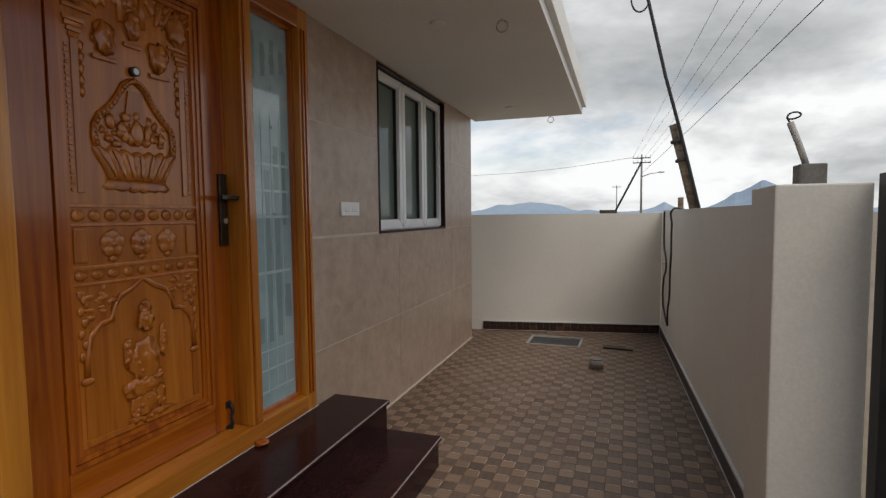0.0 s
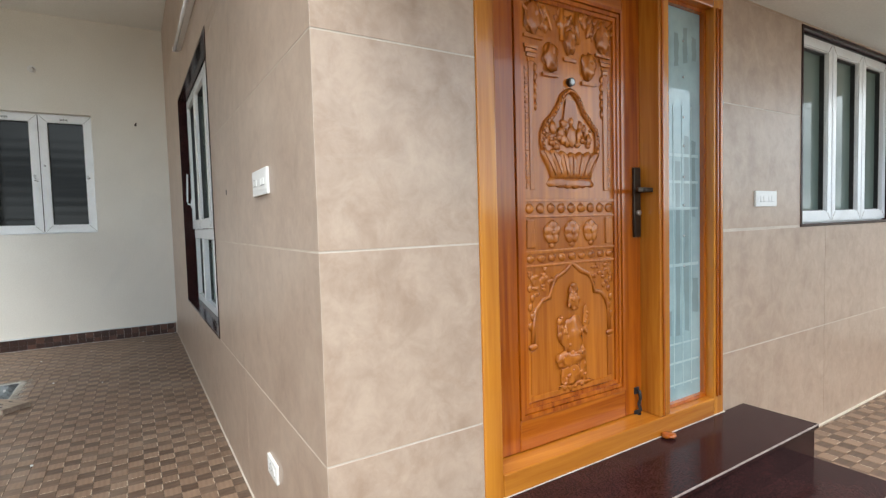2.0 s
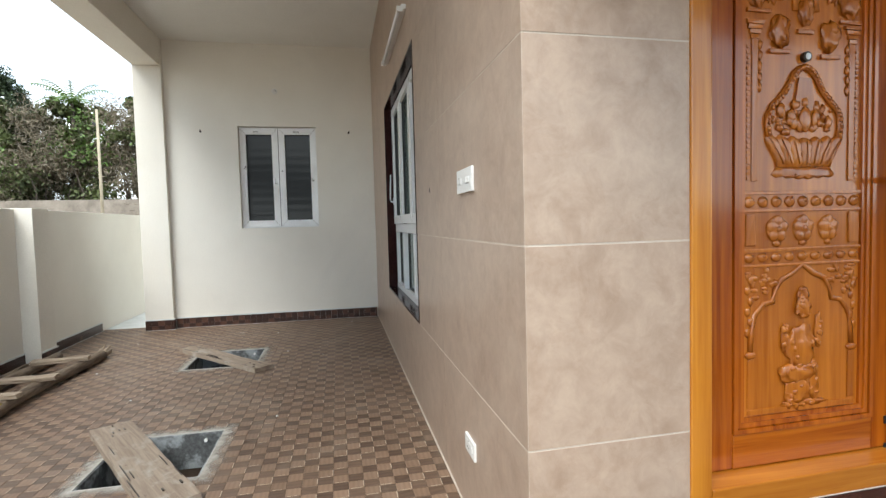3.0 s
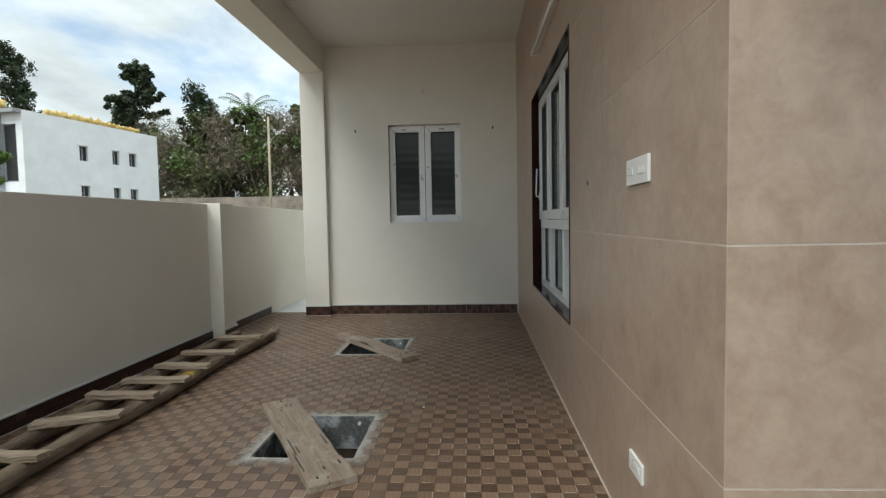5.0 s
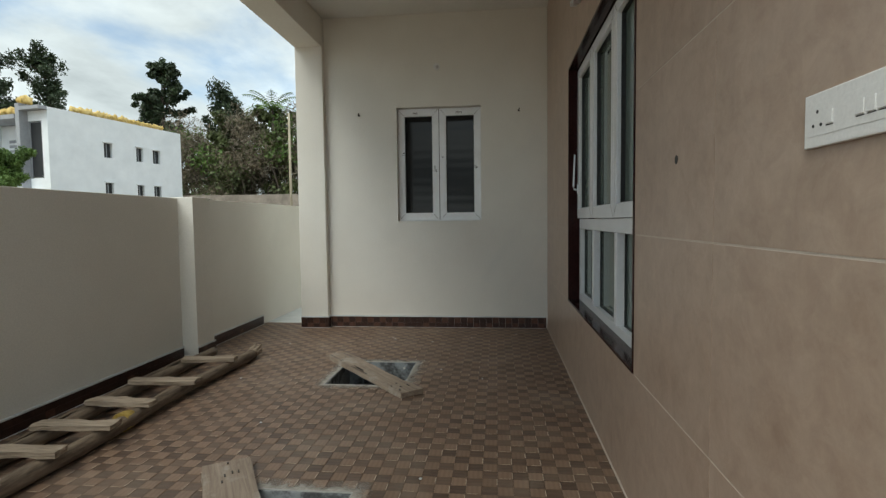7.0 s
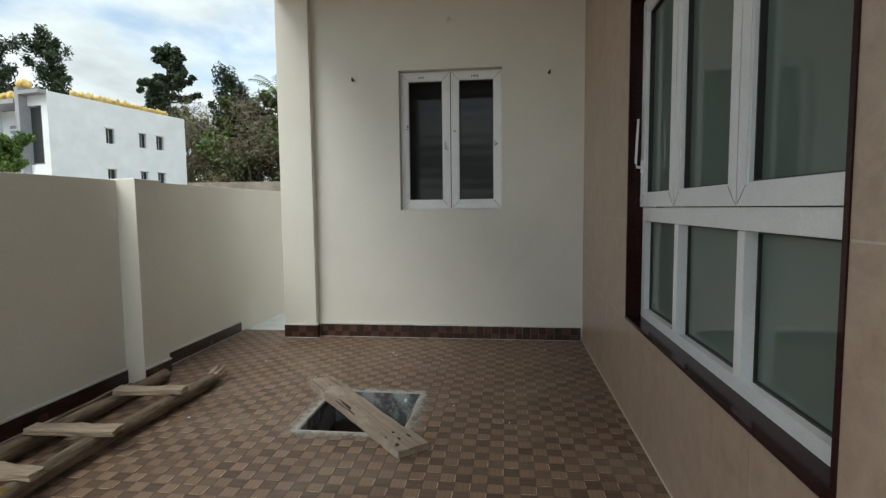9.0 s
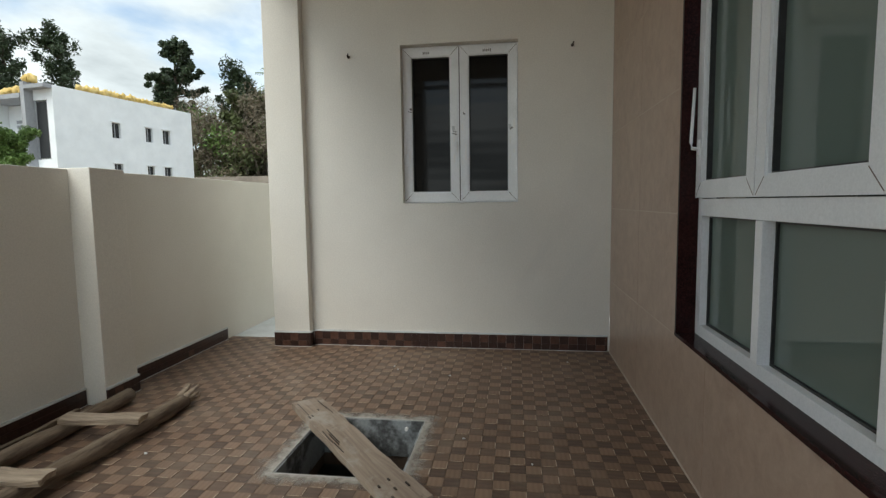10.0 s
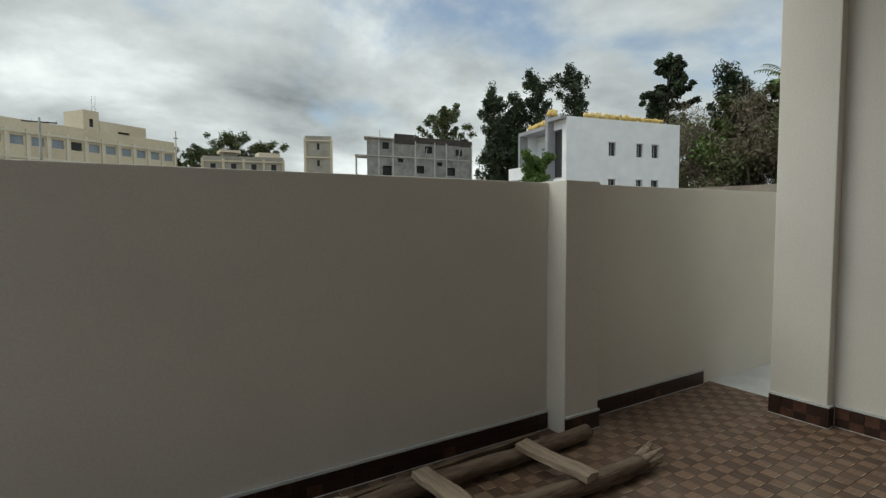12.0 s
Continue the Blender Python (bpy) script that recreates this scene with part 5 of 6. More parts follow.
def ladder():
    lad = thing("ladder", "rough wooden pole ladder lying beside the wall", "ladder", (-4.0, -2.5, 0))
    def rail(y0, y1, x0, x1, r):
        bm = bmesh.new()
        n = 40
        tube(bm, [(x0 + (x1 - x0) * k / n, y0 + (y1 - y0) * k / n + 0.012 * math.sin(k * 0.36 + x1), r + 0.004 + 0.006 * math.sin(k * 0.28)) for k in range(n + 1)], r, 14, 0.03, r * 0.85)
        for v in bm.verts:          # knots and flattened flanks
            v.co += Vector((0, noise.noise(v.co * 7), noise.noise(v.co * 7 + Vector((5, 0, 0))))) * 0.010 + Vector((0, 1, 1)) * 0.004 * noise.noise(Vector((v.co.x * 3, v.co.y * 40, v.co.z * 40)))
        part("rail", bm, POLE, lad, "round timber rail with bark", smooth=True)
    rail(-2.33, -2.30, -1.75, -5.55, 0.052)
    rail(-2.57, -2.72, -1.75, -5.60, 0.050)
    for k, x in enumerate((-5.08, -4.48, -4.05, -3.67, -3.34, -2.90, -2.42)):
        bm = bmesh.new()
        t = random.uniform(-0.03, 0.03)
        box(bm, -0.046 - 0.010 * (k % 2), 0.040, -0.225 - 0.03 * (k % 3 == 1), 0.215 + 0.025 * (k % 2), 0.0, 0.030)
        bmesh.ops.subdivide_edges(bm, edges=bm.edges[:], cuts=5, use_grid_fill=True)
        for v in bm.verts:
            v.co += Vector((noise.noise(v.co * 16 + Vector((k, 0, 0))) * 0.012, noise.noise(v.co * 16 + Vector((0, k, 0))) * 0.014, noise.noise(v.co * 11 + Vector((0, 0, k))) * 0.009))
        for v in bm.verts:
            v.co += Vector((random.uniform(-1, 1) * 0.0025, random.uniform(-1, 1) * 0.003, random.uniform(-1, 1) * 0.002))
        bm.transform(pose(x, -2.44, 0.108, 0, random.uniform(-3, 3), math.degrees(t) + (6, 4, 0, 4, 2, 24, 3)[k]))
        part("rung", bm, RUNG, lad, "sawn pale board nailed on the rails")
    for k in range(8):
        bm = bmesh.new(); a = k * 0.79
        tube(bm, [(-5.53, -2.30 + 0.025 * math.cos(a), 0.055 + 0.025 * math.sin(a)), (-5.63 - 0.03 * (k % 2), -2.30 + 0.055 * math.cos(a), 0.075 + 0.05 * math.sin(a))], 0.019, 6, 0.2, 0.007)
        part("splinter", bm, RUNG, lad, "split frayed end of the rail")
    bm = bmesh.new(); box(bm, -1.05, 1.05, -0.014, 0.014, 0.0, 0.05)
    bmesh.ops.subdivide_edges(bm, edges=[e for e in bm.edges if abs((e.verts[0].co - e.verts[1].co).x) > 1], cuts=24)
    for v in bm.verts:
        v.co += Vector((0, noise.noise(v.co * 5) * 0.012, noise.noise(v.co * 6) * 0.006))
    bm.transform(pose(-4.3, -2.80, 0.003, 0, 0, 3))
    tagged(part("timber_strip", bm, POLE), "thin rough timber strip lying behind the ladder", "timber strip")
    bm = bmesh.new(); tube(bm, [(-3.88, -2.32, 0.055), (-3.96, -2.32, 0.055)], 0.060, 12, 0.05)
    part("rope_tie", bm, surf("yellow_rope", (0.30, 0.20, 0.04), (0.42, 0.29, 0.07), 60, 0.8), lad, "yellow rope wound round the rail")
    return lad


ladder()

# ---- yard details ----
STAINED_FAR = surf("dark_shed_roof", (0.05, 0.045, 0.04), (0.09, 0.08, 0.07), 1.0, 0.9)
ch = thing("inspection_chamber", "square inspection chamber with a sunk dark lid", "manhole", ((CHAMBER[0] + CHAMBER[1]) / 2, (CHAMBER[2] + CHAMBER[3]) / 2, 0), "", "structure")
bm = bmesh.new()
x0, x1, y0, y1 = CHAMBER
for s in ((x0, x0 + 0.02, y0, y1), (x1 - 0.02, x1, y0, y1), (x0 + 0.02, x1 - 0.02, y0, y0 + 0.02), (x0 + 0.02, x1 - 0.02, y1 - 0.02, y1)):
    box(bm, *s, -0.3, 0.004)
part("rim", bm, CEMENT, ch, "grey cement rim")
bm = bmesh.new(); box(bm, x0 + 0.02, x1 - 0.02, y0 + 0.02, y1 - 0.02, -0.3, -0.012)
part("lid", bm, surf("slate_lid", (0.022, 0.023, 0.025), (0.055, 0.056, 0.06), 5, 0.5, 60, 0.3), ch, "dark slate-grey lid")
PALEGREY = surf("dusty_grey_plastic", (0.17, 0.145, 0.13), (0.27, 0.24, 0.22), 12, 0.7)
pb = thing("pipe_stub", "short capped grey pipe standing on the yard floor", "pipe", (-0.045, 4.76, 0))
bm = bmesh.new(); tube(bm, [(-0.045, 4.76, 0.0), (-0.045, 4.76, 0.075)], 0.058, 20); part("pipe_wall", bm, PALEGREY, pb)
bm = bmesh.new(); tube(bm, [(-0.045, 4.76, 0.0752), (-0.045, 4.76, 0.085)], 0.052, 20); part("cap", bm, PALEGREY, pb, "dusty grey cap")

bm = bmesh.new()
rr = random.Random(12)
outline = [(-0.02, 5.35), (0.06, 5.345), (0.15, 5.345), (0.245, 5.325), (0.25, 5.35), (0.16, 5.37), (0.14, 5.43), (0.05, 5.44), (-0.03, 5.43)]
lo = [bm.verts.new((x, y + 0.08, 0.0015)) for x, y in outline]
hi = [bm.verts.new((x, y + 0.08, 0.012 + rr.uniform(0, 0.006))) for x, y in outline]
bm.faces.new(hi)
for k in range(len(outline)):
    bm.faces.new((lo[k], lo[(k + 1) % 9], hi[(k + 1) % 9], hi[k]))
bmesh.ops.recalc_face_normals(bm, faces=bm.faces)
tagged(part("rubber_mat", bm, BLACK), "black ragged rubber scrap on the yard floor", "scrap")

# cable hanging on the yard wall
def cable(pts, r=0.009, name="cable", lab="dark cable hanging on the yard wall", cat="cable", seg=6, group=""):
    cu = bpy.data.curves.new(name, "CURVE"); cu.dimensions = "3D"; cu.bevel_depth, cu.bevel_resolution, cu.resolution_u = r, 2, 6
    sp = cu.splines.new("BEZIER"); sp.bezier_points.add(len(pts) - 1)
    for bp_, p in zip(sp.bezier_points, pts):
        bp_.co = p; bp_.handle_left_type = bp_.handle_right_type = "AUTO"
    cu.materials.append(WIRE)
    ob = new(name, cu)
    return tagged(ob, lab, cat, group)


X = 0.558
cable([(X + 0.10, 5.30, 1.335), (X + 0.01, 5.30, 1.34), (X, 5.29, 1.2), (X - 0.005, 5.25, 1.02), (X - 0.01, 5.18, 0.95), (X - 0.01, 5.26, 0.78), (X - 0.01, 5.30, 0.55), (X - 0.015, 5.4, 0.42), (X - 0.01, 5.5, 0.25)])
cable([(X - 0.03, 5.85, 1.325), (X - 0.03, 5.80, 1.0), (X - 0.02, 5.62, 0.80), (X - 0.03, 5.78, 0.66), (X - 0.035, 5.82, 0.48), (X - 0.02, 5.6, 0.3), (X - 0.012, 5.5, 0.26)])

bm = bmesh.new(); box(bm, 0.515, 0.548, 5.76, 5.84, 0.80, 0.825, 0.004)
tagged(part("cable_clip", bm, PLASTIC), "white plastic clip holding the cable", "clip")
bm = bmesh.new(); tube(bm, [(0.895, 8.4, -0.3), (0.885, 8.4, 1.53)], 0.045, 10, 0.05, 0.04)
tagged(part("stub_post", bm, POLE), "short wooden stub post beyond the yard wall", "post")
bm = bmesh.new(); box(bm, -2.95, -1.25, 59.0, 61.0, -0.3, 1.75, 0.02)
tagged(part("far_shed", bm, STAINED_FAR), "low dark shed beside the strut of the pole", "shed")
# gate, pipe with wire, leaning pole
gate = thing("gate", "black painted metal gate beside the pillar", "gate", (0.90, 0.4, -0.2))
bm = bmesh.new(); box(bm, 0.872, 0.93, 2.04, 2.105, -0.28, 1.41, 0.004); part("gate_post", bm, BLACK, gate)
bm = bmesh.new(); box(bm, 0.89, 0.94, -1.38, -1.33, -0.28, 1.40, 0.004); part("gate_post", bm, BLACK, gate)
for z in (-0.2, 0.15, 0.75, 1.33):
    bm = bmesh.new(); box(bm, 0.90, 0.93, -1.329, 2.079, z, z + 0.04, 0.003); part("gate_rail", bm, BLACK, gate)
for k in range(28):
    bm = bmesh.new(); y = -1.27 + k * 0.12
    box(bm, 0.931, 0.945, y - 0.008, y + 0.008, -0.2, 1.36); part("gate_bar", bm, BLACK, gate)
bm = bmesh.new(); box(bm, 0.97, 6.0, -6.0, 6.8, -0.301, -0.29)
structure("road", bm, GROUND, "earth lane outside the gate", "road")

DARKCEMENT = surf("dark_grey_cement", (0.10, 0.092, 0.085), (0.19, 0.178, 0.165), 18, 0.9, 80, 0.4)
px = thing("conduit_pipe", "grey conduit pipe with a wire loop on the pillar", "pipe", (0.743, 2.36, 1.37))
bm = bmesh.new(); box(bm, 0.735, 0.815, 2.32, 2.40, 1.384, 1.462, 0.006); part("mortar_block", bm, DARKCEMENT, px, "rough dark cement block")
bm = bmesh.new(); tube(bm, [(0.766, 2.36, 1.455), (0.742, 2.36, 1.53), (0.714, 2.36, 1.606)], 0.0105, 10); part("pipe", bm, CEMENT, px)
bm = bmesh.new(); tube(bm, [(0.716, 2.36, 1.60), (0.708, 2.36, 1.615)] + [(0.725 + 0.020 * math.cos(a), 2.36 + 0.004 * math.sin(2 * a), 1.628 + 0.011 * math.sin(a) + 0.003 * math.cos(a)) for a in [3.6 - 0.42 * k for k in range(17)]], 0.0032, 6); part("wire_loop", bm, WIRE, px, "thin dark wire loop")

lp = thing("leaning_post", "leaning wooden post with a tied service cable", "post", (1.35, 7.8, -0.3))
bm = bmesh.new(); tube(bm, [(1.38, 7.8, -0.3), (1.16, 7.8, 0.7), (0.98, 7.8, 1.45), (0.73, 7.8, 2.47)], 0.085, 10, 0.06, 0.055); part("post", bm, POLE, lp, "", smooth=True)
bm = bmesh.new(); tube(bm, [(1.16, 7.72, 0.9), (1.04, 7.72, 1.4), (0.80, 7.72, 2.4), (0.62, 7.74, 3.1), (0.40, 7.78, 4.1), (0.33, 7.78, 4.4)], 0.022, 8); part("service_pipe", bm, BLACK, lp, "dark thin service pipe")
bm = bmesh.new(); tube(bm, [(0.30 + 0.115 * math.cos(a), 7.77, 4.16 + 0.19 * math.sin(a)) for a in [-0.2 - 0.3 * k for k in range(14)]], 0.012, 6); part("wire_loop", bm, WIRE, lp, "drooping loop of service wire")
for z in (2.0, 2.25):
    bm = bmesh.new(); f = (2.47 - z) / 1.02
    tube(bm, [(0.73 + 0.25 * f, 7.8, z - 0.02), (0.73 + 0.25 * f - 0.006, 7.8, z + 0.02)], 0.085, 10); part("wire_tie", bm, WIRE, lp)

# small white chips of plaster left on the floor
rr = random.Random(77)
for k in range(16):
    x, y = (rr.uniform(-6.8, -3.4), rr.uniform(-2.4, 0.3)) if k < 11 else (rr.uniform(-1.0, 0.6), rr.uniform(1.8, 4.6))
    if HOLE1[0] - 0.1 < x < HOLE1[1] + 0.1 and HOLE1[2] - 0.1 < y < HOLE1[3] + 0.1 or HOLE2[0] - 0.1 < x < HOLE2[1] + 0.1 and HOLE2[2] - 0.1 < y < HOLE2[3] + 0.1:
        continue
    bm = bmesh.new(); blob(bm, (x, y, 0.003), (rr.uniform(0.005, 0.012), rr.uniform(0.005, 0.01), 0.005), 1, 0.6)
    tagged(part("plaster_chip", bm, LIME), "tiny white plaster chip on the floor", "chip", "plaster chips")

# ---- beyond the walls ----
WHITEHOUSE = surf("white_house_paint", (0.82, 0.845, 0.865), (0.87, 0.89, 0.905), 0.4, 0.8, 0.9, 0.01, dirt=(0.77, 0.79, 0.81))
GREYPAINT = surf("grey_trim_paint", (0.30, 0.31, 0.33), (0.40, 0.41, 0.43), 0.6, 0.8, 6, 0.1)
CREAMHOUSE = surf("cream_house_paint", (0.58, 0.50, 0.36), (0.70, 0.62, 0.47), 0.15, 0.85, 3, 0.1, dirt=(0.42, 0.37, 0.28))
RAWBLOCK = surf("raw_cement_blocks", (0.20, 0.20, 0.19), (0.40, 0.385, 0.36), 0.7, 0.95, 3, 0.3, dirt=(0.11, 0.10, 0.09))
RUBBLE = surf("rubble_stone", (0.20, 0.17, 0.14), (0.36, 0.31, 0.26), 0.9, 0.95, 3, 0.6)
BEIGEPOLE = surf("tan_pole_paint", (0.34, 0.29, 0.21), (0.46, 0.40, 0.30), 2, 0.8)
# near-black; sheets of it in far windows and openings stand for unlit insides
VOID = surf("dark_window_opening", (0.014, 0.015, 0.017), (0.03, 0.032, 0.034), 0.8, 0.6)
YELLOW = surf("yellow_ornament", (0.58, 0.38, 0.08), (0.80, 0.62, 0.26), 1.5, 0.6)
BARK = surf("tree_bark", (0.05, 0.038, 0.028), (0.11, 0.085, 0.065), 1.5, 0.95, 8, 0.5)
# the haze of distance is put into this blue base colour
HILL = surf("haze_tinted_hill", (0.27, 0.35, 0.45), (0.33, 0.41, 0.50), 0.004, 1.0, 0.03, 0.1)


def leafy(name, c1, c2):
    m, t, b = material(name)
    g = t.nodes.new("ShaderNodeNewGeometry")
    col = ramp2(t, g.outputs["Random Per Island"], 0.0, 1.0, c1, c2)
    col = blend(t, 0.5, col, ramp2(t, noise_fac(t, place_vec(t), 0.45, 4), 0.35, 0.65, tuple(x * 0.6 for x in c1), c2))
    t.links.new(col, b.inputs["Base Color"])
    b.inputs["Roughness"].default_value = 0.6
    return m


LEAF_DARK = leafy("dark_pine_foliage", (0.016, 0.030, 0.013), (0.055, 0.085, 0.034))
LEAF_MID = leafy("green_foliage", (0.045, 0.062, 0.018), (0.13, 0.155, 0.05))
LEAF_DRY = leafy("dry_brown_twigs", (0.10, 0.080, 0.052), (0.25, 0.205, 0.14))
LEAF_BRIGHT = leafy("fresh_green_foliage", (0.06, 0.12, 0.02), (0.15, 0.24, 0.05))


def leaves(name, centres, per, size, mat, parent, seed, label="", flat=0.7):
    """A crown of many small leaf clumps round a set of (centre, radius)."""
    rng = np.random.default_rng(seed)
    c = np.repeat(np.array([q[0] for q in centres], float), per, axis=0)
    r = np.repeat(np.array([q[1] for q in centres], float), per, axis=0)
    n = len(c)
    p = rng.normal(size=(n, 3)); p /= np.linalg.norm(p, axis=1)[:, None]
    p = c + p * (rng.uniform(0.10, 1.25, n) ** 0.75)[:, None] * r
    a = rng.normal(size=(n, 3)); a /= np.linalg.norm(a, axis=1)[:, None]
    b = np.cross(a, rng.normal(size=(n, 3))); b /= np.linalg.norm(b, axis=1)[:, None]
    s = (size * rng.uniform(0.5, 1.3, n))[:, None]
    v = np.stack([p - a * s, p + b * s * flat * 0.6, p + a * s, p - b * s * flat * 0.6], 1).reshape(-1, 3)
    o = np.array(origin_of(parent)) if parent is not None else np.zeros(3)
    me = bpy.data.meshes.new(name)
    me.from_pydata((v - o).tolist(), [], np.arange(4 * n).reshape(-1, 4).tolist())
    me.materials.append(mat)
    ob = new(name, me)
    ob.parent = parent
    if label:
        tagged(ob, label)
    return ob


def tree(x, y, h, crown_w, kind, seed, lean=0.0):
    """A stem with rising limbs, each of which carries a few ragged clumps; gaps stay open between the limbs."""
    rng = random.Random(seed)
    mat, lab = {"pine": (LEAF_DARK, "tall dark feathery tree behind the houses"), "green": (LEAF_MID, "green leafy tree beyond the wall"), "round": (LEAF_DARK, "tall dark tree with a clumped crown on a bare trunk"), "shrub": (LEAF_BRIGHT, "small fresh green tree by the white house")}[kind]
    tr = thing("tree", lab, "tree", (x, y, -0.3), "trees beyond the wall")
    bm = bmesh.new()
    top = Vector((x + lean * h, y + lean * 0.3 * h, h * 0.96))
    base = Vector((x, y, -0.3))
    mids = [base.lerp(top, f) + Vector((rng.uniform(-1, 1), rng.uniform(-1, 1), 0)) * 0.02 * h for f in (0.3, 0.6, 0.8)]
    tube(bm, [base, *mids, top], 0.016 * h, 8, 0.05, 0.003 * h)
    low, limbs = {"pine": (0.22, 30), "green": (0.30, 26), "round": (0.46, 34), "shrub": (0.25, 24)}[kind]
    cents = []
    for k in range(limbs):
        f = low + (1 - low) * (k + rng.random()) / limbs
        g = (f - low) / (1 - low)
        wide = {"pine": 0.42 + 0.75 * (1 - g) ** 0.8, "green": 1.1 * math.sin(math.pi * (0.16 + 0.76 * g)), "round": 1.15 * math.sin(math.pi * (0.22 + 0.66 * g)), "shrub": 1.0}[kind]
        a = k * 2.4 + rng.uniform(-0.5, 0.5)
        reach = crown_w * wide * rng.uniform(0.45, 1.0)
        rise = reach * (rng.uniform(0.35, 1.0) if kind != "round" else rng.uniform(-0.3, 1.1))
        c = base.lerp(top, f)
        e = c + Vector((math.cos(a) * reach, math.sin(a) * reach, rise))
        mid_p = c.lerp(e, 0.5) + Vector((0, 0, -0.08 * reach))
        tube(bm, [c, mid_p, e], 0.0045 * h, 5, 0.05, 0.0012 * h)
        for q in range(4):
            w = (0.35, 0.6, 0.82, 1.02)[q]
            pnt = c.lerp(e, w) + Vector([rng.uniform(-1, 1) for _ in range(3)]) * 0.10 * crown_w
            rad = crown_w * rng.uniform(0.12, 0.22) * (1.15 - 0.35 * w) * (1.7 if kind == "shrub" else 1.0)
            cents.append((tuple(pnt), (rad, rad, rad * (rng.uniform(1.0, 1.9) if kind == "pine" else rng.uniform(0.6, 1.0)))))
    cents.append((tuple(top), (crown_w * 0.13, crown_w * 0.13, crown_w * 0.3)))
    part("trunk", bm, BARK, tr, "", smooth=True)
    per, size = {"pine": (110, 0.25), "green": (130, 0.25), "round": (120, 0.24), "shrub": (330, 0.09)}[kind]
    leaves("crown", cents, per, size, mat, tr, seed, "", 0.6 if kind == "pine" else 0.95)
    return tr


for k, (x, y, h, w, kd, ln) in enumerate((
        (-65.1, -43.3, 23.0, 3.1, "round", 0.0), (-66.0, -34.9, 18.2, 4.2, "pine", 0.02), (-52.2, -64.0, 20.5, 3.7, "pine", 0.01), (-55.0, -62.0, 19.6, 3.9, "pine", 0.0),
        (-57.2, -60.0, 22.6, 4.1, "pine", 0.0), (-61.2, -56.2, 23.2, 4.2, "pine", 0.03), (-62.6, -95.0, 24.6, 6.2, "green", 0.0), (-53.5, -62.5, 14.0, 4.8, "pine", 0.0), (-58.5, -58.5, 15.0, 4.8, "pine", 0.0),
        (-61.0, -26.5, 14.3, 4.5, "green", 0.0), (-60.0, -19.0, 14.5, 4.5, "green", 0.0), (-59.5, -31.0, 13.2, 4.2, "green", 0.0), (-62.0, -14.0, 15.0, 4.5, "green", 0.0),
        (-26.8, -138.7, 22.0, 8.0, "green", 0.0), (-34.0, -139.0, 20.5, 7.0, "green", 0.0), (-19.5, -136.0, 18.0, 6.0, "green", 0.0), (-13.5, -128.0, 14.5, 4.0, "green", 0.0), (-70.0, -48.5, 19.0, 3.6, "pine", 0.0), (-63.5, -40.0, 12.5, 3.4, "green", 0.0))):
    tree(x, y, h, w, kd, 100 + k, ln)
tree(-29.0, -29.2, 5.6, 1.35, "shrub", 55)

# scrub woods behind the rubble wall
woods = thing("woodland_scrub", "dense dry brown and green scrub behind the stone wall", "scrub", (-58, -25, -0.3), "", "stuff")
rng0 = random.Random(8)
c1, c2, c3 = [], [], []
for k in range(150):
    f = rng0.random()
    x, y = -58.0 + rng0.uniform(-3, 3), -38 + 31 * f
    z = rng0.uniform(2.0, 12.3 + 1.2 * math.sin(y * 0.8))
    (c1 if z < 6.5 and rng0.random() < 0.45 else c2 if rng0.random() < 0.85 else c3).append(((x, y, z), (2.2, 2.2, 1.7)))
leaves("green_scrub", c1, 420, 0.2, LEAF_MID, woods, 5, "green undergrowth", 1.0)
leaves("dry_scrub", c2, 520, 0.27, LEAF_DRY, woods, 6, "dry brown twigs", 0.25)
leaves("fresh_scrub", c3, 380, 0.17, LEAF_BRIGHT, woods, 7, "fresh green bushes", 1.0)
bm = bmesh.new()
for k in range(26):
    x, y = -58 + rng0.uniform(-2, 2), -36 + 28 * k / 26
    tube(bm, [(x, y, -0.3), (x + rng0.uniform(-1, 1), y + rng0.uniform(-1, 1), 5), (x + rng0.uniform(-2, 2), y + rng0.uniform(-2, 2), 10)], 0.16, 5, 0.1, 0.03)
part("stems", bm, BARK, woods, "thin dark stems")

# palm
pm = thing("palm_tree", "palm tree with drooping green fronds among the scrub", "tree", (-59.0, -25.7, -0.3))
bm = bmesh.new(); tube(bm, [(-59.0, -25.7, -0.3), (-58.9, -25.7, 7), (-59.0, -25.8, 14.5)], 0.25, 8, 0.05, 0.16); part("trunk", bm, BARK, pm)
for k in range(16):
    a, up = k * 0.393, 1.3 if k % 2 else 0.5
    bm = bmesh.new()
    dirv = Vector((math.cos(a), math.sin(a), 0)); side = Vector((-math.sin(a), math.cos(a), 0))
    line = [Vector((-59.0, -25.8, 14.4)) + dirv * (3.2 * f) + Vector((0, 0, (up * 2.6 + 0.4) * f - 2.3 * f * f)) for f in [q / 7 for q in range(8)]]
    for q in range(1, 8):
        for s in (-1, 1):
            wd = 0.75 * math.sin(math.pi * (q / 8.2)) + 0.1
            for h in (0.0, 0.5):
                p = line[q - 1].lerp(line[q], h)
                r = line[q - 1].lerp(line[q], h + 0.3)
                tip = p + side * s * wd + dirv * 0.25 - Vector((0, 0, 0.25))
                bm.faces.new([bm.verts.new(v) for v in (p, r, tip)])
    tube(bm, line, 0.03, 4)
    part("frond", bm, LEAF_BRIGHT, pm)

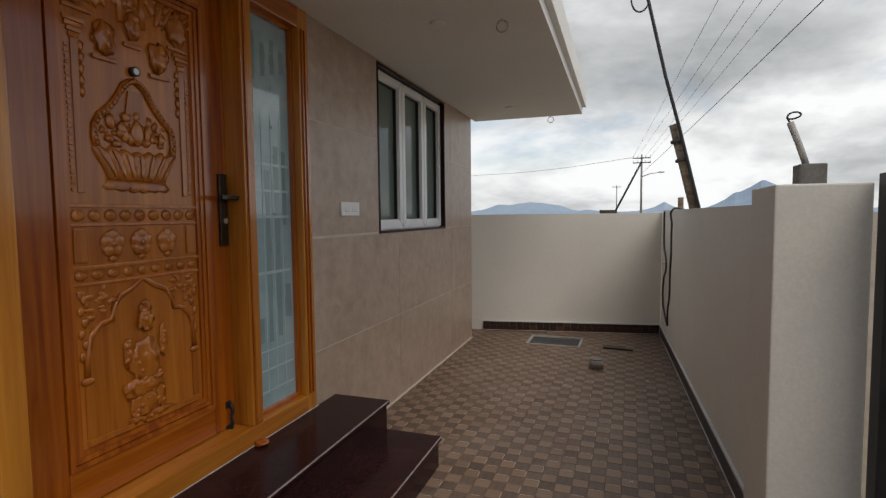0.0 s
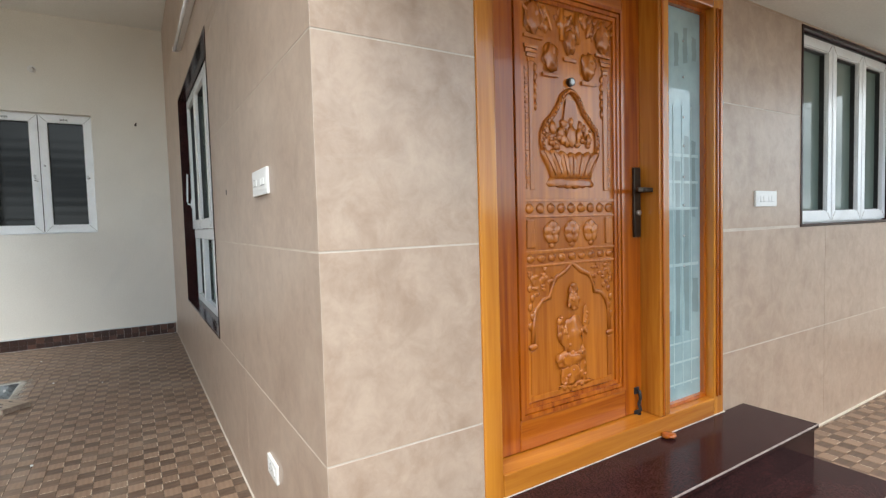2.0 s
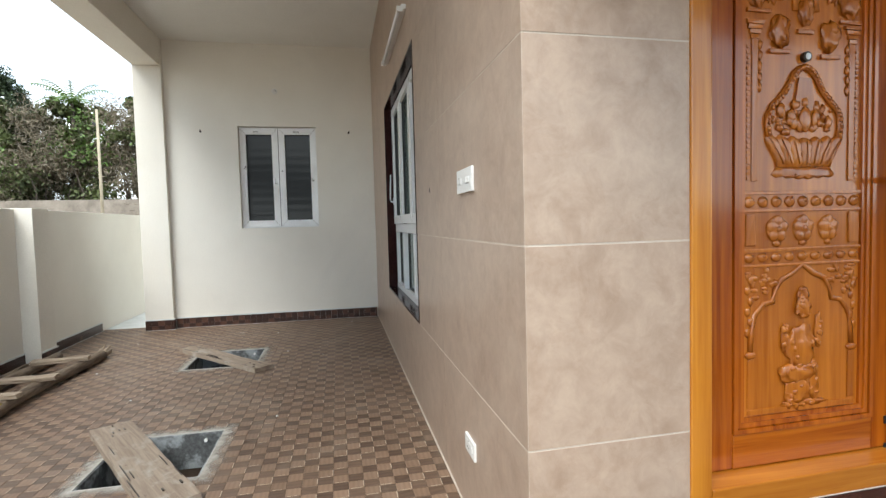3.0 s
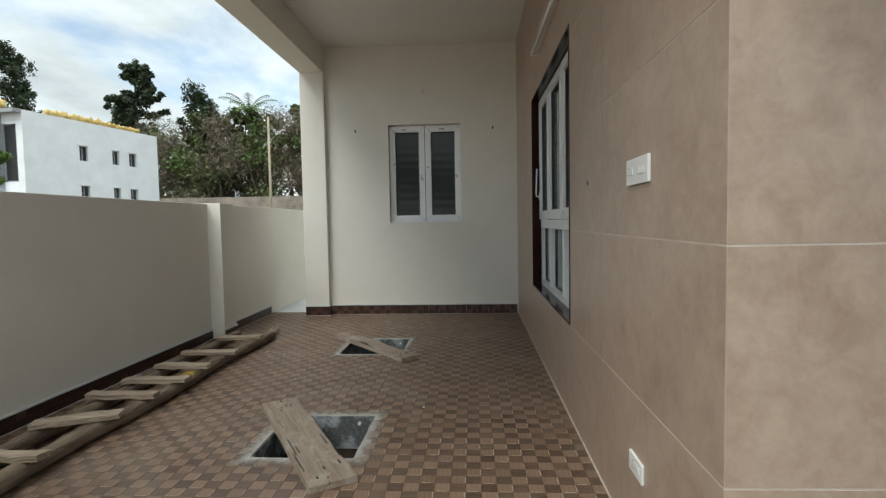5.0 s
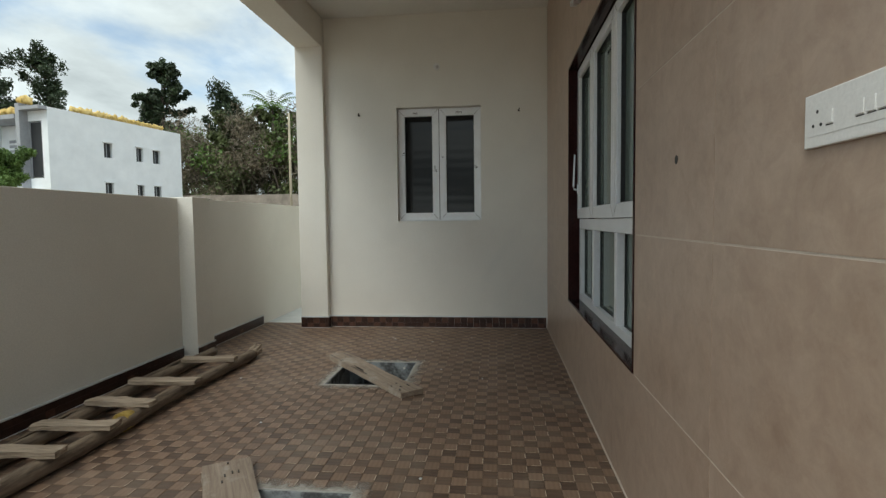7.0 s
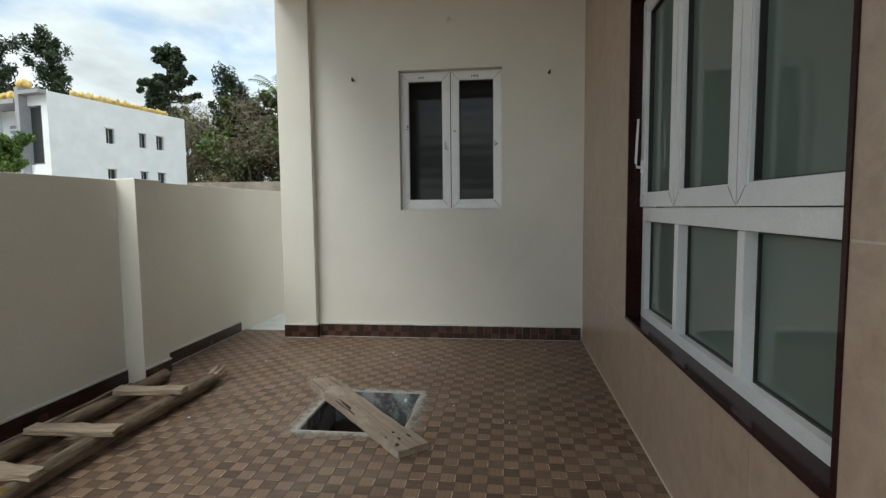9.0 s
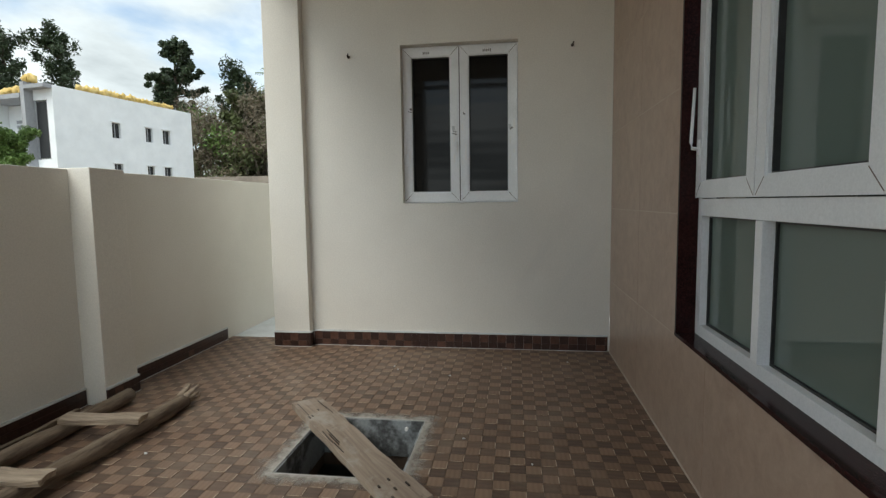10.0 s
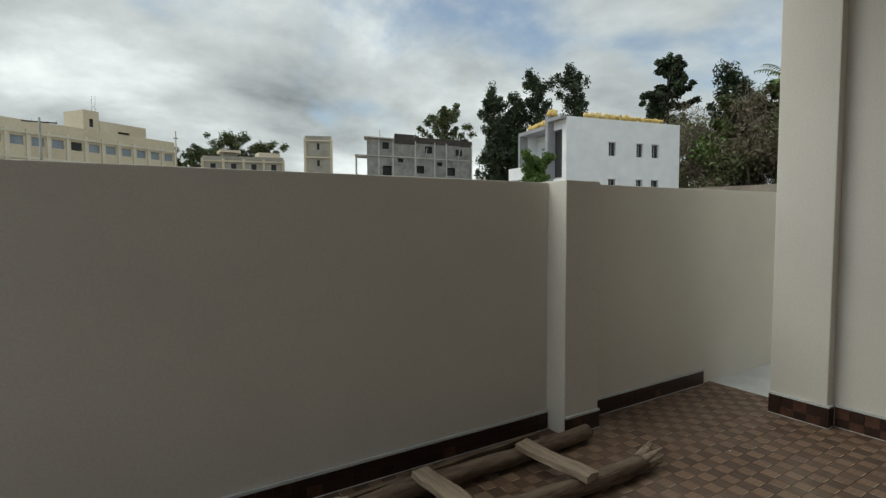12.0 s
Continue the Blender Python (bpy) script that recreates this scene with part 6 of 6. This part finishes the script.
# rubble wall
bm = bmesh.new(); wall_line(bm, (-53.0, -36.0), (-55.2, -8.0), 0.5, -0.3, 4.25)
rw = structure("rubble_wall", bm, RUBBLE, "tall rubble stone wall before the scrub", "wall")
rngw = random.Random(4)
bm = bmesh.new()
for k in range(300):
    f = rngw.random(); z = rngw.uniform(3.0, 4.15)
    blob(bm, (-53.0 - 2.2 * f + 0.03, -36 + 28 * f, z), (0.12, rngw.uniform(0.15, 0.3), rngw.uniform(0.1, 0.18)), 1, 0.3)
tagged(part("stone_face", bm, RUBBLE, rw), "rough stone faces", "", "", "stuff")


# white house with its decorated roof
def white_house():
    A, B = Vector((-33.24, -30.21, 0)), Vector((-44.9, -28.2, 0))
    ux = (B - A).normalized(); vx = Vector((ux.y, -ux.x, 0))
    if vx.y > 0:
        vx = -vx
    M = Matrix(((ux.x, vx.x, 0, A.x), (ux.y, vx.y, 0, A.y), (0, 0, 1, 0), (0, 0, 0, 1)))
    flip = M.to_3x3().determinant() < 0
    hs = thing("white_house", "white two-storey house with grey trim and a decorated roof", "house", (-38, -29, -0.3))
    T = 9.3
    def piece(name, spec, mat, label="", bev=0.0):
        bm = bmesh.new(); box(bm, *spec, bev=bev)
        if flip:
            bmesh.ops.reverse_faces(bm, faces=bm.faces)
        return part(name, bm, mat, hs, label, M)
    L = 11.83
    wins = [(4.15, 4.85), (7.05, 7.7), (8.7, 9.45)]
    rows = [(6.35, 7.45), (3.35, 4.45), (0.6, 1.6)]
    bm = bmesh.new()
    holed(bm, L, -0.3, T, [(*w, *r) for w in wins for r in rows], 0, 0.25)
    if flip:
        bmesh.ops.reverse_faces(bm, faces=bm.faces)
    part("wall", bm, WHITEHOUSE, hs, "", M)
    for w in wins:
        for r in rows:
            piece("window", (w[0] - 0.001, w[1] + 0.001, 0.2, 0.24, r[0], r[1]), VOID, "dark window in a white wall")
            piece("sunshade", (w[0] - 0.12, w[1] + 0.12, -0.10, 0.0, r[1] + 0.04, r[1] + 0.10), WHITEHOUSE)
            piece("window_bar", ((w[0] + w[1]) / 2 - 0.03, (w[0] + w[1]) / 2 + 0.03, 0.16, 0.20, r[0], r[1]), GREYPAINT)
    piece("wall", (L - 0.25, L, 0.251, 6.4, -0.3, T), WHITEHOUSE)
    piece("wall", (0.251, L - 0.251, 6.15, 6.4, -0.3, T), WHITEHOUSE)
    piece("roof", (0.3, L - 0.26, 0.26, 6.1, T - 0.5, T - 0.3), CEMENT)
    # facade with fins, balcony and tall window
    piece("wall", (0.0, 0.25, 0.251, 0.55, -0.3, T), WHITEHOUSE)
    piece("tall_window", (0.12, 0.2, 0.551, 1.75, 4.6, 8.3), VOID, "tall dark stair window")
    piece("window_surround", (0.02, 0.119, 0.551, 0.62, 4.5, 8.4), GREYPAINT); piece("window_surround", (0.02, 0.119, 1.69, 1.76, 4.5, 8.4), GREYPAINT)
    piece("wall", (0.02, 0.25, 0.551, 1.8, 8.401, T), WHITEHOUSE); piece("wall", (0.02, 0.25, 0.551, 1.8, -0.3, 4.499), WHITEHOUSE)
    piece("roof_slab", (-0.55, -0.001, 0.0, 1.8, T - 0.22, T + 0.02), GREYPAINT, "projecting grey roof edge")
    piece("fin", (-0.55, 0.25, 1.801, 2.15, -0.3, T + 0.25), GREYPAINT, "projecting grey fin")
    piece("balcony_wall", (1.2, 1.4, 2.251, 6.1, -0.3, T - 0.8), WHITEHOUSE)
    piece("balcony_door", (1.17, 1.199, 3.4, 4.2, 5.4, 7.6), GREYPAINT, "pale grey balcony door")
    piece("balcony_roof", (-0.55, 1.4, 2.251, 6.45, T - 0.75, T - 0.45), GREYPAINT)
    piece("fin", (-0.55, 1.2, 6.2, 6.45, 4.4, T - 0.751), GREYPAINT, "projecting grey fin")
    piece("balcony_slab", (-0.9, 1.19, 2.251, 7.6, 4.7, 5.0), WHITEHOUSE)
    piece("balcony_parapet", (-0.9, -0.75, 2.3, 7.6, 5.001, 5.75), WHITEHOUSE)
    piece("porch_slab", (-1.6, -0.0, 1.0, 7.0, 3.3, 3.55), WHITEHOUSE)
    for k in range(4):
        piece("louvre", (1.16, 1.199, 4.6, 5.3, 6.2 + 0.35 * k, 6.4 + 0.35 * k), GREYPAINT)
    rr = random.Random(3)
    for k in range(46):
        u = 1.9 + 8.2 * k / 46
        bm = bmesh.new(); blob(bm, (u, 0.2 + rr.uniform(-0.05, 0.1), T + 0.16 + rr.uniform(0, 0.1)), (rr.uniform(0.12, 0.2), 0.16, rr.uniform(0.14, 0.26)), 2, 0.9)
        part("roof_ornament", bm, YELLOW, hs, "yellow roof ornament", M)
    for k in range(16):
        v = 1.3 + 0.3 * k if k < 5 else 2.6 + 0.25 * (k - 5)
        bm = bmesh.new(); blob(bm, (-0.2, v, (T + 0.42 if k < 4 else T - 0.28) + rr.uniform(0, 0.12)), (0.17, rr.uniform(0.13, 0.2), rr.uniform(0.16, 0.3)), 2, 0.9)
        part("roof_ornament", bm, YELLOW, hs, "yellow roof ornament", M)


white_house()


def block_house(name, label, A, B, depth, top, floors, bays, wall_mat, rib_mat, win_mat, fl=3.2, open_share=0.0, seed=1, parapet=0.6, ribs=True, winw=0.5):
    """A far block: wall, storey bands, ribs between bays and one window a bay and storey."""
    A, B = Vector((*A, 0)), Vector((*B, 0))
    L = (B - A).length
    ux = (B - A) / L
    vx = Vector((-ux.y, ux.x, 0))
    if vx.dot(Vector((-3.4, -0.7, 0)) - A) > 0:
        vx = -vx
    M = Matrix(((ux.x, vx.x, 0, A.x), (ux.y, vx.y, 0, A.y), (0, 0, 1, 0), (0, 0, 0, 1)))
    flip = M.determinant() < 0
    hs = thing(name, label, "building", tuple((A + B) / 2 - Vector((0, 0, 0.3))), "", "")
    rr = random.Random(seed)
    def piece(nm, spec, mat, lab=""):
        bm = bmesh.new(); box(bm, *spec)
        if flip:
            bmesh.ops.reverse_faces(bm, faces=bm.faces)
        part(nm, bm, mat, hs, lab, M)
    bm = bmesh.new()
    bw = L / bays
    holes = []
    for f in range(floors):
        zt = top - parapet - f * fl
        for b in range(bays):
            holes.append((b * bw + bw * (0.5 - winw / 2), b * bw + bw * (0.5 + winw / 2), zt - 2.0, zt - 0.7))
    holed(bm, L, -0.3, top, holes, 0, 0.3)
    for spec in ((0, L, depth - 0.3, depth), (0, 0.3, 0.301, depth - 0.301), (L - 0.3, L, 0.301, depth - 0.301)):
        piece("wall", (*spec, -0.3, top), wall_mat)
    if flip:
        bmesh.ops.reverse_faces(bm, faces=bm.faces)
    part("wall", bm, wall_mat, hs, "", M)
    piece("roof", (0.31, L - 0.31, 0.31, depth - 0.31, top - 0.9, top - 0.6), CEMENT)
    for q in holes:
        open_ = rr.random() < open_share
        piece("window", (q[0], q[1], 0.22, 0.26, q[2], q[3]), VOID if open_ else win_mat, "near-black sheet for the unlit inside" if open_ else "")
    if ribs:
        for b in range(bays + 1):
            piece("rib", (b * bw - 0.25, b * bw + 0.25, -0.25, -0.001, -0.3, top - parapet + 0.3), rib_mat)
        for f in range(floors + 1):
            piece("band", (-0.25, L + 0.25, -0.32, -0.251, top - parapet - f * fl - 0.35, top - parapet - f * fl - 0.05), rib_mat)
    return hs


BEIGEBLOCK = surf("beige_cement_blocks", (0.30, 0.28, 0.235), (0.46, 0.43, 0.36), 0.4, 0.95, 4, 0.3, dirt=(0.22, 0.20, 0.17))
PALECREAM = surf("pale_cream_trim", (0.62, 0.57, 0.45), (0.72, 0.67, 0.55), 0.4, 0.85, 4, 0.1)
PALECEMENT = surf("pale_concrete", (0.42, 0.40, 0.37), (0.56, 0.54, 0.50), 0.6, 0.9, 5, 0.2)
STAINED = surf("dark_stained_cement", (0.045, 0.038, 0.034), (0.10, 0.085, 0.075), 0.6, 0.95, 4, 0.3)
PANE = surf("blue_grey_window", (0.20, 0.24, 0.29), (0.30, 0.35, 0.40), 0.5, 0.2)
block_house("cream_block", "long cream building with many windows", (28.0, -82.0), (-12.1, -110.3), 12, 15.8, 2, 18, CREAMHOUSE, PALECREAM, PANE, 3.6, 0.2, 2, 1.6, True, 0.62)
block_house("stair_tower", "cream rooftop stair block with a stained wall", (1.45, -101.6), (-0.6, -103.0), 5, 19.0, 1, 1, CREAMHOUSE, CREAMHOUSE, VOID, 3.2, 0, 2, 0.6, False, 0.25)
block_house("roof_block", "low cream rooftop block with a stained wall", (-0.65, -103.1), (-7.4, -107.5), 5, 17.6, 1, 1, CREAMHOUSE, CREAMHOUSE, STAINED, 3.2, 0, 2, 0.6, False, 0.25)
block_house("unfinished_house", "unfinished cream house with open bays", (-17.35, -114.8), (-32.5, -111.0), 10, 14.2, 2, 4, BEIGEBLOCK, CREAMHOUSE, VOID, 3.2, 0.5, 5, 0.8, True, 0.26)
block_house("stair_tower", "raw grey and cream stair tower", (-35.6, -105.9), (-40.6, -104.2), 4, 18.4, 3, 1, BEIGEBLOCK, CREAMHOUSE, VOID, 3.4, 0.1, 6, 0.8, True, 0.1)


def grey_shell():
    """A half-built concrete shell: bays between columns, odd dark openings, a dark stained upper wall."""
    A, B, top, depth = Vector((-39.4, -83.2, 0)), Vector((-60.9, -82.4, 0)), 15.2, 9.0
    L = (B - A).length
    ux, vx = (B - A) / L, Vector((-0.42, -0.907, 0))
    M = Matrix(((ux.x, vx.x, 0, A.x), (ux.y, vx.y, 0, A.y), (0, 0, 1, 0), (0, 0, 0, 1)))
    flip = M.determinant() < 0
    hs = thing("grey_shell", "unfinished grey concrete building shell with dark openings", "building", tuple((A + B) / 2 - Vector((0, 0, 0.3))))
    def link(nm, bm, mat, lab=""):
        if flip:
            bmesh.ops.reverse_faces(bm, faces=bm.faces)
        part(nm, bm, mat, hs, lab, M)
    holes = [(2.9, 4.1, 13.5, 14.7), (11.3, 12.8, 13.2, 14.5), (17.8, 19.3, 13.1, 14.3), (5.8, 6.9, 11.3, 12.0), (9.6, 11.1, 9.5, 10.9), (13.8, 14.9, 11.0, 11.7), (16.0, 17.7, 9.3, 10.8), (2.9, 4.6, 8.9, 10.6)]
    bm = bmesh.new()
    holed(bm, L, -0.3, top, holes, 0, 0.25)
    link("wall", bm, RAWBLOCK)
    for spec in ((0, L, depth - 0.3, depth), (0, 0.3, 0.26, depth - 0.31), (L - 0.3, L, 0.26, depth - 0.31)):
        link("wall", boxed(*spec, -0.3, top), RAWBLOCK)
    bm = bmesh.new(); box(bm, 0.31, L - 0.31, 0.26, depth - 0.31, top - 0.5, top - 0.2); link("roof", bm, CEMENT)
    for h in holes:
        # a dark sheet behind the hole paints the shade inside
        bm = bmesh.new(); box(bm, h[0] - 0.3, h[1] + 0.3, 0.45, 0.5, h[2] - 0.3, h[3] + 0.3); link("window", bm, VOID, "near-black sheet for the unlit inside")
    for u in (2.2, 4.9, 9.3, 13.3, 15.8, L - 0.15):
        bm = bmesh.new(); box(bm, u - 0.16, u + 0.16, -0.14, -0.002, -0.3, top); link("column", bm, PALECEMENT, "pale concrete column")
    for z in (12.35, 8.9):
        bm = bmesh.new(); box(bm, -0.1, L + 0.1, -0.2, -0.145, z - 0.2, z); link("floor_band", bm, PALECEMENT, "pale concrete floor edge")
    bm = bmesh.new(); box(bm, -0.5, 5.2, -0.6, 3.0, top + 0.002, top + 0.2); link("roof_slab", bm, PALECEMENT, "pale concrete roof slab")
    bm = bmesh.new(); box(bm, 5.22, 9.2, -0.15, 3.0, top - 0.6, top + 1.1); link("stained_wall", bm, STAINED, "dark stained upper wall")
    bm = bmesh.new(); box(bm, 9.5, L, -0.1, -0.0025, top - 0.3, top + 0.75); link("stained_wall", bm, STAINED, "dark stained parapet")
    for u in (11.4, 18.4):
        bm = bmesh.new(); tube(bm, [(u + 0.3, -0.3, 14.2), (u - 0.3, -0.35, 11.0)], 0.07, 6); link("prop", bm, PALECEMENT, "pale leaning prop")
    for u in (2.4, 9.4, 14.0):
        bm = bmesh.new(); tube(bm, [(u, 0.5, top - 0.1), (u, 0.5, top + 1.6)], 0.03, 5); link("steel_bar", bm, VOID, "thin steel starter bar")
    for f in (0.0, 2.0):
        bm = bmesh.new(); box(bm, -2.0 - 0.12, -2.0 + 0.12, f, f + 0.24, -0.3, 12.0); link("column", bm, PALECEMENT)
    bm = bmesh.new(); box(bm, -2.2, -0.01, -0.1, 3.0, 12.0, 12.3); link("balcony_slab", bm, PALECEMENT, "open balcony slab")


grey_shell()
bm = bmesh.new(); box(bm, -24.5, -20.6, -118, -113.6, 15.0, 15.5, 0.05)
tagged(part("roof_canopy", bm, CREAMHOUSE), "cream slab canopy on the unfinished roof", "canopy")
bm = bmesh.new(); box(bm, -23.9, -21.2, -117.5, -114.4, 13.4, 14.99)
tagged(part("roof_room", bm, BEIGEBLOCK), "small block room under the slab canopy", "shed")
bm = bmesh.new(); box(bm, -33.0, -28.5, -119, -115.5, 13.5, 15.6)
tagged(part("roof_tank_room", bm, CREAMHOUSE), "pale box room on the unfinished roof", "shed")


# poles and wires
def utility_pole(x, y, top, label, arm=1.0, arms=1, strut=None, lamp=False):
    up = thing("utility_pole", label, "pole", (x, y, -0.3), "utility poles")
    bm = bmesh.new(); tube(bm, [(x, y, -0.3), (x, y, top)], 0.13, 8, 0, 0.09); part("shaft", bm, RAWBLOCK, up)
    for k in range(arms):
        z = top - 0.45 - 0.5 * k
        bm = bmesh.new(); box(bm, x - arm, x + arm, y - 0.16, y - 0.08, z, z + 0.1); part("cross_arm", bm, BLACK, up)
        for d in (-0.95, -0.45, 0.45, 0.95):
            bm = bmesh.new(); tube(bm, [(x + d * arm, y - 0.12, z + 0.1), (x + d * arm, y - 0.12, z + 0.3)], 0.045, 6); part("insulator", bm, PLASTIC, up)
    if strut:
        bm = bmesh.new(); tube(bm, [strut, (x, y - 0.05, top - 0.8)], 0.12, 6); part("strut", bm, BLACK, up)
    if lamp:
        bm = bmesh.new(); tube(bm, [(x, y, top - 2.4), (x + 0.9, y, top - 2.1), (x + 1.9, y, top - 1.95)], 0.05, 6); part("lamp_arm", bm, STEEL, up)
        bm = bmesh.new(); blob(bm, (x + 2.0, y, top - 1.97), (0.35, 0.15, 0.09), 2); part("lamp_head", bm, STEEL, up)
    return up


utility_pole(1.3, 60.3, 7.7, "grey utility pole with cross arm and leaning strut", 0.9, 2, (-2.3, 60.2, -0.3), True)
utility_pole(-2.6, 118.0, 7.5, "distant grey utility pole with cross arm", 0.9, 1)
utility_pole(9.5, -16.0, 8.6, "grey utility pole beside the lane", 1.1, 1)
utility_pole(2.8, -60.4, 10.7, "dark utility pole with cross arms beyond the wall", 1.3, 1)
for x, y, t in ((-37.0, -14.8, 9.1), (-9.9, -80.4, 13.4), (-31.0, -38.0, 5.0)):
    sp = thing("plain_pole", "thin pale pole standing beyond the wall", "pole", (x, y, -0.3), "plain poles")
    bm = bmesh.new(); tube(bm, [(x, y, -0.3), (x, y, t)], 0.11, 8, 0, 0.08); part("shaft", bm, BEIGEPOLE, sp)
    bm = bmesh.new(); box(bm, x - 0.25, x + 0.25, y - 0.2, y - 0.12, t - 1.0, t - 0.85); part("bracket", bm, BLACK, sp)
an = thing("antenna_mast", "thin red and white antenna mast far away", "mast", (1.0, -130.6, -0.3))
for d in (-0.3, 0.3):
    bm = bmesh.new(); tube(bm, [(1.0 + d, -130.6, -0.3), (1.0 + d, -130.6, 27)], 0.06, 4); part("mast_leg", bm, STEEL, an)
for k in range(9):
    bm = bmesh.new(); box(bm, 0.7, 1.3, -130.62, -130.58, 8 + 2.1 * k, 8.08 + 2.1 * k); part("mast_brace", bm, STEEL, an)
for k, (x0, z0, x1, z1, r) in enumerate(((0.45, 7.5, 2.85, 8.33, 0.008), (0.9, 7.5, 3.6, 8.2, 0.008), (1.7, 7.5, 4.05, 8.05, 0.008), (2.15, 7.45, 4.6, 7.95, 0.008), (1.35, 5.7, 5.6, 7.71, 0.016))):
    def along(f):
        return (x0 + (x1 - x0) * f, 60.2 - 40.2 * f, z0 + (z1 - z0) * f - 0.35 * math.sin(math.pi * min(f / 1.9, 1)) + 0.35 * math.sin(math.pi / 1.9) * f)
    cable([along(f) for f in (0, 0.35, 0.7, 1.0, 1.3, 1.9)], r, "power_line", "dark overhead power line over the lane", "power line", 6, "power lines")
cable([(0.5, 60.2, 7.4), (-10, 68, 7.1), (-24, 78, 7.5), (-60, 100, 8.5)], 0.02, "power_line", "dark overhead power line over the lane", "power line", 6, "power lines")

# far hills
def ridge(name, peaks, dist, seed):
    bm = bmesh.new()
    n = 160
    rows = []
    rr = random.Random(seed)
    for k in range(n + 1):
        a = radians(-24 + 48 * k / n)
        x, y = dist * math.sin(a), dist * math.cos(a)
        z = 8.0
        for (px_, ph, pw) in peaks:
            z += ph * math.exp(-abs((x - px_) / pw) ** 1.25)
        z += 6 * noise.fractal(Vector((x * 0.012, seed, 0)), 1.0, 2.0, 4) + 2
        rows.append([bm.verts.new(v) for v in ((x * 0.93, y * 0.93, -3), (x * 0.97, y * 0.97, z * 0.55), (x, y, max(z, 4)), (x * 1.05, y * 1.05, -3))])
    for a, b in zip(rows, rows[1:]):
        for i in range(3):
            bm.faces.new((a[i], b[i], b[i + 1], a[i + 1]))
    bmesh.ops.recalc_face_normals(bm, faces=bm.faces)
    structure(name, bm, HILL, "mountains on the horizon, tinted blue for haze", "mountain")


ridge("backdrop", [(-360, 40, 95), (-480, 20, 70), (115, 34, 40), (409, 70, 70), (330, 30, 50), (470, 45, 90), (-250, 14, 60)], 2000, 3)

# ---- pieces of floors and walls ----
wall_tiles(wall_south, F_S, [-7.04, -6.085, -4.885, -3.685, -2.485, -1.2852], [0.0, 0.6, 1.2, 1.8, 2.4, 3.0, CEIL], [BIGWIN], 0)
wall_tiles(wall_east, F_D, [0.0005, 0.54, 1.97, 3.07, 4.27, 4.96], [0.0, 0.6, 1.2, 1.8, TOPD], [DOOR, NWIN], 0)
lay_floor(floor_porch, -7.24, -1.30, -3.10, 0.55, [HOLE1, HOLE2], lambda x, y: y < 0.5)
lay_floor(floor_yard, -1.54, 0.86, -3.10, 6.2, [CHAMBER], lambda x, y: y < 6.0 + 0.15 * x and (x > -1.3 or y > 0.45))
